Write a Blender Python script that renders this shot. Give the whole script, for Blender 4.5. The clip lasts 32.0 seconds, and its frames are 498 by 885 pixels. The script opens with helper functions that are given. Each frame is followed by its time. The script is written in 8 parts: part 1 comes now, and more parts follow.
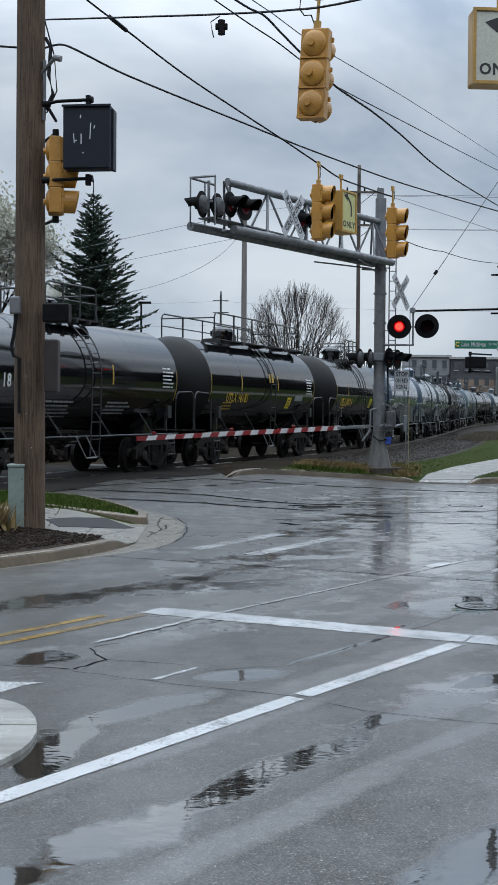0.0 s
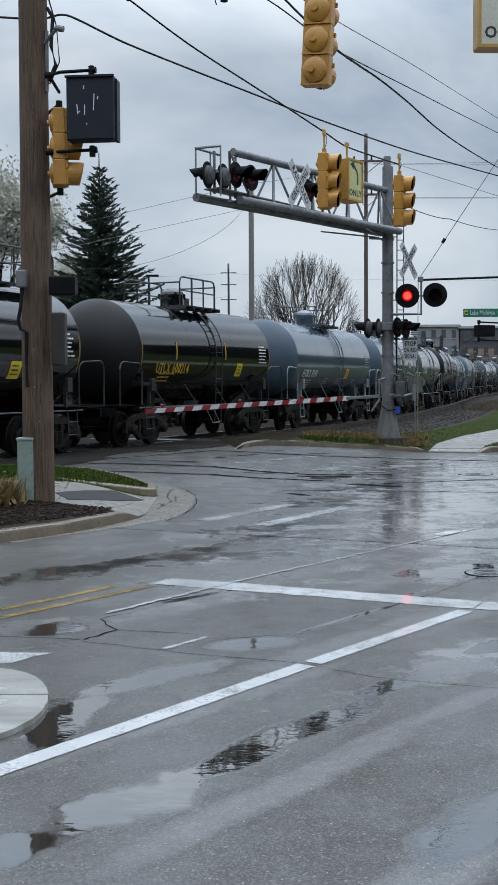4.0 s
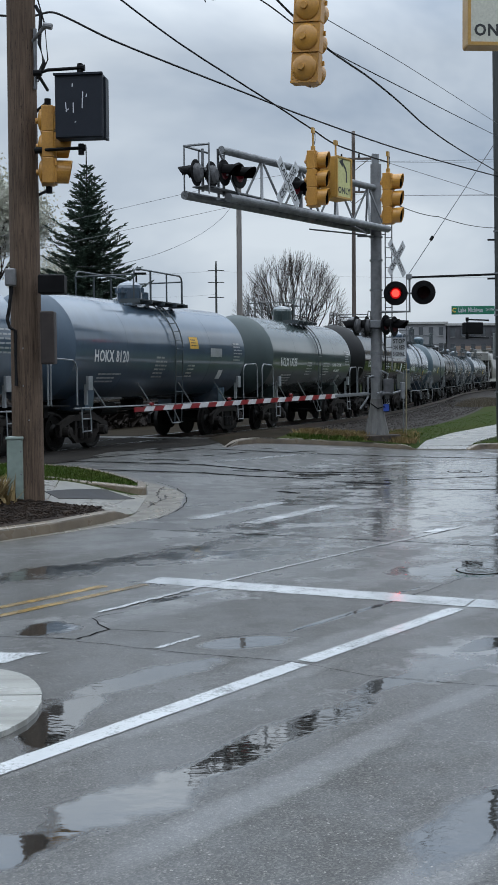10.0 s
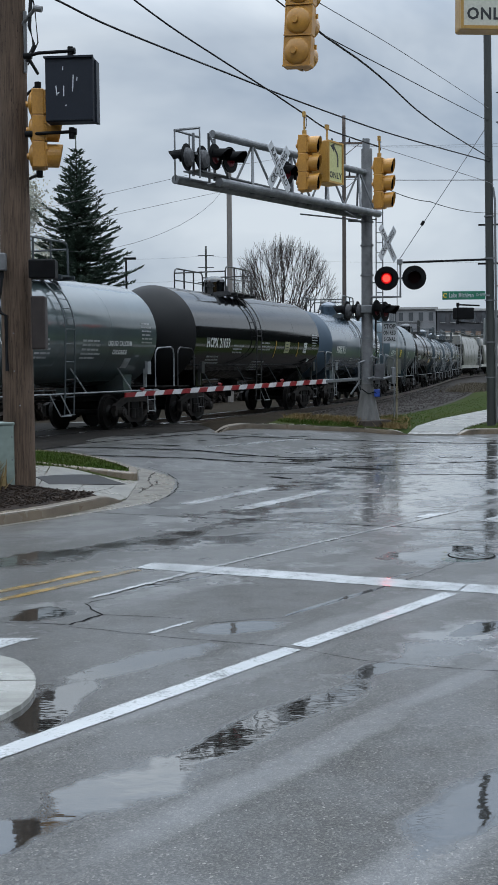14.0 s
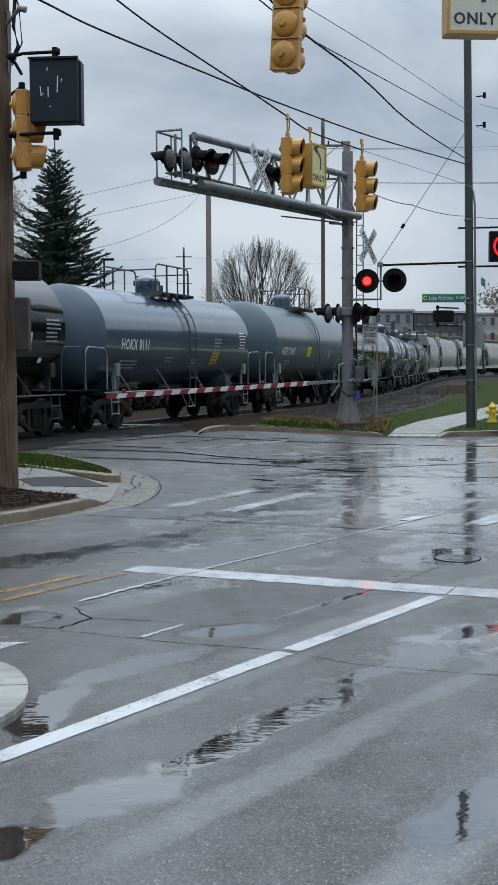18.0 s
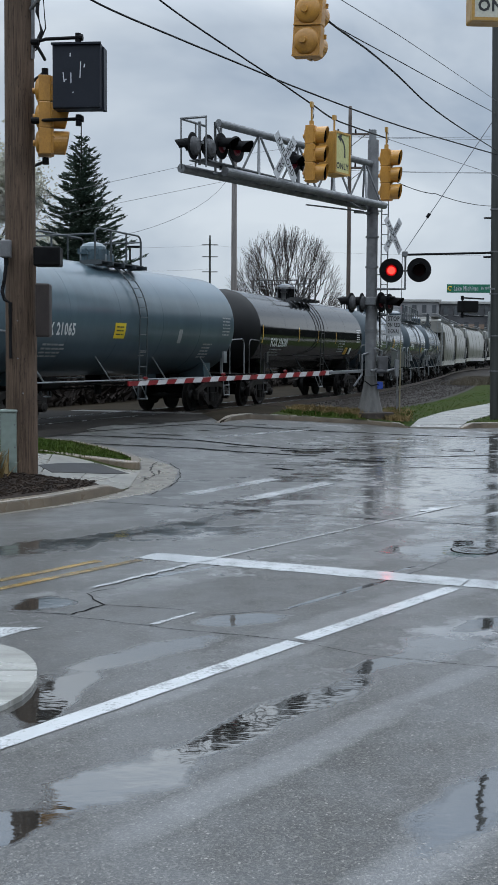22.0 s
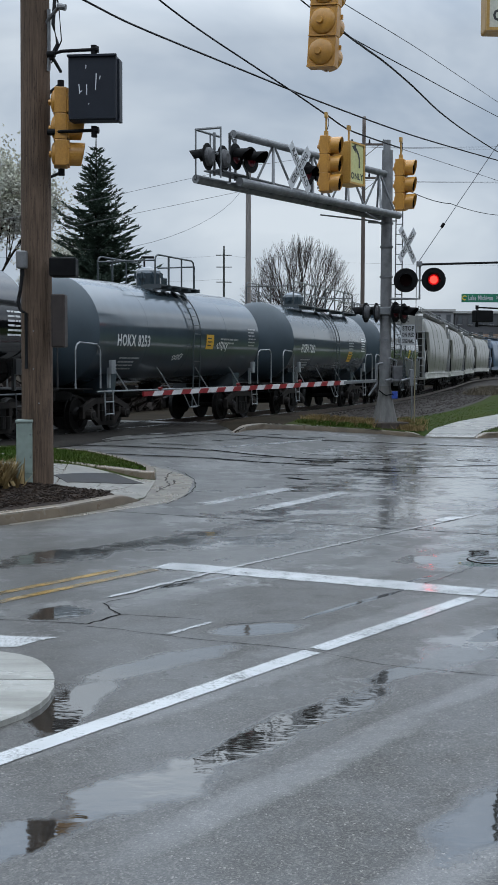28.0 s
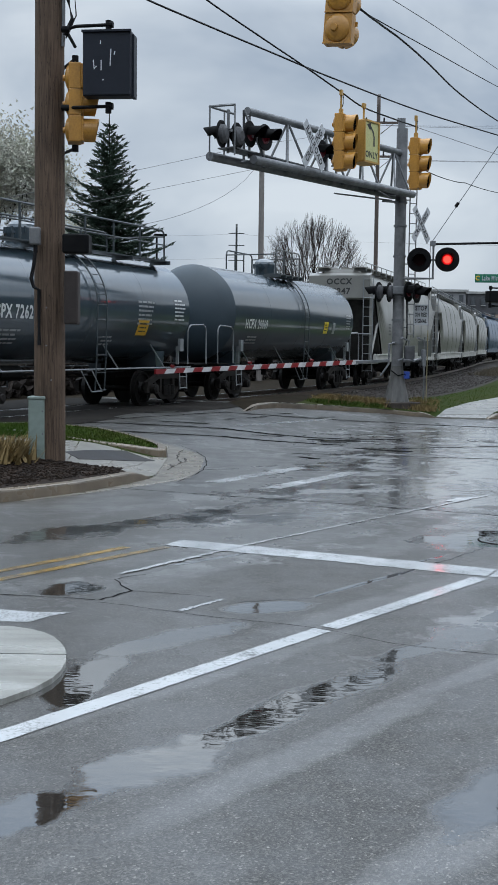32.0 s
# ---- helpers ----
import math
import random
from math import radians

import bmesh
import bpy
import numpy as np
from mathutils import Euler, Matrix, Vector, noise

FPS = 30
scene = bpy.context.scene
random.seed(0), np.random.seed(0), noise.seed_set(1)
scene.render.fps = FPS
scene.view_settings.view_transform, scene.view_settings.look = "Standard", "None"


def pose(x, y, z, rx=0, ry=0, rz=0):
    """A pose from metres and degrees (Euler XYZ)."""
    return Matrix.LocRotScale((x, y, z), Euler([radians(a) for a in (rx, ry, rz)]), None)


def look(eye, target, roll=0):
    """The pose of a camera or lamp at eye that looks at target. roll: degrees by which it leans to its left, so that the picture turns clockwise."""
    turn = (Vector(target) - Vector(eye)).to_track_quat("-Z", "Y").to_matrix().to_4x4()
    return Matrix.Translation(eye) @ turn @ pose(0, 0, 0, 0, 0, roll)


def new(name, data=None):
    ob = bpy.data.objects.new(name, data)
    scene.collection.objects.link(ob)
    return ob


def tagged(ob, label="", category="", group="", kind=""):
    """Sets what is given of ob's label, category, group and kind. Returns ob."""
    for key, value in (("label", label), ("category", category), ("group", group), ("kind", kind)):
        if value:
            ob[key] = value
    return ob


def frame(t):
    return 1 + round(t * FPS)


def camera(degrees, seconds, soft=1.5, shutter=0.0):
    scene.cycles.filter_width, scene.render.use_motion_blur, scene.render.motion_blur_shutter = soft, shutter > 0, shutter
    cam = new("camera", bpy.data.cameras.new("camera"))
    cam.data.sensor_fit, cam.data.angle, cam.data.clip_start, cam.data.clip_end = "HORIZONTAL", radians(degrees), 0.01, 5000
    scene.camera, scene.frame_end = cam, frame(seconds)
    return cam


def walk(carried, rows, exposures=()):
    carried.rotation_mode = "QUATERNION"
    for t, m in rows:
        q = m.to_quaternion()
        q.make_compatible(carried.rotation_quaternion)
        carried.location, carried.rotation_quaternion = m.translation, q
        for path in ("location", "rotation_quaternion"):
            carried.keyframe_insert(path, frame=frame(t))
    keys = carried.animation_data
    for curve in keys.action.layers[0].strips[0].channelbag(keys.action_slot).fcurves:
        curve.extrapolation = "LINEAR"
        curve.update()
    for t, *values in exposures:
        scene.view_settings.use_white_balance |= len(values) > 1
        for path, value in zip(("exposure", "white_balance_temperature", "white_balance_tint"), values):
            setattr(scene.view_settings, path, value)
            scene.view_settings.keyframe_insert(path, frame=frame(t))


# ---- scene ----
cam = camera(24.0, 32.0, 1.25)
PATH = [
    (0, (-0.022, -0.322, 2.077), (-0.016, 1.678, 2.024), 0.4),
    (0.5, (-0.015, -0.323, 2.064), (-0.023, 1.676, 2.006), 0.2),
    (1, (-0.016, -0.319, 2.06), (-0.029, 1.679, 1.99), -0.1),
    (1.5, (-0.013, -0.326, 2.061), (-0.026, 1.672, 1.977), -0.1),
    (2, (-0.01, -0.311, 2.051), (-0.019, 1.687, 1.957), -0.2),
    (2.5, (-0.002, -0.316, 2.055), (-0.008, 1.681, 1.956), -0.3),
    (3, (0.001, -0.309, 2.051), (-0.004, 1.689, 1.951), -0.3),
    (3.5, (0.001, -0.309, 2.05), (-0.008, 1.688, 1.952), -0.4),
    (5.5, (-0.014, -0.336, 2.051), (-0.024, 1.661, 1.941), 0.1),
    (6, (-0.014, -0.325, 2.049), (-0.012, 1.672, 1.939), 0.2),
    (6.5, (-0.003, -0.32, 2.048), (0.008, 1.677, 1.939), 0.1),
    (7, (-0.002, -0.311, 2.044), (0.015, 1.686, 1.937), -0.0),
    (7.5, (-0.006, -0.322, 2.049), (0.01, 1.675, 1.942), -0.1),
    (8, (-0.01, -0.321, 2.049), (0.001, 1.676, 1.94), -0.1),
    (8.5, (-0.007, -0.319, 2.048), (-0.004, 1.678, 1.938), -0.2),
    (9, (-0.009, -0.309, 2.045), (-0.01, 1.688, 1.934), -0.3),
    (9.5, (-0.007, -0.305, 2.054), (-0.008, 1.692, 1.947), -0.5),
    (10, (-0.037, -0.303, 2.058), (-0.027, 1.694, 1.954), -0.5),
    (10.5, (-0.053, -0.307, 2.062), (-0.026, 1.69, 1.962), -0.5),
    (11, (-0.063, -0.292, 2.055), (-0.021, 1.705, 1.956), -0.5),
    (11.5, (-0.062, -0.306, 2.059), (-0.011, 1.691, 1.956), -0.4),
    (12, (-0.061, -0.288, 2.052), (-0.01, 1.708, 1.944), -0.4),
    (12.5, (-0.057, -0.305, 2.058), (-0.01, 1.691, 1.942), -0.5),
    (13, (-0.057, -0.29, 2.052), (-0.017, 1.706, 1.932), -0.5),
    (13.5, (-0.059, -0.298, 2.059), (-0.026, 1.698, 1.933), -0.5),
    (14, (-0.063, -0.291, 2.056), (-0.036, 1.704, 1.927), -0.5),
    (14.5, (-0.06, -0.283, 2.049), (-0.04, 1.713, 1.92), -0.5),
    (16.5, (-0.075, -0.299, 2.054), (-0.065, 1.696, 1.927), -0.2),
    (17, (-0.082, -0.295, 2.056), (-0.059, 1.701, 1.929), -0.2),
    (17.5, (-0.118, -0.287, 2.062), (-0.072, 1.708, 1.934), -0.2),
    (18, (-0.176, -0.28, 2.073), (-0.109, 1.714, 1.946), -0.3),
    (18.5, (-0.211, -0.215, 2.06), (-0.132, 1.78, 1.934), -0.4),
    (19, (-0.185, -0.257, 2.075), (-0.112, 1.738, 1.949), -0.2),
    (19.5, (-0.135, -0.261, 2.073), (-0.077, 1.734, 1.945), 0.2),
    (20, (-0.101, -0.25, 2.069), (-0.06, 1.745, 1.937), 0.4),
    (20.5, (-0.098, -0.254, 2.066), (-0.067, 1.741, 1.93), 0.5),
    (21, (-0.103, -0.24, 2.062), (-0.075, 1.755, 1.921), 0.4),
    (21.5, (-0.103, -0.236, 2.063), (-0.075, 1.758, 1.919), 0.4),
    (22, (-0.091, -0.249, 2.067), (-0.066, 1.746, 1.921), 0.3),
    (22.5, (-0.094, -0.249, 2.066), (-0.07, 1.745, 1.919), 0.4),
    (23, (-0.096, -0.252, 2.064), (-0.075, 1.742, 1.918), 0.5),
    (23.5, (-0.099, -0.251, 2.065), (-0.081, 1.743, 1.92), 0.5),
    (24, (-0.101, -0.251, 2.062), (-0.087, 1.744, 1.917), 0.4),
    (24.5, (-0.1, -0.257, 2.063), (-0.087, 1.737, 1.917), 0.4),
    (25, (-0.099, -0.246, 2.063), (-0.085, 1.748, 1.914), 0.5),
    (25.5, (-0.104, -0.263, 2.064), (-0.089, 1.732, 1.912), 0.5),
    (27.5, (-0.107, -0.259, 2.061), (-0.1, 1.736, 1.924), 0.3),
    (28, (-0.108, -0.259, 2.064), (-0.107, 1.737, 1.935), 0.2),
    (28.5, (-0.112, -0.266, 2.066), (-0.116, 1.73, 1.942), 0.3),
    (29, (-0.109, -0.271, 2.067), (-0.115, 1.726, 1.945), 0.3),
    (29.5, (-0.111, -0.276, 2.07), (-0.117, 1.72, 1.946), 0.3),
    (30, (-0.111, -0.265, 2.065), (-0.114, 1.731, 1.935), 0.4),
    (30.5, (-0.113, -0.272, 2.066), (-0.112, 1.723, 1.929), 0.5),
    (31, (-0.117, -0.276, 2.064), (-0.114, 1.719, 1.918), 0.7),
    (31.5, (-0.114, -0.272, 2.061), (-0.119, 1.722, 1.905), 0.7),
    (32, (-0.122, -0.265, 2.059), (-0.139, 1.728, 1.894), 0.7),
]
walk(cam, [(t, look(eye, aim, lean)) for t, eye, aim, lean in PATH])

# ---- world, sun ----
world = bpy.data.worlds.new("overcast")
scene.world = world
world.use_nodes = True
wn, wl = world.node_tree.nodes, world.node_tree.links
wn.clear()
w_out = wn.new("ShaderNodeOutputWorld")
w_bg = wn.new("ShaderNodeBackground")
w_co = wn.new("ShaderNodeTexCoord")
w_map = wn.new("ShaderNodeMapping")
w_map.inputs["Scale"].default_value = (1.0, 1.0, 1.9)
w_map.inputs["Location"].default_value = (0.35, 0.2, 0.1)
w_n1 = wn.new("ShaderNodeTexNoise")
w_n1.inputs["Scale"].default_value = 3.4
w_n1.inputs["Detail"].default_value = 5.0
w_n1.inputs["Roughness"].default_value = 0.52
w_n1.inputs["Distortion"].default_value = 0.35
w_ramp = wn.new("ShaderNodeValToRGB")
w_ramp.color_ramp.elements[0].position = 0.36
w_ramp.color_ramp.elements[0].color = (0.348, 0.43, 0.543, 1)
w_ramp.color_ramp.elements[1].position = 0.66
w_ramp.color_ramp.elements[1].color = (0.715, 0.79, 0.866, 1)
w_sky = wn.new("ShaderNodeTexSky")
w_sky.sky_type = "NISHITA"
w_sky.sun_disc = False
w_sky.sun_elevation = radians(50)
w_sky.sun_rotation = radians(60)
w_mix = wn.new("ShaderNodeMix")
w_mix.data_type = "RGBA"
w_mix.blend_type = "ADD"
w_mix.inputs["Factor"].default_value = 0.008
wl.new(w_co.outputs["Generated"], w_map.inputs["Vector"])
wl.new(w_map.outputs["Vector"], w_n1.inputs["Vector"])
wl.new(w_n1.outputs["Fac"], w_ramp.inputs["Fac"])
wl.new(w_ramp.outputs["Color"], w_mix.inputs["A"])
wl.new(w_sky.outputs["Color"], w_mix.inputs["B"])
# an overcast sky brightens towards the zenith
w_sep = wn.new("ShaderNodeSeparateXYZ")
wl.new(w_co.outputs["Generated"], w_sep.inputs["Vector"])
w_up = wn.new("ShaderNodeMapRange")
w_up.interpolation_type = "LINEAR"
for key, v in (("From Min", 0.265), ("From Max", 0.85), ("To Min", 0.88), ("To Max", 4.2)):
    w_up.inputs[key].default_value = v
wl.new(w_sep.outputs["Z"], w_up.inputs["Value"])
wl.new(w_up.outputs["Result"], w_bg.inputs["Strength"])
wl.new(w_mix.outputs["Result"], w_bg.inputs["Color"])
wl.new(w_bg.outputs["Background"], w_out.inputs["Surface"])

sun_data = bpy.data.lights.new("sun", "SUN")
sun_data.energy, sun_data.angle, sun_data.color = 0.5, radians(90), (0.98, 0.97, 0.95)
sun = new("sun", sun_data)
sun.matrix_world = look((4, 22, 60), (0, 30, 0))
scene.view_settings.exposure = 0.0


# ---- materials ----
def nodes_of(name):
    m = bpy.data.materials.new(name)
    m.use_nodes = True
    nt = m.node_tree
    return m, nt.nodes, nt.links, nt.nodes["Principled BSDF"]


def mapped(nodes, links, scale=(1, 1, 1), turn=0.0):
    co, mp = nodes.new("ShaderNodeTexCoord"), nodes.new("ShaderNodeMapping")
    mp.inputs["Scale"].default_value = scale
    mp.inputs["Rotation"].default_value = (0, 0, radians(turn))
    links.new(co.outputs["Object"], mp.inputs["Vector"])
    return mp.outputs["Vector"]


def noise_node(nodes, links, vec, scale, detail=4.0, rough=0.55):
    n = nodes.new("ShaderNodeTexNoise")
    n.inputs["Scale"].default_value, n.inputs["Detail"].default_value = scale, detail
    n.inputs["Roughness"].default_value = rough
    links.new(vec, n.inputs["Vector"])
    return n.outputs["Fac"]


def ramp_node(nodes, links, fac, stops):
    r = nodes.new("ShaderNodeValToRGB")
    els = r.color_ramp.elements
    while len(els) < len(stops):
        els.new(0.5)
    for el, (p, c) in zip(els, stops):
        el.position = p
        el.color = (c, c, c, 1) if isinstance(c, (int, float)) else (*c, 1)
    links.new(fac, r.inputs["Fac"])
    return r.outputs["Color"]


def mix_node(nodes, links, fac, a, b, blend="MIX"):
    m = nodes.new("ShaderNodeMix")
    m.data_type, m.blend_type = "RGBA", blend
    for key, v in (("Factor", fac), ("A", a), ("B", b)):
        if isinstance(v, (int, float)):
            m.inputs[key].default_value = v if key == "Factor" else (v, v, v, 1)
        elif isinstance(v, tuple):
            m.inputs[key].default_value = (*v, 1)
        else:
            links.new(v, m.inputs[key])
    return m.outputs["Result"]


def bump_node(nodes, links, height, strength, distance=0.01):
    b = nodes.new("ShaderNodeBump")
    b.inputs["Strength"].default_value, b.inputs["Distance"].default_value = strength, distance
    links.new(height, b.inputs["Height"])
    return b.outputs["Normal"]


def surf(name, a, b, rough=(0.35, 0.55), metal=0.0, scale=3.0, fine=60.0, bump=0.15, stretch=(1, 1, 1), coat=0.0, vary=0.0, spec=0.5):
    """Two-scale surface: broad stains between colours a and b, fine grain, uneven gloss."""
    m, n, l, p = nodes_of(name)
    v = mapped(n, l, stretch)
    broad, grain = noise_node(n, l, v, scale, 5.0), noise_node(n, l, v, fine, 3.0)
    col = mix_node(n, l, ramp_node(n, l, broad, [(0.35, 0.0), (0.68, 1.0)]), a, b)
    col = mix_node(n, l, 0.35, col, ramp_node(n, l, grain, [(0.3, 0.55), (0.7, 1.2)]), "MULTIPLY")
    if vary:
        info = n.new("ShaderNodeObjectInfo")
        col = mix_node(n, l, 1.0, col, ramp_node(n, l, info.outputs["Random"], [(0.0, 1.0 - vary), (1.0, 1.0)]), "MULTIPLY")
    l.new(col, p.inputs["Base Color"])
    l.new(ramp_node(n, l, broad, [(0.3, rough[0]), (0.7, rough[1])]), p.inputs["Roughness"])
    p.inputs["Metallic"].default_value = metal
    p.inputs["Coat Weight"].default_value = coat
    p.inputs["Specular IOR Level"].default_value = spec
    p.inputs["Coat Roughness"].default_value = 0.12
    if bump:
        l.new(bump_node(n, l, grain, bump, 0.004), p.inputs["Normal"])
    return m


def glow(name, col, strength):
    m, n, l, p = nodes_of(name)
    p.inputs["Base Color"].default_value = (*col, 1)
    p.inputs["Emission Color"].default_value = (*col, 1)
    p.inputs["Emission Strength"].default_value = strength
    p.inputs["Roughness"].default_value = 0.3
    return m


# standing water: middle x, y, half length along the lane, half width, turn from the lane
POOLS = ((-0.63, 5.36, 0.64, 0.27, 6), (-0.15, 5.95, 0.5, 0.17, 4), (0.22, 6.48, 1.0, 0.20, 1), (0.98, 7.60, 0.46, 0.14, 8), (-0.76, 7.78, 0.84, 0.20, 5), (-1.12, 7.0, 0.45, 0.18, -20), (-1.22, 6.65, 0.60, 0.20, -34),
         (0.02, 8.87, 0.42, 0.22, 24), (0.85, 9.9, 1.0, 0.05, 2), (1.06, 5.10, 0.70, 0.22, -2), (1.88, 8.75, 0.42, 0.15, 10), (2.24, 12.32, 0.9, 0.58, 12),
         (-1.69, 9.42, 0.32, 0.28, 12), (-1.15, 4.72, 0.42, 0.2, 0), (-0.58, 10.92, 0.75, 0.07, 8), (2.4, 6.0, 1.4, 0.22, 4), (1.5, 11.0, 0.5, 0.05, 4))
# rippled water in the wheel track before the kerb
RIPPLED = ((-2.12, 12.45, 1.1, 0.50, 6), (-0.95, 13.75, 1.5, 0.36, 4), (0.1, 15.3, 0.9, 0.22, 8))
# smooth damp wheel tracks along the lanes
DAMP = ((0.12, 5.55, 1.9, 0.15, 1), (1.35, 7.15, 1.3, 0.12, 4), (-0.35, 7.0, 1.6, 0.14, 2), (0.75, 4.5, 1.2, 0.2, 2), (0.75, 8.9, 1.6, 0.22, 2), (-0.8, 10.4, 1.6, 0.4, 2), (1.9, 10.2, 1.5, 0.3, 4), (-0.2, 12.3, 2.8, 1.0, 0), (-0.9, 16.2, 3.6, 1.5, 8), (-0.2, 19.5, 4.8, 2.0, -8), (-1.4, 24.0, 5.5, 2.4, -10), (2.0, 12.6, 2.0, 0.5, 4))
# broad sheets of thin water that lie on the coarse asphalt
FILMS = ((1.25, 16.83, 2.4, 1.2, 19), (3.80, 19.62, 6.5, 1.8, -17), (5.5, 27.5, 6.5, 4.0, -3), (3.2, 23.4, 3.4, 1.3, 10), (0.2, 13.8, 2.0, 0.5, 20), (3.6, 14.5, 2.6, 1.0, 8), (7.5, 23.0, 8.0, 3.5, 0), (2.6, 20.5, 3.2, 1.6, 15), (2.3, 17.0, 3.6, 1.5, -10), (1.7, 8.3, 1.3, 0.45, 10), (4.8, 21.5, 11.0, 2.6, -8), (3.2, 15.6, 2.5, 0.8, 15))


def road_material():
    m, n, l, p = nodes_of("wet_asphalt")
    flat = mapped(n, l)
    lane = mapped(n, l, (1.0, 0.25, 1.0), 36.6)
    stones = n.new("ShaderNodeTexVoronoi")
    stones.inputs["Scale"].default_value = 110.0
    l.new(flat, stones.inputs["Vector"])
    grain = noise_node(n, l, flat, 200.0, 3.0)
    broad = noise_node(n, l, lane, 0.7, 6.0, 0.55)
    mid = noise_node(n, l, flat, 2.2, 7.0, 0.62)
    film = mix_node(n, l, 0.45, broad, mid)
    co = n.new("ShaderNodeTexCoord")

    def spread(pools):
        field = None
        for pool in pools:
            field = nearest(field, *pool)
        return field

    def nearest(field, x, y, ln, wd, turn):
        mp = n.new("ShaderNodeMapping")
        mp.vector_type = "TEXTURE"
        mp.inputs["Location"].default_value = (x, y, 0)
        mp.inputs["Rotation"].default_value = (0, 0, radians(-36.6 - turn))
        mp.inputs["Scale"].default_value = (wd, ln, 1000.0)
        l.new(co.outputs["Object"], mp.inputs["Vector"])
        ln_node = n.new("ShaderNodeVectorMath")
        ln_node.operation = "LENGTH"
        l.new(mp.outputs["Vector"], ln_node.inputs[0])
        if field is None:
            return ln_node.outputs["Value"]
        lo = n.new("ShaderNodeMath")
        lo.operation = "MINIMUM"
        l.new(field, lo.inputs[0])
        l.new(ln_node.outputs["Value"], lo.inputs[1])
        return lo.outputs["Value"]

    edge = n.new("ShaderNodeMath")
    edge.operation = "MULTIPLY_ADD"
    l.new(mid, edge.inputs[0])
    edge.inputs[1].default_value = 1.7
    edge.inputs[2].default_value = -0.85

    edge2 = n.new("ShaderNodeMath")
    edge2.operation = "MULTIPLY_ADD"
    edge2.inputs[1].default_value = 4.4
    edge2.inputs[2].default_value = -2.2

    def ragged(field, lo, hi, by=edge):
        summed = n.new("ShaderNodeMath")
        summed.operation = "ADD"
        l.new(by.outputs["Value"], summed.inputs[0])
        l.new(field, summed.inputs[1])
        return ramp_node(n, l, summed.outputs["Value"], [(lo, 1.0), (hi, 0.0)])

    pool = ragged(spread(POOLS), 0.66, 1.04)
    pool = mix_node(n, l, 1.0, pool, ramp_node(n, l, grain, [(0.25, 0.82), (0.6, 1.0)]), "MULTIPLY")
    rippled = ragged(spread(RIPPLED), 0.5, 1.05)
    worn = noise_node(n, l, flat, 0.75, 9.0, 0.68)
    l.new(mix_node(n, l, 0.5, worn, mid), edge2.inputs[0])
    sheet_water = ragged(spread(FILMS), 0.45, 0.95, edge2)
    wet = ramp_node(n, l, film, [(0.40, 0.0), (0.60, 1.0)])
    speck = ramp_node(n, l, stones.outputs["Color"], [(0.0, 0.010), (0.5, 0.045), (0.85, 0.105), (1.0, 0.28)])
    col = mix_node(n, l, 0.6, speck, ramp_node(n, l, grain, [(0.3, 0.35), (0.7, 1.5)]), "MULTIPLY")
    col = mix_node(n, l, 1.0, col, ramp_node(n, l, broad, [(0.3, (0.84, 0.80, 0.71)), (0.7, (1.20, 1.13, 1.01))]), "MULTIPLY")
    col = mix_node(n, l, wet, col, mix_node(n, l, 1.0, col, 0.72, "MULTIPLY"))
    col = mix_node(n, l, pool, col, mix_node(n, l, 1.0, col, 0.45, "MULTIPLY"))
    l.new(col, p.inputs["Base Color"])
    damp = ragged(spread(DAMP), 0.35, 1.25)
    rough = mix_node(n, l, damp, ramp_node(n, l, wet, [(0.0, 0.50), (1.0, 0.36)]), 0.32)
    rough = mix_node(n, l, sheet_water, rough, ramp_node(n, l, worn, [(0.40, 0.36), (0.48, 0.13)]))
    rough = mix_node(n, l, rippled, rough, 0.06)
    l.new(mix_node(n, l, pool, rough, 0.015), p.inputs["Roughness"])
    l.new(mix_node(n, l, pool, mix_node(n, l, sheet_water, mix_node(n, l, damp, mix_node(n, l, wet, 1.38, 1.68), 2.3), 3.2), 2.4), p.inputs["IOR"])
    covered = mix_node(n, l, 1.0, mix_node(n, l, 1.0, pool, rippled, "LIGHTEN"), sheet_water, "LIGHTEN")
    covered = mix_node(n, l, 1.0, covered, ramp_node(n, l, wet, [(0.0, 0.0), (1.0, 0.5)]), "LIGHTEN")
    l.new(covered, p.inputs["Coat Weight"])
    p.inputs["Coat IOR"].default_value = 1.33
    l.new(mix_node(n, l, pool, ramp_node(n, l, worn, [(0.41, 0.32), (0.49, 0.10)]), 0.015), p.inputs["Coat Roughness"])
    dry_h = mix_node(n, l, 0.5, grain, stones.outputs["Distance"])
    level = n.new("ShaderNodeNewGeometry")
    nor = mix_node(n, l, covered, bump_node(n, l, dry_h, 0.42, 0.004), level.outputs["Normal"])
    rip = n.new("ShaderNodeBump")
    rip.inputs["Strength"].default_value, rip.inputs["Distance"].default_value = 0.075, 0.012
    l.new(noise_node(n, l, mapped(n, l, (0.85, 1.4, 1.0)), 7.0, 2.0), rip.inputs["Height"])
    swell = n.new("ShaderNodeBump")
    swell.inputs["Strength"].default_value, swell.inputs["Distance"].default_value = 0.35, 0.02
    l.new(noise_node(n, l, flat, 1.6, 4.0), swell.inputs["Height"])
    l.new(nor, swell.inputs["Normal"])
    l.new(mix_node(n, l, pool, swell.outputs["Normal"], level.outputs["Normal"]), rip.inputs["Normal"])
    l.new(rip.outputs["Normal"], p.inputs["Normal"])
    l.new(rip.outputs["Normal"], p.inputs["Coat Normal"])
    return m


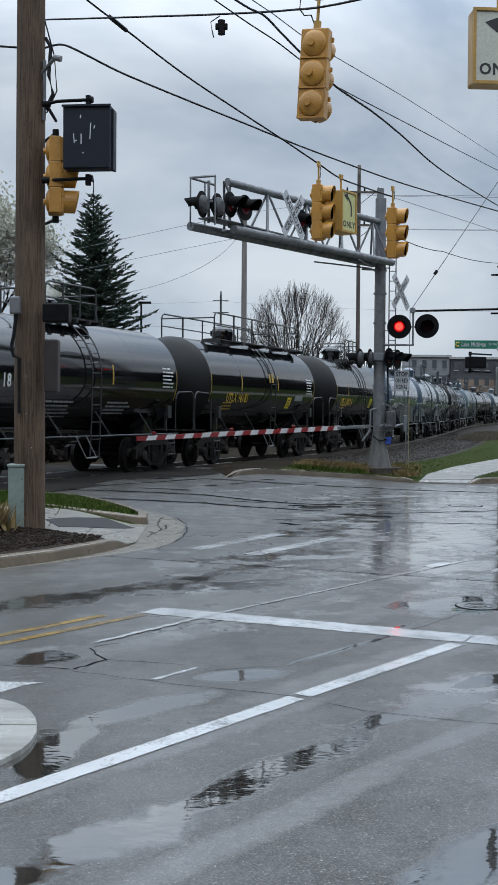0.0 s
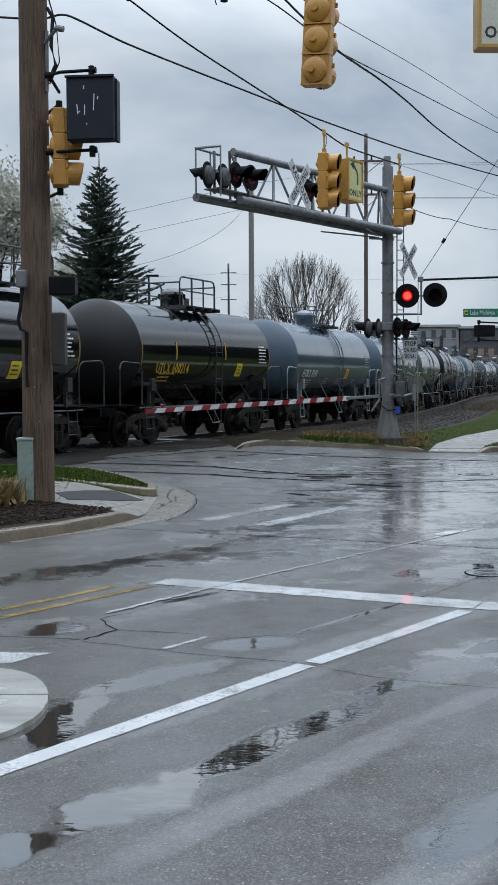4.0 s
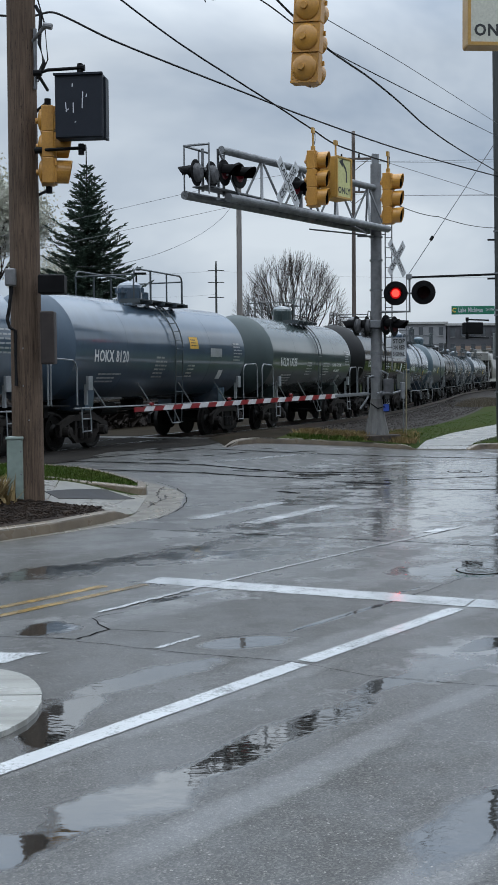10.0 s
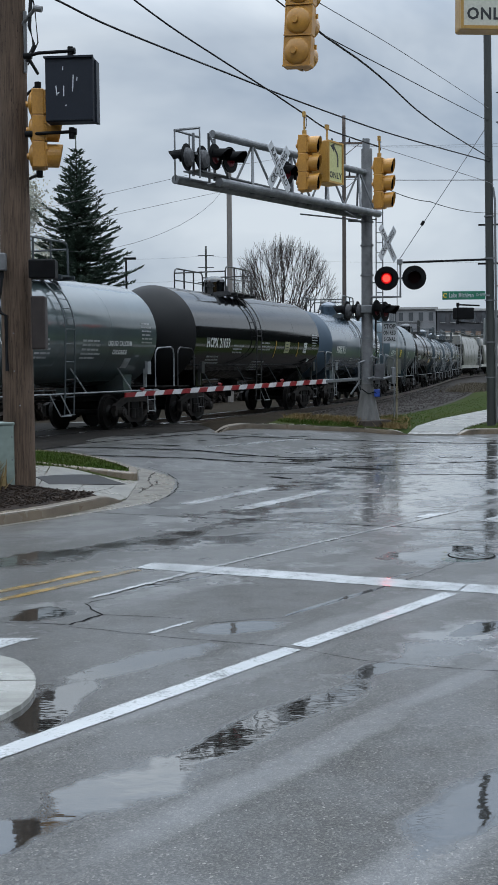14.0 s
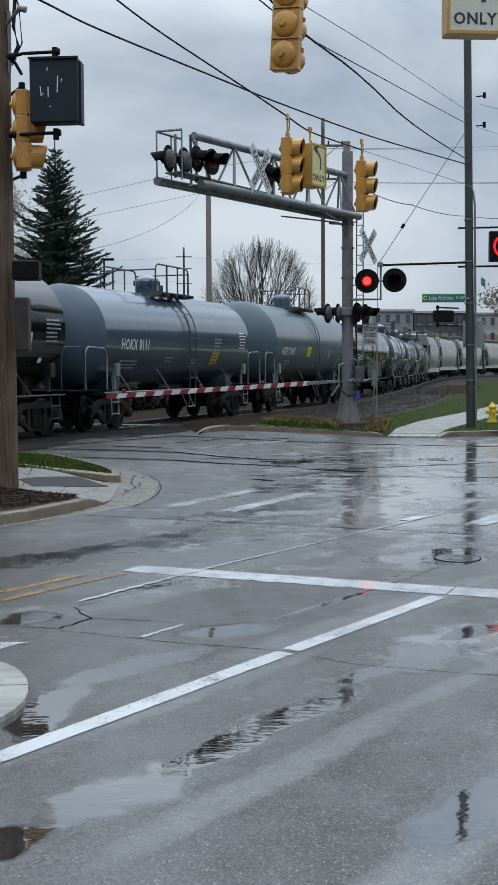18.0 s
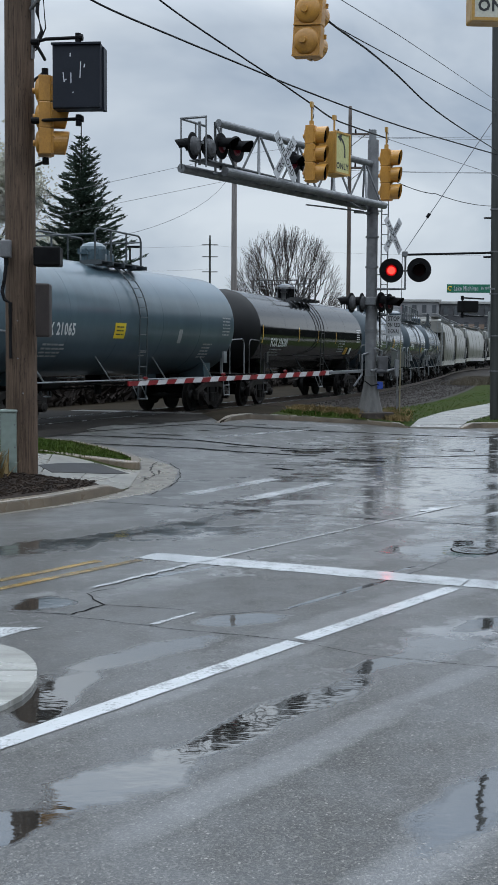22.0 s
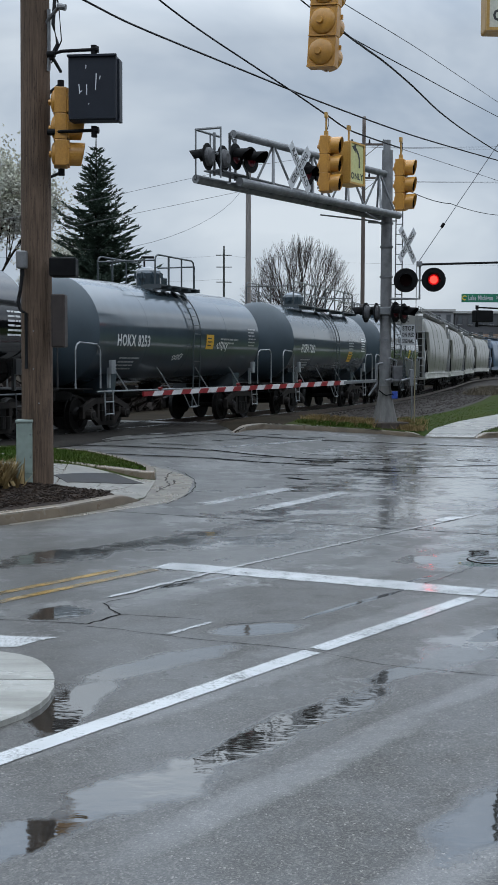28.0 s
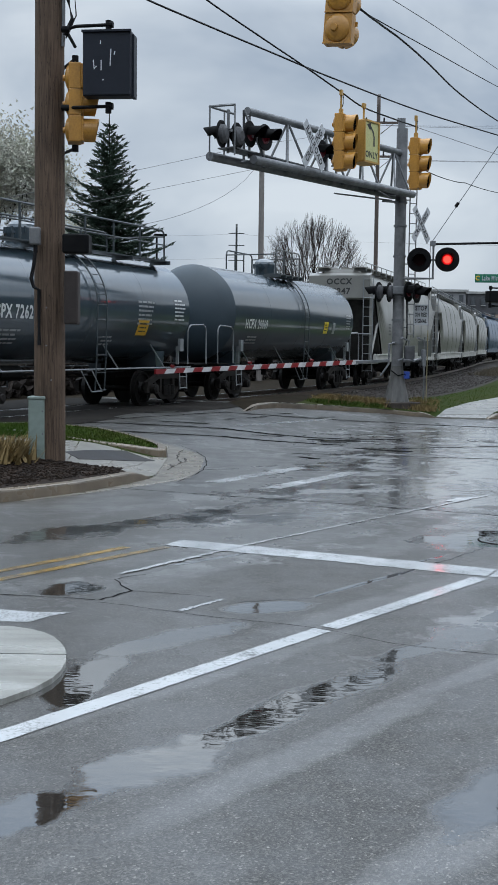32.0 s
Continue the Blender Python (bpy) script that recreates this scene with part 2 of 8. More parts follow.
ROAD = road_material()
# near-black base stands in for the train's shade on the crossing
PANEL = surf("shaded_crossing_asphalt", (0.012, 0.011, 0.010), (0.026, 0.023, 0.020), (0.75, 0.9), scale=0.8, fine=70, bump=0.6, spec=0.04)


def worn_paint(name, col, wear):
    """Road paint worn through to dark asphalt in grains and patches, wet on top."""
    m, n, l, p = nodes_of(name)
    v = mapped(n, l)
    fine, patchy, stain = noise_node(n, l, v, 42.0, 6.0, 0.7), noise_node(n, l, v, 3.2, 6.0, 0.65), noise_node(n, l, v, 0.9, 4.0)
    bare = ramp_node(n, l, mix_node(n, l, 0.5, fine, patchy), [(wear - 0.06, 0.8), (wear + 0.07, 0.0)])
    c = mix_node(n, l, 1.0, col, ramp_node(n, l, stain, [(0.3, 0.62), (0.7, 1.0)]), "MULTIPLY")
    l.new(mix_node(n, l, bare, c, (0.075, 0.075, 0.073)), p.inputs["Base Color"])
    l.new(ramp_node(n, l, stain, [(0.3, 0.06), (0.7, 0.17)]), p.inputs["Roughness"])
    l.new(bump_node(n, l, fine, 0.06, 0.003), p.inputs["Normal"])
    return m


PAINT_W = worn_paint("road_paint_white", (0.48, 0.49, 0.49), 0.43)
PAINT_FAINT = worn_paint("road_paint_faint", (0.46, 0.47, 0.47), 0.45)
PAINT_Y = worn_paint("road_paint_yellow", (0.34, 0.222, 0.075), 0.49)
TAR = surf("tar_seal", (0.012, 0.012, 0.013), (0.025, 0.025, 0.026), (0.12, 0.3), scale=4, fine=80, bump=0.2)
CRACK = surf("crack_shadow", (0.006, 0.006, 0.006), (0.014, 0.014, 0.014), (0.8, 0.9), bump=0, spec=0.05)
DAMP_MARK = surf("damp_mark", (0.040, 0.034, 0.027), (0.060, 0.052, 0.042), (0.12, 0.3), scale=5, fine=60, bump=0.1)
SEAM = surf("black_seam", (0.003, 0.003, 0.003), (0.008, 0.008, 0.008), (0.8, 0.9), scale=4, fine=60, bump=0.2, spec=0.03)
CONCRETE = surf("wet_concrete", (0.175, 0.138, 0.098), (0.085, 0.067, 0.050), (0.20, 0.45), scale=1.4, fine=120, bump=0.25)
WALKWAY = surf("pale_walk_concrete", (0.235, 0.222, 0.196), (0.125, 0.117, 0.102), (0.2, 0.42), scale=0.9, fine=120, bump=0.2)
GUTTER = surf("gutter_concrete", (0.195, 0.177, 0.148), (0.088, 0.076, 0.060), (0.2, 0.42), scale=2.6, fine=90, bump=0.25)
ISLE_WHITE = surf("painted_island_concrete", (0.32, 0.315, 0.29), (0.145, 0.140, 0.122), (0.2, 0.45), scale=1.5, fine=70, bump=0.25, stretch=(0.7, 3.2, 1))
DARKPAD = surf("dark_pad", (0.028, 0.028, 0.030), (0.045, 0.043, 0.042), (0.6, 0.75), scale=2, fine=90, bump=0.3, spec=0.12)
GRASS_SOIL = surf("lawn", (0.021, 0.037, 0.007), (0.034, 0.038, 0.012), (0.8, 0.95), scale=0.5, fine=40, bump=0.8, spec=0.03)
BLADE = surf("grass_blade", (0.033, 0.066, 0.009), (0.054, 0.068, 0.016), (0.6, 0.8), scale=0.8, fine=20, bump=0, spec=0.05)
STRAW = surf("straw", (0.20, 0.14, 0.06), (0.13, 0.095, 0.045), (0.7, 0.85), scale=1.5, fine=20, bump=0, spec=0.15)
MULCH = surf("mulch", (0.014, 0.010, 0.008), (0.030, 0.020, 0.014), (0.8, 0.95), scale=6, fine=45, bump=0.9, spec=0.12)
DIRT = surf("bare_dirt", (0.024, 0.018, 0.012), (0.014, 0.012, 0.008), (0.85, 0.95), scale=0.7, fine=25, bump=0.7, spec=0.03)
BALLAST = surf("ballast", (0.040, 0.034, 0.030), (0.018, 0.016, 0.014), (0.7, 0.9), scale=5, fine=22, bump=0.9, spec=0.08)
TIE = surf("tie_wood", (0.035, 0.027, 0.021), (0.02, 0.016, 0.013), (0.5, 0.7), scale=4, fine=60, bump=0.4)
RAIL = surf("rail_steel", (0.10, 0.07, 0.055), (0.16, 0.13, 0.11), (0.3, 0.5), metal=0.7, scale=6, fine=50)
RAIL_TOP = surf("rail_head", (0.45, 0.45, 0.46), (0.33, 0.33, 0.34), (0.15, 0.3), metal=1.0, bump=0)


def old_wood(name, a, b, dark):
    """Weathered pole timber: long grain, drying cracks, stains."""
    m, n, l, p = nodes_of(name)
    long, v = mapped(n, l, (26, 26, 0.9)), mapped(n, l)
    grain, crack, stain = noise_node(n, l, long, 2.4, 6.0, 0.62), noise_node(n, l, mapped(n, l, (12, 12, 0.5)), 1.7, 4.0), noise_node(n, l, v, 1.3, 5.0)
    col = mix_node(n, l, ramp_node(n, l, grain, [(0.34, 0.0), (0.66, 1.0)]), b, a)
    col = mix_node(n, l, 0.6, col, ramp_node(n, l, stain, [(0.3, 0.55), (0.7, 1.15)]), "MULTIPLY")
    split = ramp_node(n, l, crack, [(0.492, 0.0), (0.498, 1.0), (0.502, 1.0), (0.508, 0.0)])
    col = mix_node(n, l, split, col, dark)
    l.new(col, p.inputs["Base Color"])
    p.inputs["Roughness"].default_value = 0.8
    p.inputs["Specular IOR Level"].default_value = 0.2
    l.new(bump_node(n, l, mix_node(n, l, split, grain, 0.0), 0.8, 0.012), p.inputs["Normal"])
    return m


POLE_WOOD = old_wood("pole_timber", (0.135, 0.092, 0.064), (0.060, 0.040, 0.028), (0.018, 0.012, 0.009))
POLE_DARK = surf("pole_greenish", (0.032, 0.035, 0.031), (0.019, 0.021, 0.019), (0.45, 0.6), scale=2, fine=50, bump=0.3, stretch=(4, 4, 0.4))
FAR_POLE = surf("far_pole_wood", (0.085, 0.062, 0.05), (0.06, 0.045, 0.037), (0.6, 0.8), scale=1, fine=20, bump=0.2, stretch=(4, 4, 0.4))
GALV = surf("galvanised", (0.165, 0.17, 0.175), (0.10, 0.104, 0.108), (0.35, 0.55), metal=0.2, scale=4, fine=60, bump=0.1)
BASE_GREY = surf("cast_base_grey", (0.115, 0.110, 0.104), (0.070, 0.067, 0.063), (0.5, 0.65), metal=0.1, scale=3, fine=50, bump=0.15, stretch=(3, 3, 0.6))
FOOTING = surf("dirty_footing", (0.062, 0.050, 0.042), (0.036, 0.030, 0.026), (0.7, 0.85), scale=3, fine=60, bump=0.4, spec=0.15)
ALU = surf("weathered_aluminium", (0.17, 0.17, 0.172), (0.115, 0.115, 0.118), (0.4, 0.55), metal=0.2, scale=5, fine=50, bump=0.1)
SIG_Y = surf("signal_yellow", (0.45, 0.215, 0.032), (0.345, 0.163, 0.025), (0.32, 0.45), scale=3, fine=40, bump=0.05)
CASE_Y = surf("case_yellow", (0.40, 0.225, 0.045), (0.32, 0.18, 0.037), (0.35, 0.5), scale=3, fine=40, bump=0.05)
BLACK = surf("black_metal", (0.0035, 0.0035, 0.004), (0.007, 0.007, 0.0075), (0.45, 0.65), scale=5, fine=60, bump=0.08, spec=0.1)
CABLE = surf("cable", (0.008, 0.008, 0.009), (0.014, 0.014, 0.015), (0.5, 0.7), bump=0, spec=0.15)
WIRE = surf("thin_wire", (0.10, 0.10, 0.11), (0.15, 0.15, 0.16), (0.4, 0.6), bump=0)
DKGREY = surf("dark_grey_case", (0.011, 0.014, 0.021), (0.007, 0.009, 0.015), (0.4, 0.55), scale=2, fine=40, bump=0.05, spec=0.25)
SCRATCH = surf("bare_scratch", (0.55, 0.57, 0.6), (0.45, 0.46, 0.5), (0.4, 0.6), bump=0)
BROWNBOX = surf("brown_case", (0.040, 0.031, 0.028), (0.028, 0.022, 0.020), (0.45, 0.6), scale=3, fine=40, bump=0.1, spec=0.25)
PED_GREEN = surf("pedestal_green", (0.19, 0.232, 0.207), (0.155, 0.192, 0.170), (0.4, 0.55), scale=2, fine=9, bump=0.02)
SIGN_FACE = surf("sign_face_dull", (0.50, 0.49, 0.41), (0.45, 0.44, 0.37), (0.4, 0.55), scale=2, fine=30, bump=0)
SIGN_FACE2 = surf("sign_face_yellowish", (0.48, 0.47, 0.21), (0.42, 0.41, 0.18), (0.4, 0.55), scale=2, fine=30, bump=0)
SIGN_GREEN = surf("sign_green", (0.010, 0.15, 0.085), (0.008, 0.12, 0.07), (0.3, 0.45), bump=0)
SIGN_WHITE = surf("sign_white", (0.44, 0.45, 0.46), (0.32, 0.33, 0.34), (0.35, 0.5), bump=0)
SIGN_GREY = surf("sign_back_grey", (0.20, 0.21, 0.20), (0.15, 0.16, 0.15), (0.4, 0.55), bump=0)
INK = surf("black_ink", (0.012, 0.012, 0.012), (0.02, 0.02, 0.02), (0.4, 0.5), bump=0)
RED = surf("arm_red", (0.20, 0.011, 0.014), (0.14, 0.009, 0.011), (0.3, 0.45), bump=0)
WHITE = surf("arm_white", (0.48, 0.48, 0.48), (0.36, 0.36, 0.36), (0.3, 0.45), bump=0)
BLUE = surf("blue_tag", (0.02, 0.06, 0.34), (0.015, 0.05, 0.28), (0.35, 0.5), bump=0)
HYD_Y = surf("hydrant_yellow", (0.60, 0.42, 0.02), (0.50, 0.34, 0.02), (0.3, 0.45), scale=6, bump=0.05)
LENS_DARK = surf("dark_lens", (0.012, 0.008, 0.008), (0.02, 0.01, 0.01), (0.2, 0.3), bump=0, spec=0.3)
LENS_RED_OFF = surf("unlit_red_lens", (0.10, 0.004, 0.010), (0.06, 0.003, 0.006), (0.25, 0.35), bump=0, spec=0.25)
LAMP_OUT = surf("lamp_out_dark", (0.010, 0.0008, 0.0012), (0.006, 0.0005, 0.0008), (0.5, 0.65), bump=0, spec=0.06)
LAMP_RED = glow("lit_red_lens", (1.0, 0.014, 0.010), 8.5)
LED_RED = glow("lit_red_symbol", (1.0, 0.012, 0.015), 1.4)
BULB_RED = glow("arm_lamp_red", (0.10, 0.003, 0.004), 0.15)
SPRUCE = surf("spruce_needles", (0.034, 0.060, 0.042), (0.054, 0.084, 0.058), (0.6, 0.8), scale=1.5, fine=12, bump=0)
BARK = surf("bark", (0.032, 0.025, 0.021), (0.02, 0.016, 0.014), (0.7, 0.9), scale=5, fine=40, bump=0.5, spec=0.15)
BLOSSOM = surf("white_blossom", (0.60, 0.59, 0.53), (0.34, 0.34, 0.25), (0.5, 0.7), scale=0.8, fine=8, bump=0)
RUSTLEAF = surf("sparse_bronze_leaf", (0.16, 0.11, 0.075), (0.30, 0.27, 0.22), (0.5, 0.7), scale=0.8, fine=8, bump=0)
BLDG_GREY = surf("facade_grey", (0.20, 0.20, 0.205), (0.16, 0.16, 0.165), (0.5, 0.7), scale=0.3, fine=6, bump=0)
BLDG_TAN = surf("facade_tan_brick", (0.24, 0.165, 0.12), (0.19, 0.135, 0.10), (0.6, 0.8), scale=0.3, fine=6, bump=0)
BLDG_PALE = surf("facade_pale", (0.34, 0.335, 0.32), (0.28, 0.28, 0.27), (0.5, 0.7), scale=0.3, fine=6, bump=0)
BLDG_DARK = surf("facade_dark", (0.065, 0.065, 0.07), (0.05, 0.05, 0.055), (0.5, 0.7), scale=0.3, fine=6, bump=0)
GLASS = surf("window_dark_glass", (0.03, 0.035, 0.04), (0.05, 0.055, 0.06), (0.06, 0.15), bump=0, coat=0.4)


# ---- geometry helpers ----
def part(name, bm, material, parent=None, label="", smooth=False):
    me = bpy.data.meshes.new(name)
    bm.to_mesh(me)
    bm.free()
    if smooth:
        me.shade_smooth()
    me.materials.append(material)
    ob = new(name, me)
    ob.parent = parent
    if label:
        tagged(ob, label=label)
    return ob


def thing(name, m, label, category, group="", kind=""):
    ob = new(name)
    ob.empty_display_size = 0.2
    ob.matrix_world = m
    return tagged(ob, label, category, group, kind)


def box(bm, c, size, rot=None):
    m = Matrix.Translation(c) @ (rot.to_4x4() if rot else Matrix()) @ Matrix.Diagonal((*size, 1))
    return bmesh.ops.create_cube(bm, size=1.0, matrix=m)["verts"]


def bevel_box(bm, c, size, r=0.01, rot=None):
    vs = box(bm, c, size, rot)
    es = list({e for v in vs for e in v.link_edges})
    bmesh.ops.bevel(bm, geom=es, offset=r, segments=2, affect="EDGES", profile=0.5)


def rod(bm, a, b, r, r2=None, n=8, caps=True):
    a, b = Vector(a), Vector(b)
    d = b - a
    m = Matrix.Translation((a + b) / 2) @ d.to_track_quat("Z", "Y").to_matrix().to_4x4()
    bmesh.ops.create_cone(bm, cap_ends=caps, segments=n, radius1=r, radius2=r if r2 is None else r2, depth=max(d.length, 1e-4), matrix=m)


def tube(bm, pts, r, n=6):
    """A pipe along points, with mitred rings."""
    pts = [Vector(q) for q in pts]
    rings = []
    up = Vector((0, 0, 1))
    for i, q in enumerate(pts):
        d = (pts[min(i + 1, len(pts) - 1)] - pts[max(i - 1, 0)]).normalized()
        a = d.cross(up)
        if a.length < 1e-3:
            a = d.cross(Vector((0, 1, 0)))
        a.normalize()
        b = a.cross(d).normalized()
        rings.append([bm.verts.new(q + r * (math.cos(k * math.tau / n) * a + math.sin(k * math.tau / n) * b)) for k in range(n)])
    for s, e in zip(rings, rings[1:]):
        for k in range(n):
            bm.faces.new((s[k], s[(k + 1) % n], e[(k + 1) % n], e[k]))
    bm.faces.new(rings[0][::-1])
    bm.faces.new(rings[-1])


def revolve_x(bm, prof, n=40, y=0.0, z=0.0):
    """Spin a profile of (x, radius) about the x axis through (y, z)."""
    rings = []
    for x, r in prof:
        if r < 1e-4:
            rings.append([bm.verts.new((x, y, z))])
        else:
            rings.append([bm.verts.new((x, y + r * math.cos(k * math.tau / n), z + r * math.sin(k * math.tau / n))) for k in range(n)])
    for s, e in zip(rings, rings[1:]):
        for k in range(n):
            f = (s[k % len(s)], s[(k + 1) % len(s)], e[(k + 1) % len(e)], e[k % len(e)])
            f = list(dict.fromkeys(f))
            if len(f) > 2:
                bm.faces.new(f)


def prism(bm, outline, y0, y1):
    """Extrude an outline in x, z between y0 and y1."""
    a = [bm.verts.new((x, y0, z)) for x, z in outline]
    b = [bm.verts.new((x, y1, z)) for x, z in outline]
    bm.faces.new(a)
    bm.faces.new(b[::-1])
    for i in range(len(a)):
        j = (i + 1) % len(a)
        bm.faces.new((a[j], a[i], b[i], b[j]))


def fix(bm):
    bmesh.ops.recalc_face_normals(bm, faces=bm.faces)
    return bm


def text_bm(words, size, wide=1.0, lean=0.0, bold=0.03):
    """Letters of the built-in font as a flat bmesh in x, y, centred."""
    cu = bpy.data.curves.new("letters", "FONT")
    cu.body, cu.size, cu.resolution_u = words, size, 2
    cu.align_x, cu.align_y, cu.offset = "CENTER", "CENTER", size * bold
    cu.space_character, cu.shear = 1.12, lean
    ob = bpy.data.objects.new("letters", cu)
    me = bpy.data.meshes.new_from_object(ob)
    bm = bmesh.new()
    bm.from_mesh(me)
    for v in bm.verts:
        v.co.x *= wide
    bpy.data.meshes.remove(me)
    bpy.data.objects.remove(ob)
    bpy.data.curves.remove(cu)
    return bm


def stand_up(bm, x, y, z):
    """Turn a flat bmesh in x, y to stand in x, z facing -y, at a place."""
    for v in bm.verts:
        v.co = Vector((v.co.x + x, y, v.co.y + z))
    return bm


def plate(bm, x, z, w, h, y, slant=0.0):
    q = [bm.verts.new((x + sx * w / 2 + slant * sz * h / 2, y, z + sz * h / 2)) for sx, sz in ((-1, -1), (1, -1), (1, 1), (-1, 1))]
    bm.faces.new(q)


# ---- the track's line and the lie of the land ----
P0, DS = (-4.4, 30.2), 0.5
KNOTS = ((-400, 24.5), (-30, 23.5), (6, 23.5), (30, 16), (50, 13.5), (92, 13.5), (150, 27), (260, 60), (600, 60))
T_S = np.arange(-400, 600, DS)
T_H = np.radians(np.interp(T_S + DS / 2, [k[0] for k in KNOTS], [k[1] for k in KNOTS]))
T_X = np.concatenate([[0], np.cumsum(np.sin(T_H) * DS)[:-1]])
T_Y = np.concatenate([[0], np.cumsum(np.cos(T_H) * DS)[:-1]])
i_zero = int(np.argmin(abs(T_S)))
T_X, T_Y = T_X - T_X[i_zero] + P0[0], T_Y - T_Y[i_zero] + P0[1]
RAIL_Z = 0.43


def track(s, off=0.0):
    """Plan position at arc length s, off metres to the right of the line, and the heading in radians."""
    h = float(np.interp(s, T_S + DS / 2, T_H))
    return float(np.interp(s, T_S, T_X)) + off * math.cos(h), float(np.interp(s, T_S, T_Y)) - off * math.sin(h), h


def smooth01(a):
    a = min(1.0, max(0.0, a))
    return a * a * (3 - 2 * a)


def side_of(x, y):
    """Arc length and signed distance to the right of the track."""
    i = int(np.argmin((T_X - x) ** 2 + (T_Y - y) ** 2))
    h = T_H[i]
    return T_S[i], (x - T_X[i]) * math.cos(h) - (y - T_Y[i]) * math.sin(h)


def rise(x, y):
    """The road's height: level, and up to the rails at the crossing."""
    p = side_of(x, y)[1]
    return 0.42 * smooth01((7.5 - abs(p)) / 5.5) if p > 0 else 0.42 - 0.25 * smooth01((-p - 2) / 8)


def verge_z(x, y):
    s, p = side_of(x, y)
    k = smooth01((s - 7) / 10) if p > 0 else 0.0
    base = rise(x, y) * (1 - k) + 0.02 * k
    if 4.75 < x < 6.9 and 33 < y < 36:
        ramp = smooth01((y - 33.9) / 1.8) + smooth01((abs(x - 5.8) - 0.75) / 0.35)
        return base + 0.005 + 0.135 * min(1.0, ramp)
    return base + 0.14 + 1.0 * smooth01((y - 44) / 50) * smooth01((p - 5) / 9)


def sheet(name, material, us, vs, place, label="", category="", kind="structure", smooth=True):
    """A grid of quads; place(u, v) gives each point."""
    verts = [place(u, v) for u in us for v in vs]
    nv = len(vs)
    faces = [(i * nv + j, (i + 1) * nv + j, (i + 1) * nv + j + 1, i * nv + j + 1) for i in range(len(us) - 1) for j in range(nv - 1)]
    me = bpy.data.meshes.new(name)
    me.from_pydata(verts, [], faces)
    me.update()
    if sum(p.normal.z for p in me.polygons) < 0:
        me.flip_normals()
    if smooth:
        me.shade_smooth()
    me.materials.append(material)
    return tagged(new(name, me), label, category, kind=kind)


def steps(a, b, n):
    return [a + (b - a) * i / n for i in range(n + 1)]


far = [-3000, -1200, -500, -220, -120]
us = far + steps(-80, 120, 50) + [200, 400, 900, 1800, 3000]


def ground_at(x, y):
    if abs(x) > 130 or y > 270 or y < -90:
        return (x, y, 0.2)
    s, p = side_of(x, y)
    return (x, y, rise(x, y) - 0.12 + (verge_z(x, y) - rise(x, y) - 0.14 if p > 0 else 0.0))


sheet("ground", DIRT, us, far[:3] + steps(-90, 270, 90) + [400, 900, 1800, 3000], ground_at, "bare brown earth and thin grass beside the railway", "ground")
TN, NN = (0.399, 0.917), (0.917, -0.399)
sheet("road", ROAD, steps(-70, 70, 140), [-2.6, -1.5, 0, 1.5] + steps(2.5, 9, 13) + steps(10, 60, 50),
      lambda s, p: (P0[0] + s * TN[0] + p * NN[0], P0[1] + s * TN[1] + p * NN[1], rise(P0[0] + s * TN[0] + p * NN[0], P0[1] + s * TN[1] + p * NN[1]) - (0.6 if s > 5 and p < 2.6 else 0.0) if s < 12 else 0.0),
      "wet grey asphalt street with puddles and sealed cracks", "road")

# dark, dirty asphalt and planks between and beside the rails, coloured with the train's shade
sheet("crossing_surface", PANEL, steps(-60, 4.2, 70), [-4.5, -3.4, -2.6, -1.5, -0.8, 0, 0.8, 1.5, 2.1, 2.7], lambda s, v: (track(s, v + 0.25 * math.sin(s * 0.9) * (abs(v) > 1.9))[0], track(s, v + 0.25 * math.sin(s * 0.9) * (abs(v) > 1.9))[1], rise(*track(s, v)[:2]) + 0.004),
      "dark dirty asphalt between the crossing's rails, with the train's shade in its colour", "crossing")


def lerp_line(pts, k):
    """A point at share k of a polyline's length."""
    ls = [math.dist(a, b) for a, b in zip(pts, pts[1:])]
    d = k * sum(ls)
    for a, b, ln in zip(pts, pts[1:], ls):
        if d <= ln or b is pts[-1]:
            return tuple(a[i] + (b[i] - a[i]) * min(1, d / ln) for i in (0, 1))
        d -= ln


# verge beyond the crossing, between the kerb and the ballast
KERB_FAR = [(-0.45, 30.3), (-0.19, 31.3), (0.36, 32.3), (2.0, 33.4), (3.8, 34.35), (4.7, 34.15), (5.2, 34.0), (6.4, 33.75), (7.2, 34.35), (8.6, 34.5), (14, 32.0), (30, 24.6), (62, 9.8)]


def verge_far(u, v):
    a = lerp_line(KERB_FAR, u ** 1.7)
    s = 4.4 + 250 * u ** 2.0
    b = track(s, 1.7 + 2.5 * smooth01((s - 4.4) / 12))
    k = v ** 1.5
    x, y = a[0] + (b[0] - a[0]) * k, a[1] + (b[1] - a[1]) * k
    low = 0.135 * (1 - smooth01(u / 0.13))
    return (x, y, (verge_z(x, y) if k < 0.97 else verge_z(x, y) - 0.05) - low)


sheet("verge_end", DIRT, steps(0, 0.15, 16), steps(0, 1, 24), verge_far, "dark bare earth and gravel at the end of the kerb", "ground")
sheet("verge_far", GRASS_SOIL, steps(0.15, 1, 56), steps(0, 1, 24), verge_far, "damp green lawn rising gently beside the railway", "lawn")

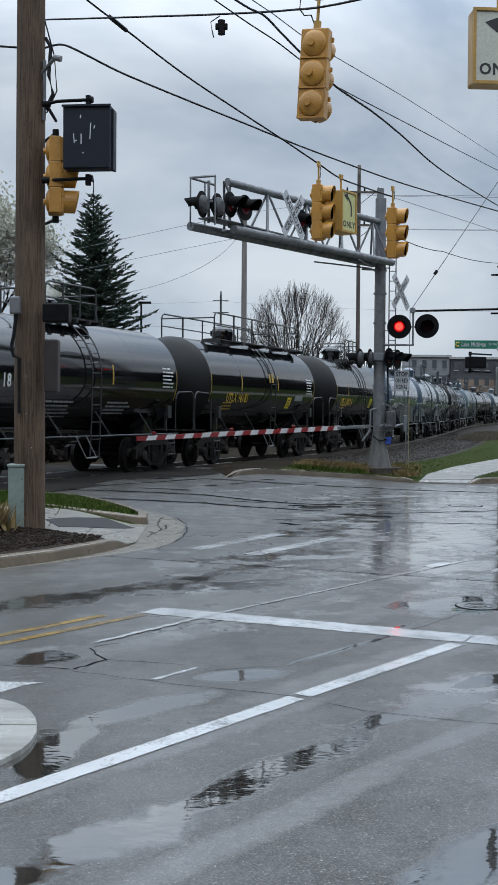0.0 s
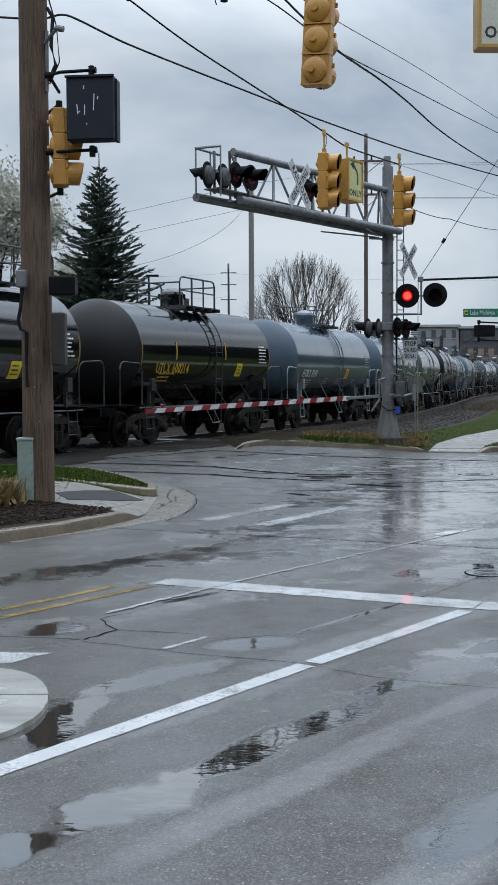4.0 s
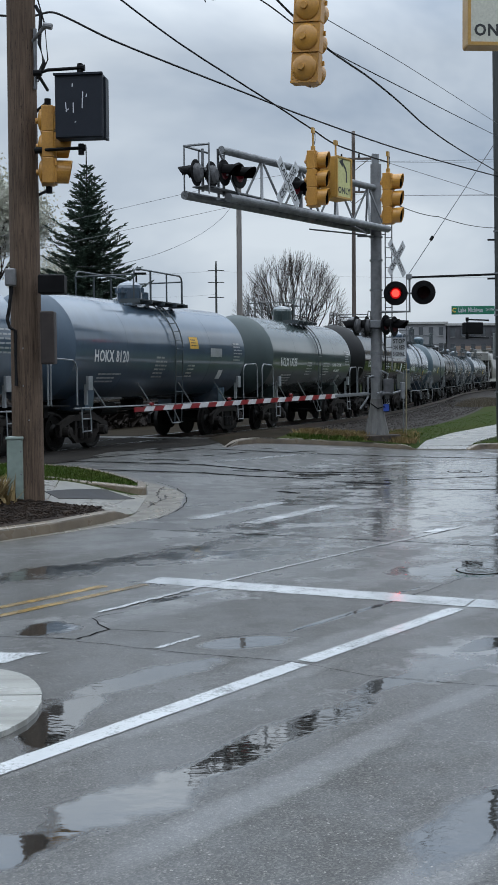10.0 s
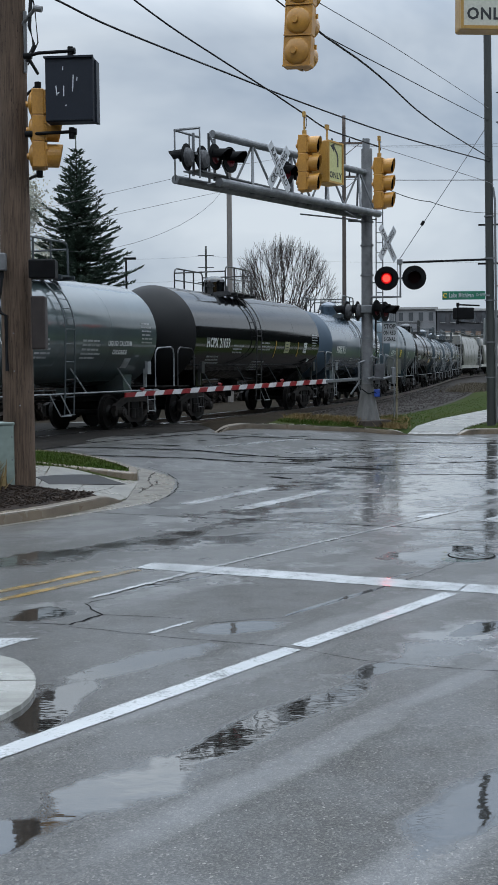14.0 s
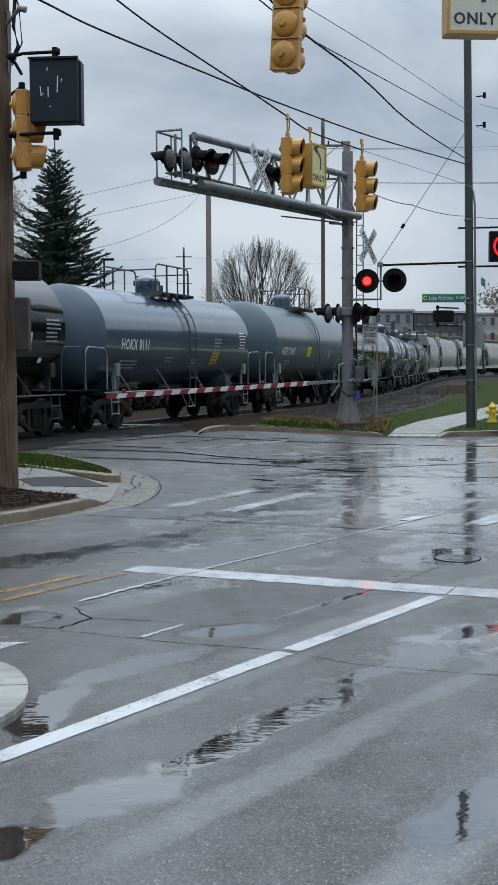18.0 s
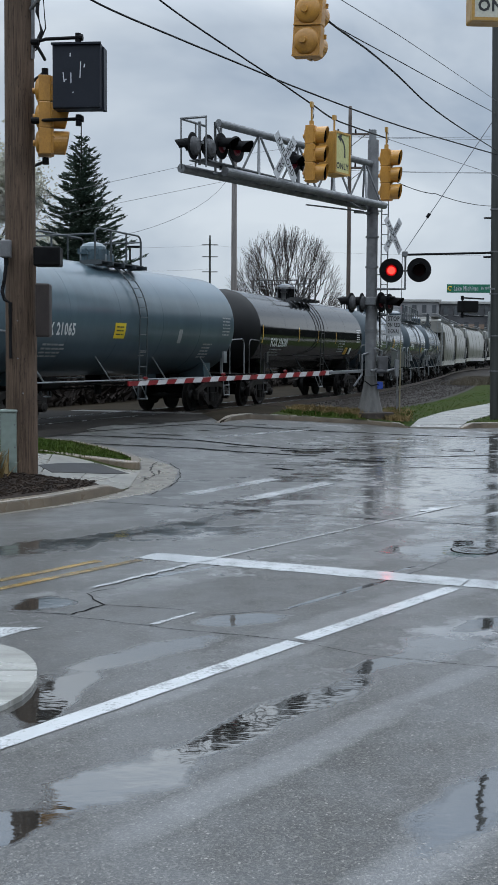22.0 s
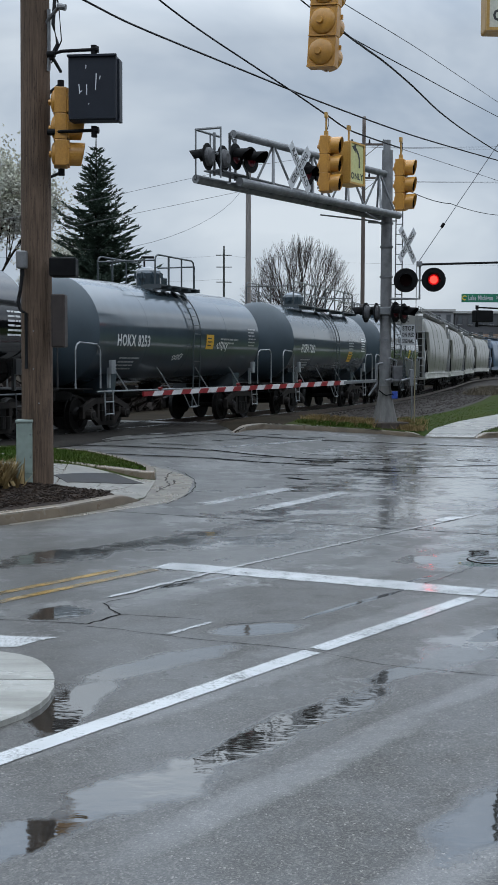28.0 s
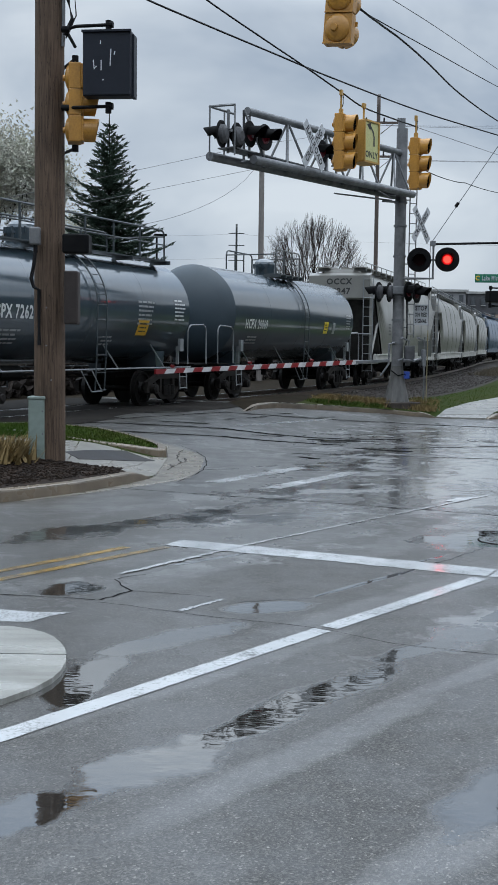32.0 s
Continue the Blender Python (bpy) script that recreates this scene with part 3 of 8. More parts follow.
# near corner: a kerb along the mulch bed, an open ramp, a kerb round the lawn
KERB_A = [(-14.0, 4.6), (-8.0, 10.1), (-4.6, 13.45), (-3.25, 14.85), (-2.6, 15.75), (-2.1, 16.75), (-1.82, 17.5), (-1.73, 17.85)]
KERB_B = [(-3.25, 20.52), (-2.4, 20.42), (-1.95, 20.30), (-1.76, 20.42), (-1.78, 20.8), (-1.9, 21.2), (-2.15, 21.6), (-2.6, 22.1), (-3.2, 22.5), (-4.4, 22.3), (-6.6, 20.4), (-16, 8.0)]
KERB_NEAR = KERB_A + [(-1.76, 18.4), (-1.75, 19.4)] + KERB_B[3:]


def near_z(x, y):
    """Sidewalk and lawn of the corner, dipping to the gutter at the open ramp."""
    gap = smooth01((y - 17.0) / 0.8) * smooth01((20.75 - y) / 0.4)
    return rise(x, y) + 0.006 + 0.139 * (1 - gap * (1 - smooth01((-1.8 - x) / 1.4)))


def verge_near(u, v):
    a = lerp_line(KERB_NEAR, u)
    c = (-5.2 - 7 * abs(u - 0.62), 18.0 - 9 * abs(u - 0.62))
    x, y = a[0] + (c[0] - a[0]) * v, a[1] + (c[1] - a[1]) * v
    return (x, y, near_z(x, y))


sheet("verge_near", GRASS_SOIL, steps(0, 1, 110), steps(0, 1, 16), verge_near, "strip of green lawn inside the kerb of the street corner", "lawn")


def kerb(name, line, n0, h=0.16, w=0.16, pan=None, taper=(0.0, 0.0), lab="weathered concrete kerb with a rounded top edge", stones=True):
    """Kerb stones, one piece each, along a line; its ends may run down to the street; pan(x, y) is the gutter's width."""
    base = thing(name, Matrix(), lab, "kerb", kind="structure")
    total = sum(math.dist(a, b) for a, b in zip(line, line[1:]))
    n = max(4, int(total / 0.15))
    pts = [lerp_line(line, i / n) for i in range(n + 1)]
    step = total / n

    def height(i):
        k = 1.0
        if taper[0]:
            k *= smooth01(i * step / taper[0])
        if taper[1]:
            k *= smooth01((n - i) * step / taper[1])
        return max(0.03, k)

    def cross(i, off, z):
        a, b = pts[max(0, i - 1)], pts[min(n, i + 1)]
        dx, dy = b[0] - a[0], b[1] - a[1]
        q = math.hypot(dx, dy)
        x, y = pts[i][0] + off * dy / q, pts[i][1] - off * dx / q
        return (x, y, rise(x, y) + z)

    def run(part_name, i0, i1, shape, material):
        bm = bmesh.new()
        rows = [[bm.verts.new(cross(i, o, z)) for o, z in shape(i)] for i in range(i0, i1 + 1)]
        for s, e in zip(rows, rows[1:]):
            for k in range(len(s) - 1):
                bm.faces.new((s[k], s[k + 1], e[k + 1], e[k]))
        bm.faces.new(rows[0])
        bm.faces.new(rows[-1][::-1])
        fix(bm)
        return part(part_name, bm, material, base)

    def stone(i):
        t = h * height(i)
        e = min(0.03, t * 0.3)
        return ((-w, -0.25), (-w, t), (-e, t), (-e * 0.3, t - e * 0.35), (0.0, t - e), (0.02, -0.25))

    def gutter(i):
        g = pan(*pts[i])
        return ((0.022, 0.012), (max(0.06, g - 0.02), 0.008), (max(0.07, g), 0.004), (max(0.07, g), -0.05))

    for i in range(0, n, n0):
        j = min(n, i + n0)
        if stones:
            run("kerb_stone", i, j, stone, CONCRETE)
        if pan:
            run("gutter_pan", i, j, gutter, GUTTER)
    return base


def pan_near(x, y):
    return 0.10 + 0.56 * smooth01((y - 15.4) / 3.6) - 0.25 * smooth01((y - 21.6) / 1.2)


kerb("kerb_near_front", KERB_A, 16, taper=(0, 0.9))
kerb("kerb_near_lawn", [(-5.0, 20.75), (-4.0, 20.62)] + KERB_B, 16, taper=(0.3, 0))
kerb("gutter_near", KERB_A[3:] + KERB_NEAR[8:-2], 14, pan=pan_near, stones=False, lab="wide pale concrete gutter pan round the corner")
kerb("kerb_far", KERB_FAR[:6] + [(5.15, 34.02)], 18, h=0.14, taper=(1.6, 0.5))
kerb("kerb_far_right", [(6.42, 33.78), (6.8, 33.98)] + KERB_FAR[8:], 18, taper=(0.6, 0))


def flat_piece(name, material, outline, z, label="", category="", over=rise, kind="structure", parent=None, thick=0.0):
    """A thin slab over a convex outline that follows the ground under its corners."""
    bm = bmesh.new()
    top = [bm.verts.new((x, y, over(x, y) + z)) for x, y in outline]
    bm.faces.new(top)
    if thick:
        low = [bm.verts.new((x, y, over(x, y) + z - thick)) for x, y in outline]
        for i in range(len(top)):
            j = (i + 1) % len(top)
            bm.faces.new((top[i], low[i], low[j], top[j]))
    fix(bm)
    bm.normal_update()
    if bm.faces and bm.faces[:][0].normal.z < 0:
        bmesh.ops.reverse_faces(bm, faces=bm.faces[:])
    ob = part(name, bm, material, parent)
    return tagged(ob, label, category, kind=kind if not parent else "")


# sidewalk of the near corner, in slabs, with a dark pad and a bed of mulch
def draped(name, material, corners, z, parent=None, over=near_z, n=6, thick=0.04):
    """A slab over a quadrilateral that follows the ground under it."""
    a, b, c, d = (Vector((*q, 0)) for q in corners)
    bm = bmesh.new()
    grid = []
    for i in range(n + 1):
        row = []
        for j in range(n + 1):
            q = a.lerp(b, i / n).lerp(d.lerp(c, i / n), j / n)
            row.append(bm.verts.new((q.x, q.y, over(q.x, q.y) + z)))
        grid.append(row)
    for i in range(n):
        for j in range(n):
            bm.faces.new((grid[i][j], grid[i + 1][j], grid[i + 1][j + 1], grid[i][j + 1]))
    rim = [grid[i][0] for i in range(n)] + [grid[n][j] for j in range(n)] + [grid[i][n] for i in range(n, 0, -1)] + [grid[0][j] for j in range(n, 0, -1)]
    low = [bm.verts.new(v.co - Vector((0, 0, thick))) for v in rim]
    for i in range(len(rim)):
        k = (i + 1) % len(rim)
        bm.faces.new((rim[i], low[i], low[k], rim[k]))
    fix(bm)
    bm.normal_update()
    if sum(f.normal.z for f in bm.faces) < 0:
        bmesh.ops.reverse_faces(bm, faces=bm.faces[:])
    return part(name, bm, material, parent)


walk_near = thing("sidewalk_near", Matrix(), "damp pale concrete sidewalk corner with a dark warning pad", "sidewalk", kind="structure")
draped("joint_bed", CONCRETE, ((-5.6, 17.92), (-2.3, 17.52), (-1.79, 20.2), (-5.9, 18.9)), 0.003, walk_near, n=12)
for o in (((-5.6, 17.9), (-3.95, 18.75), (-4.05, 19.95), (-5.9, 18.9)), ((-3.93, 18.76), (-3.12, 17.92), (-3.3, 20.3), (-4.03, 19.96)), ((-3.10, 17.92), (-2.52, 17.62), (-2.55, 20.28), (-3.28, 20.3)), ((-2.50, 17.6), (-2.19, 17.5), (-1.74, 17.95), (-2.1, 19.0)), ((-2.22, 17.47), (-1.95, 17.38), (-1.75, 17.93), (-2.17, 17.54)), ((-2.51, 17.66), (-2.11, 19.02), (-1.98, 20.2), (-2.53, 20.27)), ((-2.10, 18.98), (-1.735, 17.98), (-1.735, 20.35), (-1.97, 20.25))):
    draped("slab", WALKWAY, o, 0.014, walk_near)
draped("warning_pad", DARKPAD, ((-3.30, 18.85), (-2.98, 18.26), (-1.9, 19.75), (-2.46, 20.22)), 0.022, walk_near, thick=0.02)
flat_piece("mulch_bed", MULCH, ((-3.12, 17.86), (-2.52, 17.57), (-2.22, 17.42), (-2.10, 17.1), (-2.32, 16.7), (-2.80, 15.75), (-3.4, 14.95), (-4.3, 14.0), (-5.6, 14.2), (-5.4, 17.4), (-3.95, 18.7)), 0.160, "dark brown bark mulch bed along the kerb", "mulch", thick=0.03)

# sidewalk beyond, a ribbon of slabs that climbs the lawn
SW_A = [(5.05, 34.0), (5.7, 36.0), (7.2, 40.4), (9.9, 46.7), (14.4, 57.7), (24, 80), (36, 108)]
SW_B = [(6.45, 33.75), (7.25, 35.6), (8.75, 39.3), (11.3, 45.6), (16.0, 56.4), (25.8, 79), (38, 107)]
walk_far = thing("sidewalk_far", Matrix(), "pale wet concrete sidewalk that climbs beside the lawn", "sidewalk", kind="structure")
for i in range(26):
    k0, k1 = (i / 26) ** 1.5, ((i + 0.985) / 26) ** 1.5
    flat_piece("slab", WALKWAY, (lerp_line(SW_A, k0), lerp_line(SW_A, k1), lerp_line(SW_B, k1), lerp_line(SW_B, k0)), 0.012 if i else 0.006, parent=walk_far, over=(lambda x, y: verge_z(x, y) + 0.03), thick=0.06)


# ---- road markings: thin worn plates on the asphalt ----
def stripe(name, material, a, b, w, label, category="road marking", z=0.004, n=14, ragged=0.0):
    rng = random.Random(int(a[0] * 100 + b[1] * 37))
    bm = bmesh.new()
    d = (Vector((*b, 0)) - Vector((*a, 0)))
    nx = Vector((d.y, -d.x, 0)).normalized() * w / 2
    rows = []
    for i in range(n + 1):
        c = Vector((*a, 0)) + d * i / n
        l, r = c - nx * (1 + ragged * rng.uniform(-1, 0.4)), c + nx * (1 + ragged * rng.uniform(-1, 0.4))
        rows.append([bm.verts.new((q.x, q.y, rise(q.x, q.y) + z)) for q in (l, r)])
    for s, e in zip(rows, rows[1:]):
        bm.faces.new((s[0], s[1], e[1], e[0]))
    return tagged(part(name, bm, material), label, category, kind="structure")


stripe("stop_line", PAINT_W, (-1.0, 11.83), (2.04, 10.40), 0.41, "worn white painted stop line on wet asphalt", ragged=0.12, n=30)
stripe("stop_line", PAINT_W, (2.06, 10.40), (6.5, 8.35), 0.41, "worn white painted stop line on wet asphalt", ragged=0.12, n=30)
stripe("lane_line", PAINT_W, (-3.2, 3.4), (0.36, 8.13), 0.155, "solid white lane line on wet asphalt", ragged=0.08, n=110)
stripe("lane_line", PAINT_W, (0.41, 8.2), (1.88, 10.14), 0.155, "solid white lane line on wet asphalt", ragged=0.08, n=60)
stripe("centre_line", PAINT_Y, (-8.6, 1.95), (-1.45, 11.5), 0.11, "double yellow centre line on wet asphalt", ragged=0.15, n=60)
stripe("centre_line", PAINT_Y, (-8.3, 1.8), (-1.05, 11.55), 0.11, "double yellow centre line on wet asphalt", ragged=0.15, n=60)
# pale stripes paint the glint of water along the lane joint
stripe("joint_line", PAINT_FAINT, (-1.35, 10.1), (-0.23, 11.72), 0.075, "thin pale lane joint with its wet glint painted in", ragged=0.7, n=40, z=0.008)
stripe("joint_line", PAINT_FAINT, (-0.22, 11.74), (3.1, 16.1), 0.045, "thin pale lane joint with its wet glint painted in", ragged=0.9, n=90, z=0.008)
stripe("crosswalk_bar", PAINT_W, (-0.80, 17.2), (0.60, 19.55), 0.32, "faded white crosswalk bar", ragged=0.2)
stripe("crosswalk_bar", PAINT_W, (0.05, 16.6), (1.48, 18.95), 0.32, "faded white crosswalk bar", ragged=0.2)
stripe("crosswalk_bar", PAINT_FAINT, (2.46, 15.4), (2.8, 15.85), 0.22, "faded white crosswalk bar", ragged=0.3)
stripe("crosswalk_bar", PAINT_W, (3.3, 14.9), (4.6, 16.9), 0.32, "faded white crosswalk bar", ragged=0.2)
stripe("guide_dash", PAINT_FAINT, (-0.72, 8.68), (-0.41, 9.10), 0.06, "short worn white guide dash", ragged=0.7, n=24)


def crack_line(pts, w, material, z=0.003, seed=1, label="dark open crack in the asphalt", wob=0.03):
    rng = random.Random(seed)
    bm = bmesh.new()
    prev = None
    fine = []
    for a, b in zip(pts, pts[1:]):
        k = max(2, int(math.dist(a, b) / 0.12))
        fine += [(a[0] + (b[0] - a[0]) * i / k, a[1] + (b[1] - a[1]) * i / k) for i in range(k)]
    fine.append(pts[-1])
    dx, dy = pts[-1][0] - pts[0][0], pts[-1][1] - pts[0][1]
    q = math.hypot(dx, dy)
    for i, (x, y) in enumerate(fine):
        x, y = x + rng.uniform(-wob, wob), y + rng.uniform(-wob, wob)
        hw = w / 2 * rng.uniform(0.4, 1.3)
        row = [bm.verts.new((x + sx * hw * dy / q, y - sx * hw * dx / q, rise(x, y) + z)) for sx in (-1, 1)]
        if prev:
            bm.faces.new((prev[0], prev[1], row[1], row[0]))
        prev = row
    return tagged(part("pavement_crack", bm, material), label, "crack", kind="structure")


crack_line([(-1.36, 9.86), (-1.27, 9.6), (-1.18, 9.39), (-1.30, 9.14), (-1.38, 9.04)], 0.024, CRACK, seed=3, wob=0.02)
crack_line([(-1.36, 9.86), (-1.25, 10.02), (-1.12, 10.1)], 0.012, CRACK, seed=2, wob=0.015)
crack_line([(-1.42, 9.04), (-1.7, 9.1), (-2.4, 9.2)], 0.016, CRACK, seed=7, wob=0.015)
crack_line([(-1.18, 9.39), (-0.88, 9.33), (-0.48, 9.2)], 0.012, CRACK, seed=8, wob=0.012)
crack_line([(-1.38, 8.96), (-0.75, 8.64), (-0.56, 8.53), (-0.16, 8.39), (0.37, 8.16), (0.82, 7.77), (1.56, 7.48), (3.0, 6.95)], 0.009, CRACK, seed=4, wob=0.012)
crack_line([(-0.28, 9.01), (0.34, 9.21), (0.75, 9.77), (1.39, 10.56), (2.04, 11.48), (2.3, 11.9)], 0.011, TAR, seed=5, wob=0.015)
crack_line([(1.36, 10.5), (1.6, 10.9)], 0.035, CRACK, seed=9, wob=0.02)
crack_line([(-2.2, 16.4), (0.6, 15.2), (4.5, 13.4)], 0.025, CRACK, seed=6)
SEAMS = (((-4.18, 24.2), (-1.06, 29.52), 0.12), ((-1.06, 29.52), (3.39, 31.53), 0.30), ((-4.18, 24.3), (-0.94, 25.99), 0.26), ((-0.94, 25.99), (3.06, 25.82), 0.34), ((-3.3, 23.3), (-0.9, 24.56), 0.24),
         ((-0.9, 24.56), (0.63, 24.63), 0.32), ((0.63, 24.63), (1.64, 24.22), 0.26), ((0.94, 25.43), (2.1, 25.41), 0.36), ((-0.42, 28.74), (0.05, 29.61), 0.17), ((-1.0, 27.82), (-0.74, 28.21), 0.19), ((0.4, 30.73), (0.71, 31.11), 0.2),
         ((1.82, 23.5), (2.89, 22.84), 0.2), ((1.41, 30.93), (1.96, 31.61), 0.18), ((-0.3, 25.41), (0.45, 25.6), 0.18), ((0.61, 21.5), (1.01, 21.09), 0.19), ((3.4, 31.5), (9.0, 29.0), 0.2), ((-2.9, 27.9), (-1.9, 28.9), 0.2), ((-2.4, 26.0), (-1.3, 26.6), 0.2), ((2.2, 23.4), (6.0, 24.8), 0.10), ((0.5, 22.2), (6.5, 21.2), 0.07))
for a, b, w in SEAMS:
    crack_line([a, b], w, SEAM, seed=int(w * 999), label="black tar-sealed seam across the street", wob=0.02)
stripe("old_stop_line", PAINT_FAINT, (-0.66, 26.78), (1.92, 30.99), 0.2, "faded white line across the crossing", ragged=0.5, n=40)


IRON = surf("wet_cast_iron", (0.10, 0.097, 0.093), (0.06, 0.058, 0.055), (0.08, 0.2), scale=5, fine=70, bump=0.1, coat=1.0, spec=0.8)


def manhole(x, y, r):
    th = thing("manhole_cover", pose(x, y, rise(x, y)), "dark cast-iron manhole cover set in the wet asphalt", "manhole cover")
    bm = bmesh.new()
    bmesh.ops.create_cone(bm, cap_ends=True, segments=40, radius1=r, radius2=r, depth=0.008)
    part("collar", bm, SEAM, th)
    bm = bmesh.new()
    bmesh.ops.create_cone(bm, cap_ends=True, segments=40, radius1=r * 0.95, radius2=r * 0.93, depth=0.013)
    part("lid", bm, IRON, th)
    for q in (0.35, 0.62):
        bm = bmesh.new()
        bmesh.ops.create_cone(bm, cap_ends=False, segments=36, radius1=r * q, radius2=r * q, depth=0.006, matrix=Matrix.Translation((0, 0, 0.007)))
        bmesh.ops.solidify(bm, geom=bm.faces[:], thickness=0.012)
        part("rib_ring", bm, IRON, th)


manhole(2.50, 12.23, 0.255)
manhole(1.43, 25.03, 0.36)
manhole(4.92, 25.86, 0.38)

# wet marks and the open joint of the corner's gutter pan
for pts, w in (([(-1.54, 21.7), (-1.60, 21.1), (-1.57, 20.4), (-1.46, 19.85), (-1.56, 19.3), (-1.60, 18.75)], 0.03), ([(-1.44, 20.5), (-1.40, 20.0), (-1.47, 19.7)], 0.035), ([(-1.62, 19.5), (-1.52, 19.15)], 0.04)):
    crack_line(pts, w, DAMP_MARK, 0.016, seed=int(w * 1000), label="dark wet mark in the gutter pan", wob=0.02)
crack_line([(-1.70, 22.4), (-1.30, 21.7), (-1.10, 20.9), (-1.02, 19.9), (-1.04, 18.9), (-1.14, 18.2), (-1.34, 17.2)], 0.02, CRACK, 0.006, seed=31, label="dark joint between gutter pan and asphalt", wob=0.015)
crack_line([(-1.0, 19.0), (-0.75, 19.15), (-0.45, 19.25)], 0.035, PAINT_FAINT, 0.005, seed=33, label="faint pale scuff on the asphalt", wob=0.015)

# traffic island nose
isle = thing("traffic_island", Matrix(), "pale concrete traffic island nose painted white", "traffic island", kind="structure")
for o in (((-3.0, 7.24), (-1.362, 7.24), (-1.40, 7.40), (-1.46, 7.56), (-1.53, 7.70), (-1.61, 7.81), (-1.72, 7.90), (-1.86, 7.97), (-2.3, 8.0), (-3.0, 7.9)),
          ((-3.0, 7.22), (-1.36, 7.22), (-1.335, 7.05), (-1.335, 6.85), (-1.36, 6.68), (-1.43, 6.48), (-1.55, 6.28), (-1.8, 5.98), (-2.4, 5.55), (-3.4, 5.1))):
    flat_piece("slab", ISLE_WHITE, o, 0.035, parent=isle, thick=0.05)
flat_piece("gore_mark", PAINT_FAINT, ((-2.3, 8.70), (-1.87, 8.57), (-1.54, 8.56), (-1.68, 8.44), (-1.80, 8.24), (-2.3, 8.25)), 0.004, "worn white painted gore beside the traffic island", "road marking")


# ---- the railway: ballast, ties, rails ----
def bed(u, v):
    if v > 1.3:
        v = 1.3 + (v - 1.3) * (0.12 + 0.88 * smooth01((u - 5) / 11))
    x, y, h = track(u, v)
    top = RAIL_Z - 0.20 + 0.45 * smooth01((u - 60) / 90)
    if v > 1.3:
        k = smooth01((v - 1.3) / 3.2)
        return (x, y, top * (1 - k) + (verge_z(x, y) + 0.0) * k - 0.03 * math.sin(u * 7.3 + v * 5) * (v < 4))
    return (x, y, top - 0.34 * max(0, abs(v) - 1.35) - 0.02 * math.sin(u * 7.3 + v * 5) * (abs(v) < 2.6))


sheet("ballast_bed", BALLAST, [4.2 + 0.9 * i for i in range(150)] + [140 + 8 * i for i in range(30)], [-3.2, -2.3, -1.4, -0.7, 0, 0.7, 1.3, 1.7, 2.2, 2.8, 3.5, 4.2, 4.6], bed, "grey crushed-stone ballast under the track", "ballast", smooth=False)
rng = random.Random(5)
stones = bmesh.new()
for i in range(5200):
    s = 4.4 + 70 * rng.random() ** 1.3
    o = rng.uniform(1.0, 4.4)
    x, y, z = bed(s, o)
    r = rng.uniform(0.025, 0.065)
    q = [stones.verts.new((x + r * rng.uniform(0.6, 1.3) * math.cos(k * 1.57 + rng.uniform(-0.4, 0.4)), y + r * rng.uniform(0.6, 1.3) * math.sin(k * 1.57), z + r * 0.3)) for k in range(4)]
    t = stones.verts.new((x + rng.uniform(-0.3, 0.3) * r, y, z + r * rng.uniform(0.7, 1.2)))
    for k in range(4):
        stones.faces.new((q[k], q[(k + 1) % 4], t))
tagged(part("ballast_stones", stones, BALLAST), "loose grey ballast stones beside the rails", "ballast", kind="stuff")

for sy in (-1, 1):
    for nm, mt, w, z0, z1 in (("rail", RAIL, 0.07, -0.16, -0.012), ("rail_head", RAIL_TOP, 0.072, -0.012, 0.0)):
        bm = bmesh.new()
        rows = []
        for i in range(0, 330):
            s = -60 + i * 1.0
            zz = RAIL_Z + 0.45 * smooth01((s - 60) / 90)
            row = []
            for off, z in ((-w / 2, z0), (-w / 2, z1), (w / 2, z1), (w / 2, z0)):
                x, y, h = track(s, sy * 0.755 + off)
                row.append(bm.verts.new((x, y, zz + z + (0.006 if nm == "rail_head" else 0.0))))
            rows.append(row)
        for a, b in zip(rows, rows[1:]):
            for k in range(3):
                bm.faces.new((a[k], a[k + 1], b[k + 1], b[k]))
        fix(bm)
        tagged(part(nm, bm, mt), "steel rail, polished on its running face" if nm == "rail_head" else "rusty steel rail flush with the crossing", "rail", kind="structure")
    bm = bmesh.new()
    rows = []
    for i in range(70):
        s = -60 + i * 0.94
        row = []
        for off in (0.04, 0.11):
            x, y, h = track(s, sy * 0.755 - sy * off)
            row.append(bm.verts.new((x, y, RAIL_Z - 0.004)))
        rows.append(row)
    for a, b in zip(rows, rows[1:]):
        bm.faces.new((a[0], a[1], b[1], b[0]))
    tagged(part("flangeway", bm, TAR), "black rubber flangeway beside the rail in the crossing", "flangeway", kind="structure")

tie_mesh = bmesh.new()
bevel_box(tie_mesh, (0, 0, 0), (2.6, 0.22, 0.16), 0.012)
tie0 = part("tie", tie_mesh, TIE)
ties = thing("track_ties", Matrix(), "dark weathered wooden ties under the rails", "ties", kind="structure")
tie0.parent = ties
for i in range(120):
    s = 4.8 + i * 0.55
    x, y, h = track(s)
    o = tie0 if i == 0 else new("tie", tie0.data)
    o.parent = ties
    o.matrix_world = pose(x, y, RAIL_Z - 0.225 + 0.45 * smooth01((s - 60) / 90), 0, 0, -math.degrees(h) + (i * 37 % 5 - 2) * 0.5)


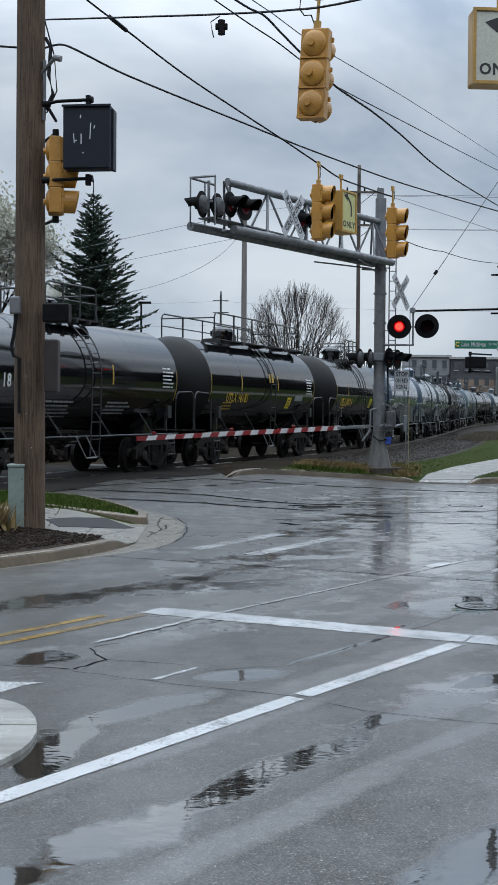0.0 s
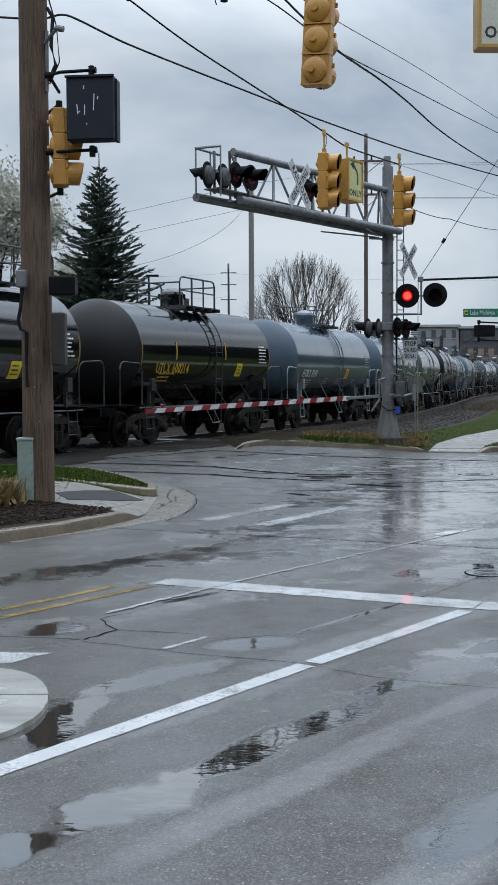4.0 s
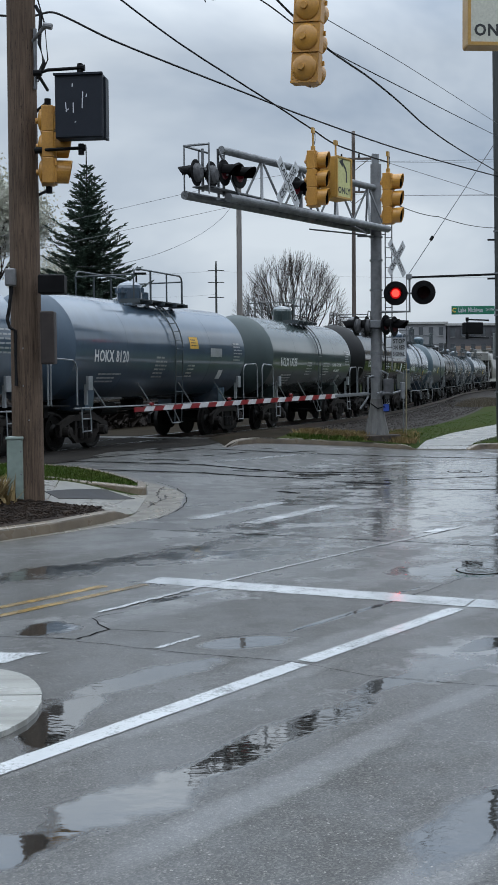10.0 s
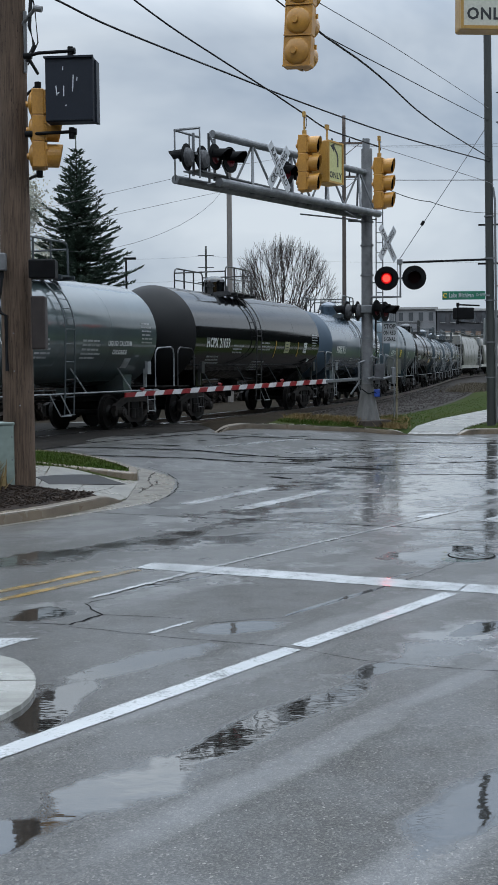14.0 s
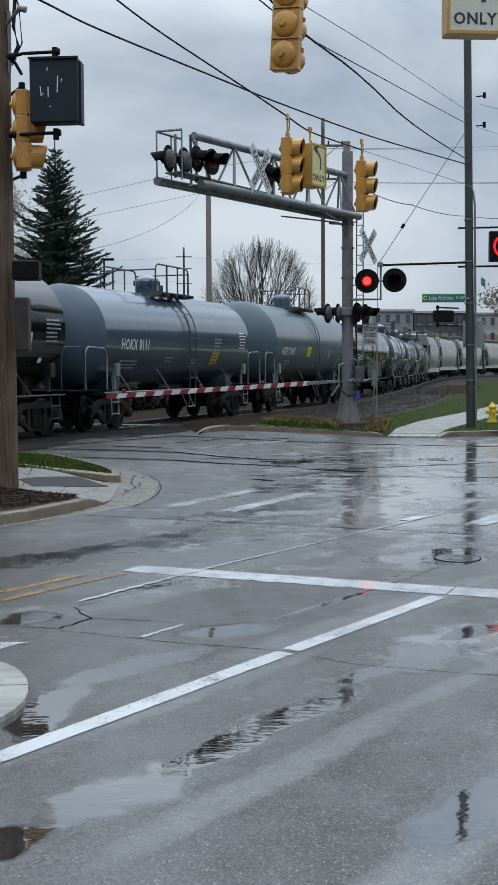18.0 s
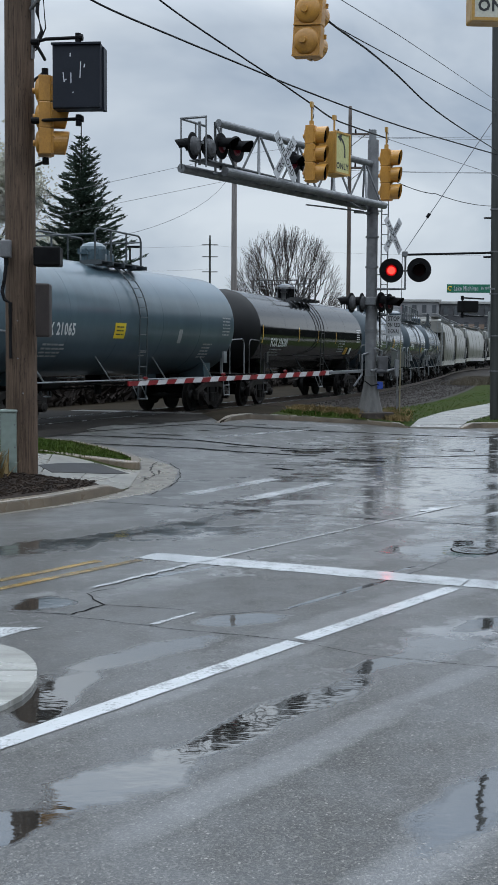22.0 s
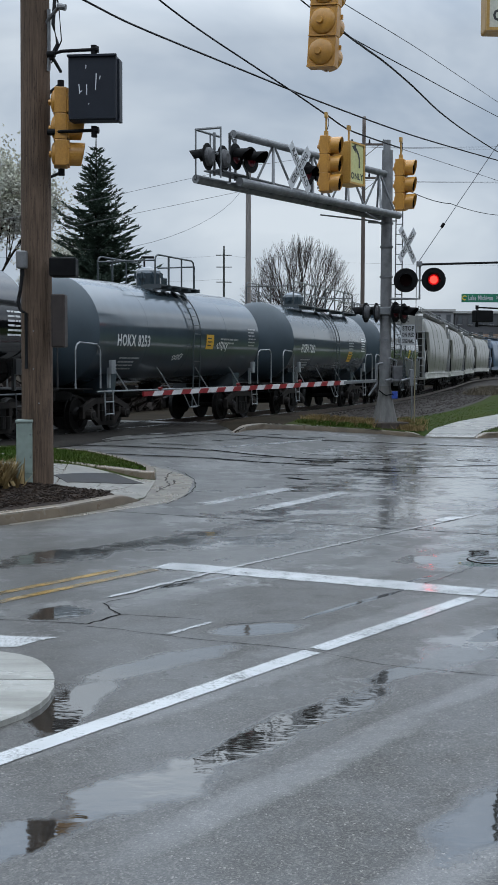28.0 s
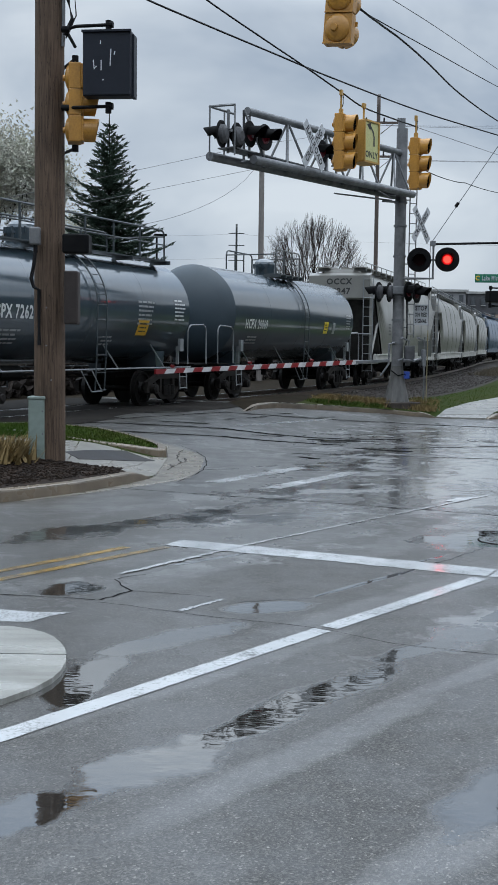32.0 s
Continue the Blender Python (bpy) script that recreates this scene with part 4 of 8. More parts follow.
# ---- poles, signals, signs ----
def wire(name, pts, r, material=CABLE, sag=0.0, label="black overhead cable", n=10, lumpy=0.0, seed=1):
    r = r * 0.66
    rng = random.Random(seed)
    bm = bmesh.new()
    fine = []
    ends = [pts[0], *pts, pts[-1]]
    for p0, a, b, p3 in zip(ends, ends[1:], ends[2:], ends[3:]):
        p0, a, b, p3 = Vector(p0), Vector(a), Vector(b), Vector(p3)
        ta, tb = (b - p0) * 0.5, (p3 - a) * 0.5
        ln = (b - a).length
        ta, tb = ta.normalized() * min(ta.length, ln), tb.normalized() * min(tb.length, ln)
        for i in range(n):
            k = i / n
            q = a * (2 * k ** 3 - 3 * k * k + 1) + ta * (k ** 3 - 2 * k * k + k) + b * (3 * k * k - 2 * k ** 3) + tb * (k ** 3 - k * k)
            fine.append(q - Vector((0, 0, sag * 4 * k * (1 - k))) + Vector((0, 0, rng.uniform(-lumpy, lumpy))))
    fine.append(Vector(pts[-1]))
    tube(bm, fine, r, 5)
    return tagged(part(name, bm, material), label, "cable")


def wood_pole(x, y, z0, z1, r0, r1, lean=(0, 0), material=POLE_WOOD, label="", name="utility_pole", foot=0.0):
    th = thing(name, pose(x, y, z0), label, "utility pole")
    bm = bmesh.new()
    n, hs = 28, 24
    rings = []
    rng = random.Random(int(x * 31 + y))
    wob = [rng.uniform(0.985, 1.015) for _ in range(n)]
    for i in range(hs + 1):
        k = i / hs
        r = r0 + (r1 - r0) * k
        rings.append([bm.verts.new((lean[0] * k + r * wob[j] * math.cos(j * math.tau / n), lean[1] * k + r * wob[j] * math.sin(j * math.tau / n), (z1 - z0) * k - foot * (i == 0))) for j in range(n)])
    for a, b in zip(rings, rings[1:]):
        for j in range(n):
            bm.faces.new((a[j], a[(j + 1) % n], b[(j + 1) % n], b[j]))
    bm.faces.new(rings[-1])
    part("shaft", bm, material, th, smooth=True)
    return th


def signal_head(m, label, hang=True, sections=3, dark=True, s=1.0):
    """A three-section signal; it faces -y of its own space; its origin is the housing's middle."""
    th = thing("traffic_signal", m, label, "traffic signal", "traffic signals of the junction")
    h, w, d = 0.345 * s, 0.33 * s, 0.165 * s
    for i in range(sections):
        z = ((sections - 1) / 2 - i) * h
        bm = bmesh.new()
        bevel_box(bm, (0, 0, z), (w, d, h * 1.0), 0.012 * s)
        sec = part("housing", bm, SIG_Y, th)
        # bulge of the reflector on the back, with a boss
        bm = bmesh.new()
        prof = [(d / 2 - 0.01, 0.150 * s)] + [(d / 2 + 0.055 * s * math.sin(a), 0.135 * s * math.cos(a) + 0.012 * s) for a in (0.1, 0.3, 0.55, 0.8, 1.05, 1.3, 1.5)] + [(d / 2 + 0.056 * s, 0.0)]
        revolve_x(bm, prof, 28)
        for v in bm.verts:
            v.co = Vector((v.co.y, v.co.x, v.co.z * 1.06 + z))
        fix(bm)
        part("back_bulge", bm, SIG_Y, sec, smooth=True)
        bm = bmesh.new()
        rod(bm, (0.02 * s, d / 2 + 0.03, z - 0.005 * s), (0.02 * s, d / 2 + 0.085 * s, z - 0.005 * s), 0.048 * s, 0.038 * s, n=16)
        part("back_boss", bm, SIG_Y, sec)
        bm = bmesh.new()
        box(bm, (0, d / 2 + 0.006 * s, z - 0.165 * s), (w * 0.98, 0.02 * s, 0.016 * s))
        part("section_lip", bm, SIG_Y, sec)
        bm = bmesh.new()
        bevel_box(bm, (0, -d / 2 - 0.012 * s, z), (w * 0.96, 0.035 * s, h * 0.94), 0.012 * s)
        for sx in (-1, 1):
            box(bm, (sx * w * 0.5, -d / 2 - 0.02 * s, z + 0.08 * s), (0.035 * s, 0.03 * s, 0.05 * s))
        part("door", bm, SIG_Y, sec)
        bm = bmesh.new()
        r, ln, seg = 0.155 * s, 0.22 * s, 26
        a_gap = radians(4)
        inner, outer = [], []
        for rr, store in ((r, outer), (r - 0.008 * s, inner)):
            for k in range(seg + 1):
                a = -math.pi / 2 + a_gap + (math.tau - 2 * a_gap) * k / seg
                cut = 0.72 + 0.28 * (0.5 + 0.5 * math.sin(a))
                store.append((bm.verts.new((rr * math.cos(a), -d / 2 - 0.02 * s, z + rr * math.sin(a))), bm.verts.new((rr * math.cos(a), -d / 2 - 0.02 * s - ln * cut, z + rr * math.sin(a)))))
        for store in (inner, outer):
            for p_, q_ in zip(store, store[1:]):
                bm.faces.new((p_[0], q_[0], q_[1], p_[1]))
        for a_, b_, c_, d_ in zip(inner, inner[1:], outer, outer[1:]):
            bm.faces.new((a_[1], b_[1], d_[1], c_[1]))
        fix(bm)
        part("visor", bm, SIG_Y, sec)
        bm = bmesh.new()
        rod(bm, (0, -d / 2 - 0.03 * s, z), (0, -d / 2 - 0.02 * s - ln * 0.70, z), r - 0.011 * s, n=24, caps=False)
        part("visor_lining", bm, BLACK, sec)
        bm = bmesh.new()
        rod(bm, (0, -d / 2 - 0.03 * s, z), (0, -d / 2 - 0.045 * s, z), 0.15 * s, 0.13 * s, n=24)
        part("lens", bm, LENS_DARK, sec)
    if hang:
        top = sections / 2 * h
        bm = bmesh.new()
        rod(bm, (0, 0, top), (0, 0, top + 0.10), 0.045, n=10)
        rod(bm, (0, 0, top + 0.08), (0, 0, top + 0.40), 0.02, n=8)
        box(bm, (0, 0, top + 0.40), (0.10, 0.05, 0.10))
        part("hanger", bm, CASE_Y, th)
        bm = bmesh.new()
        pts = [(0.02, 0, top + 0.42)] + [(0.12 + 0.11 * math.sin(a), 0.02, top + 0.30 - 0.14 * math.cos(a)) for a in (2.6, 2.0, 1.2, 0.4, -0.4)] + [(0.03, 0, top + 0.05)]
        tube(bm, pts, 0.009, 5)
        part("feed_cable", bm, CABLE, th)
    return th


def aim_pose(x, y, z, rz, tilt=0.0):
    return pose(x, y, z, 0, tilt, rz)


signal_head(aim_pose(0.755, 13.5, 6.02, 160, -3.2), "amber-yellow three-section signal, seen from behind on its span wire")
signal_head(aim_pose(1.34, 22.2, 5.89, 71), "amber-yellow three-section signal with dark lenses on a span wire")
signal_head(aim_pose(3.03, 24.3, 5.83, 69, -2.0), "amber-yellow three-section signal with dark lenses on a span wire")
left_sig = signal_head(aim_pose(-2.96, 17.75, 5.66, 97), "amber-yellow three-section signal bracketed to the wooden pole", hang=False, s=1.12)
for z in (0.66, -0.66):
    bm = bmesh.new()
    rod(bm, (0, 0.0, z), (0.68, 0.22, z + (0.02 if z < 0 else 0)), 0.025, n=8)
    rod(bm, (0, 0, z - 0.05), (0, 0, z + 0.05), 0.05, n=10)
    part("bracket", bm, BLACK, left_sig)


def case_sign(m, w, h, d, face, label, arrow, size, curve=False):
    """A boxed sign with a deep yellow case and a dull face: an arrow above a word."""
    th = thing("lane_sign", m, label, "traffic sign")
    bm = bmesh.new()
    bevel_box(bm, (0, 0, 0), (w, d, h), 0.025)
    case = part("case", bm, CASE_Y, th)
    bm = bmesh.new()
    for sx in (-1, 1):
        box(bm, (sx * (w / 2 - 0.018), -d / 2 - 0.012, 0), (0.036, 0.03, h))
        box(bm, (0, -d / 2 - 0.012, sx * (h / 2 - 0.018)), (w - 0.073, 0.03, 0.036))
    part("rim", bm, CASE_Y, case)
    bm = bmesh.new()
    box(bm, (0, -d / 2 - 0.003, 0), (w - 0.07, 0.008, h - 0.07))
    part("face", bm, face, th)
    part("word", stand_up(text_bm("ONLY", size, 0.95, 0.0, 0.033), 0, -d / 2 - 0.010, -h * 0.31), INK, th)
    bm = bmesh.new()
    k = w / 0.65
    if curve:
        pts = [(0.10, -0.18), (0.10, 0.02), (0.06, 0.12), (-0.02, 0.20), (-0.07, 0.24)]
    else:
        pts = [(0.10, -0.16), (0.10, 0.02), (0.05, 0.11), (-0.04, 0.17)]
    wd = 0.028
    prev = None
    for i, (x, z) in enumerate(pts):
        a, b = pts[max(0, i - 1)], pts[min(len(pts) - 1, i + 1)]
        dx, dz = b[0] - a[0], b[1] - a[1]
        q = math.hypot(dx, dz)
        row = [bm.verts.new(((x + sgn * wd * dz / q) * k, -d / 2 - 0.010, (z - sgn * wd * dx / q) * k + 0.08)) for sgn in (-1, 1)]
        if prev:
            bm.faces.new((prev[0], prev[1], row[1], row[0]))
        prev = row
    x, z = pts[-1]
    bm.faces.new([bm.verts.new(((x + p_) * k, -d / 2 - 0.010, (z + q_) * k + 0.08)) for p_, q_ in ((-0.15, 0.02), (0.04, 0.09), (0.0, -0.10))])
    part("arrow", bm, INK, th)
    bm = bmesh.new()
    rod(bm, (0, 0, h / 2), (0, 0, h / 2 + 0.3), 0.02, n=8)
    box(bm, (0, 0, h / 2 + 0.3), (0.09, 0.05, 0.09))
    part("hanger", bm, CASE_Y, th)
    return th


case_sign(aim_pose(2.92, 13.6, 6.36, 3), 0.66, 0.88, 0.26, SIGN_FACE, "boxed left-turn lane sign with a yellow case and dull face", True, 0.185)
case_sign(aim_pose(1.81, 22.7, 5.97, 54), 0.56, 0.80, 0.36, SIGN_FACE2, "boxed left-turn lane sign with a yellow case on a span wire", True, 0.165, True)

# wooden pole of the near corner, with its cases
pole = wood_pole(-3.53, 18.72, 0.12, 11.0, 0.255, 0.215, (0.02, 0), label="weathered brown wooden pole with signal cases and cables", foot=0.15)
NEAR_EYE = Matrix.Translation((-0.05, -0.28, 2.06))
pole.matrix_world = NEAR_EYE @ Matrix.Scale(0.962, 4) @ NEAR_EYE.inverted() @ pole.matrix_world
for nm, mt, c, size, lab in (("control_case", BLACK, (0.49, -0.30, 3.50), (0.42, 0.34, 0.30), "black signal case"), ("breaker_case", BROWNBOX, (0.41, -0.28, 2.66), (0.22, 0.30, 0.84), "brown steel case"), ("meter_box", ALU, (-0.17, -0.32, 3.62), (0.17, 0.14, 0.28), "small grey junction box")):
    bm = bmesh.new()
    bevel_box(bm, c, size, 0.025)
    part(nm, bm, mt, pole, lab)
bm = bmesh.new()
rod(bm, (-0.17, -0.30, 3.48), (-0.17, -0.30, 3.36), 0.035, n=8)
tube(bm, [(-0.17, -0.30, 3.4), (-0.20, -0.30, 3.15), (-0.24, -0.30, 2.95), (-0.20, -0.30, 2.82), (-0.12, -0.28, 2.78), (-0.12, -0.27, 1.9)], 0.03, 6)
part("drop_cable", bm, CABLE, pole)
bm = bmesh.new()
tube(bm, [(0.27, -0.16, 7.9), (0.36, -0.18, 7.75), (0.33, -0.2, 7.3), (0.40, -0.2, 7.0), (0.28, -0.2, 6.75)], 0.03, 6)
tube(bm, [(0.27, -0.2, 8.15), (0.42, -0.2, 7.6), (0.46, -0.2, 7.05), (0.30, -0.2, 6.7)], 0.012, 5)
part("riser_cable", bm, CABLE, pole)
bm = bmesh.new()
tube(bm, [(0.25, -0.12, 7.55), (0.25, -0.12, 6.75), (0.24, -0.12, 6.6)], 0.03, 8)
part("riser_conduit", bm, GALV, pole)
bm = bmesh.new()
rod(bm, (0.2, -0.1, 7.35), (0.45, -0.3, 7.55), 0.03, n=8)
rod(bm, (0.42, -0.3, 7.55), (0.55, -0.32, 7.52), 0.05, n=10)
part("small_camera", bm, ALU, pole)
for z in (0.9, 1.35, 1.9, 2.5):
    bm = bmesh.new()
    rod(bm, (0.15 * math.sin(z * 5), -0.20, z), (0.15 * math.sin(z * 5), -0.262, z), 0.012, n=8)
    part("nail_tag", bm, GALV, pole)

blank = thing("blank_out_sign", pose(-2.42, 17.45, 6.17, 0, 0, -6), "unlit dark grey lane-control sign with white scratches, bracketed to the pole", "traffic sign")
bm = bmesh.new()
bevel_box(bm, (0, 0, 0), (0.72, 0.26, 0.95), 0.02)
body = part("case", bm, DKGREY, blank)
bm = bmesh.new()
box(bm, (0.365, 0.08, -0.02), (0.05, 0.2, 0.90))
part("side_cover", bm, DKGREY, body)
bm = bmesh.new()
box(bm, (0, -0.135, -0.43), (0.70, 0.02, 0.05))
part("door_lip", bm, DKGREY, body)
bm = bmesh.new()
box(bm, (0, -0.14, 0.46), (0.74, 0.05, 0.03))
part("drip_edge", bm, DKGREY, body)
for x, z, ln, tl in ((0.06, 0.08, 0.24, 3), (-0.19, -0.02, 0.14, -6), (-0.17, -0.06, 0.05, 60), (-0.08, -0.03, 0.15, 0), (-0.09, 0.30, 0.05, 4), (0.12, 0.14, 0.05, 12), (-0.05, -0.24, 0.02, 70)):
    bm = bmesh.new()
    box(bm, (x, -0.1315, z), (0.014, 0.004, ln), Euler((0, radians(tl), 0)).to_matrix())
    part("scratch", bm, SCRATCH, body)
for z, dz in ((0.58, 0.03), (-0.60, 0.0)):
    bm = bmesh.new()
    tube(bm, [(-0.80, 1.1, z - dz), (-0.68, 0.1, z - dz), (-0.5, 0.05, z), (0.0, 0.0, z)], 0.026, 8)
    rod(bm, (0, 0, z - 0.10), (0, 0, z + 0.06), 0.045, n=10)
    rod(bm, (-0.03, 0, z), (0.07, 0, z), 0.05, n=10)
    rod(bm, (-0.73, 0.08, z - dz), (-0.61, 0.08, z - dz), 0.05, n=10)
    part("bracket", bm, BLACK, blank)

ped = thing("utility_pedestal", pose(-3.56, 17.86, 0.16), "pale green steel utility pedestal in the mulch bed", "utility box")
bm = bmesh.new()
bevel_box(bm, (0, 0, 0.53), (0.25, 0.25, 1.02), 0.02)
shell = part("shell", bm, PED_GREEN, ped)
bm = bmesh.new()
bevel_box(bm, (0, 0, 1.055), (0.275, 0.275, 0.05), 0.015)
part("cap", bm, PED_GREEN, ped)
bm = bmesh.new()
box(bm, (0, -0.001, 0.26), (0.262, 0.262, 0.015))
part("seam", bm, PED_GREEN, ped)
for z in (0.5, 0.85):
    bm = bmesh.new()
    rod(bm, (0.10, -0.13, z), (0.10, -0.145, z), 0.014, n=10)
    part("latch", bm, GALV, ped)
bm = bmesh.new()
box(bm, (0.137, 0, 0.62), (0.006, 0.1, 0.07))
part("tag", bm, SIGN_WHITE, ped)

# steel pole of the far corner
rp = wood_pole(8.06, 36.4, 0.14, 13.4, 0.135, 0.115, (-0.2, 0), POLE_DARK, "dark greenish steel pole with conduit, guy wires and sign arms", "signal_pole")
bm = bmesh.new()
tube(bm, [(0.15, -0.10, 0.1), (0.06, -0.10, 7.0), (0.0, -0.08, 7.4)], 0.035, 8)
part("conduit", bm, GALV, rp)
for z in (1.5, 2.6, 3.9, 5.2, 6.5):
    bm = bmesh.new()
    rod(bm, (-0.02 - 0.012 * z, 0, z), (-0.02 - 0.012 * z, 0, z + 0.04), 0.16, n=16)
    part("strap", bm, GALV, rp)
bm = bmesh.new()
bevel_box(bm, (0.13, 0.25, 2.96), (0.62, 0.3, 0.84), 0.02)
part("cabinet", bm, SIGN_GREY, rp, "grey control cabinet")
for z in (9.4, 10.3):
    bm = bmesh.new()
    rod(bm, (0.1, 0, z), (0.38, 0, z + 0.02), 0.02, n=6)
    rod(bm, (0.36, 0, z - 0.05), (0.36, 0, z + 0.12), 0.05, n=10)
    part("insulator", bm, BLACK, rp)

name_sign = thing("street_name_sign", pose(7.14, 36.2, 4.21), "green street name sign with white letters and a gold emblem", "street sign")
bm = bmesh.new()
bevel_box(bm, (0, 0, 0), (1.34, 0.03, 0.26), 0.008)
part("panel", bm, SIGN_GREEN, name_sign)
bm = bmesh.new()
tube(bm, [(-0.58 + 0.06 * math.cos(a), -0.02, 0.06 * math.sin(a)) for a in (0.6, 1.2, 1.9, 2.6, 3.3, 4.0, 4.7, 5.4)], 0.02, 6)
part("emblem", bm, HYD_Y, name_sign)
part("name", stand_up(text_bm("Lake Michigan", 0.20, 0.60), -0.08, -0.019, 0.0), SIGN_WHITE, name_sign)
part("suffix", stand_up(text_bm("Dr NW", 0.12, 0.62), 0.52, -0.019, 0.01), SIGN_WHITE, name_sign)
bm = bmesh.new()
box(bm, (0.72, 0.02, 0), (0.2, 0.03, 0.05))
part("clamp", bm, GALV, name_sign)
cross_sign = thing("street_name_sign", pose(8.45, 36.5, 4.72, 0, 0, 70), "green street name sign seen almost edge-on", "street sign")
bm = bmesh.new()
bevel_box(bm, (0, 0, 0), (0.9, 0.03, 0.24), 0.008)
part("panel", bm, SIGN_GREEN, cross_sign)

pedsig = thing("side_signal", pose(7.13, 36.2, 3.65, 0, 0, 20), "black signal case on bracket arms, seen from behind", "traffic signal")
bm = bmesh.new()
bevel_box(bm, (0, 0, 0), (0.60, 0.3, 0.36), 0.03)
part("case", bm, BLACK, pedsig)
bm = bmesh.new()
for z in (0.27, -0.28):
    rod(bm, (-0.2, 0, z), (0.75, 0.3, z), 0.025, n=8)
    rod(bm, (-0.2, 0, z - 0.06), (-0.2, 0, z + 0.06), 0.05, n=10)
rod(bm, (-0.2, 0, -0.28), (-0.2, 0, 0.27), 0.025, n=8)
part("bracket", bm, BLACK, pedsig)

led = thing("blank_out_sign", pose(9.02, 36.2, 5.80, 0, 0, -4), "black lane-control sign with a lit red no-turn symbol", "traffic sign")
bm = bmesh.new()
bevel_box(bm, (0, 0, 0), (0.92, 0.26, 0.94), 0.02)
part("case", bm, BLACK, led)
bm = bmesh.new()
for k in range(28):
    a0, a1 = k * math.tau / 28, (k + 0.8) * math.tau / 28
    rod(bm, (0.32 * math.cos(a0), -0.135, 0.32 * math.sin(a0)), (0.32 * math.cos(a1), -0.135, 0.32 * math.sin(a1)), 0.035, n=6)
rod(bm, (-0.22, -0.135, 0.22), (0.22, -0.135, -0.22), 0.03, n=6)
part("ring_symbol", bm, LED_RED, led)
bm = bmesh.new()
tube(bm, [(0.14, -0.138, -0.18), (0.14, -0.138, 0.0), (0.05, -0.138, 0.09), (-0.12, -0.138, 0.09)], 0.025, 6)
part("arrow_symbol", bm, glow("lit_white_symbol", (1.0, 0.75, 0.7), 1.8), led)
bm = bmesh.new()
for z in (0.60, -0.60):
    rod(bm, (-1.4, 0.15, z), (0.1, 0, z), 0.03, n=8)
rod(bm, (0.05, 0, -0.62), (0.05, 0, 0.62), 0.025, n=8)
part("bracket", bm, BLACK, led)

guy = thing("sidewalk_guy", Matrix(), "steel strut and guy wire with a yellow guard sleeve", "guy wire")
bm = bmesh.new()
rod(bm, (7.86, 36.4, 5.33), (5.10, 36.4, 5.25), 0.035, n=8)
part("strut", bm, BLACK, guy)
bm = bmesh.new()
tube(bm, [(7.8, 36.4, 9.3), (5.12, 36.4, 5.28)], 0.012, 5)
part("guy_wire", bm, WIRE, guy)
bm = bmesh.new()
rod(bm, (5.93, 36.4, 6.52), (5.85, 36.4, 6.40), 0.05, n=8)
part("strain_insulator", bm, BLACK, guy)
bm = bmesh.new()
tube(bm, [(5.10, 36.4, 5.25), (5.08, 36.4, 0.3)], 0.012, 5)
part("down_wire", bm, WIRE, guy)
bm = bmesh.new()
rod(bm, (5.083, 36.4, 0.2), (5.09, 36.4, 2.6), 0.018, n=8)
part("guard_sleeve", bm, surf("faded_guard_yellow", (0.25, 0.21, 0.12), (0.19, 0.165, 0.10), bump=0), guy)

post = thing("small_sign", pose(5.25, 38.2, 0.3), "small grey square sign seen from behind on a thin post", "traffic sign")
bm = bmesh.new()
rod(bm, (0, 0, 0), (0, 0, 2.1), 0.025, n=6)
part("post", bm, GALV, post)
bm = bmesh.new()
bevel_box(bm, (0, -0.03, 1.72), (0.44, 0.012, 0.5), 0.004)
part("panel", bm, surf("sign_back_dull", (0.085, 0.09, 0.08), (0.06, 0.065, 0.058), (0.5, 0.6), bump=0), post)

hyd = thing("fire_hydrant", pose(9.45, 39.3, 0.18), "yellow cast-iron fire hydrant standing in the lawn", "fire hydrant")
bm = bmesh.new()
rod(bm, (0, 0, 0), (0, 0, 0.06), 0.17, n=16)
rod(bm, (0, 0, 0.05), (0, 0, 0.50), 0.12, 0.115, n=16)
part("barrel", bm, HYD_Y, hyd)
bm = bmesh.new()
rod(bm, (0, 0, 0.50), (0, 0, 0.54), 0.165, n=16)
rod(bm, (0, 0, 0.54), (0, 0, 0.66), 0.13, 0.06, n=16)
rod(bm, (0, 0, 0.66), (0, 0, 0.73), 0.03, n=6)
part("bonnet", bm, HYD_Y, hyd)
for a in (0, 90, 180):
    bm = bmesh.new()
    dx, dy = math.cos(radians(a - 10)), -math.sin(radians(a - 10)) if a == 90 else 0
    rod(bm, (0, 0, 0.36), (0.19 * dx, 0.19 * dy, 0.36), 0.06, n=12)
    rod(bm, (0.17 * dx, 0.17 * dy, 0.36), (0.23 * dx, 0.23 * dy, 0.36), 0.078, 0.07, n=10)
    part("nozzle_cap", bm, HYD_Y, hyd)


# ---- the crossing signal: mast, cantilever, lamps, gate ----
MX, MY, MZ = 4.04, 35.4, 0.26
AX = Vector((-5.4, -8.4, 0)).normalized()
SD = Vector((-AX.y, AX.x, 0))
mast = thing("crossing_signal_mast", pose(MX, MY, MZ), "grey steel crossing mast with ladder, flared base and signs", "crossing signal")
bm = bmesh.new()
rod(bm, (0, 0, 0.2), (0, 0, 8.3), 0.175, 0.165, n=24)
part("column", bm, ALU, mast, smooth=False)
bm = bmesh.new()
prof = [(0.10, 0.42)] + [(0.12 + 0.14 * k, 0.18 + 0.22 * (1 - k / 8) ** 1.3) for k in range(9)]
revolve_x(bm, prof, 12)
for v in bm.verts:
    v.co = Vector((v.co.y, v.co.z, v.co.x))
fix(bm)
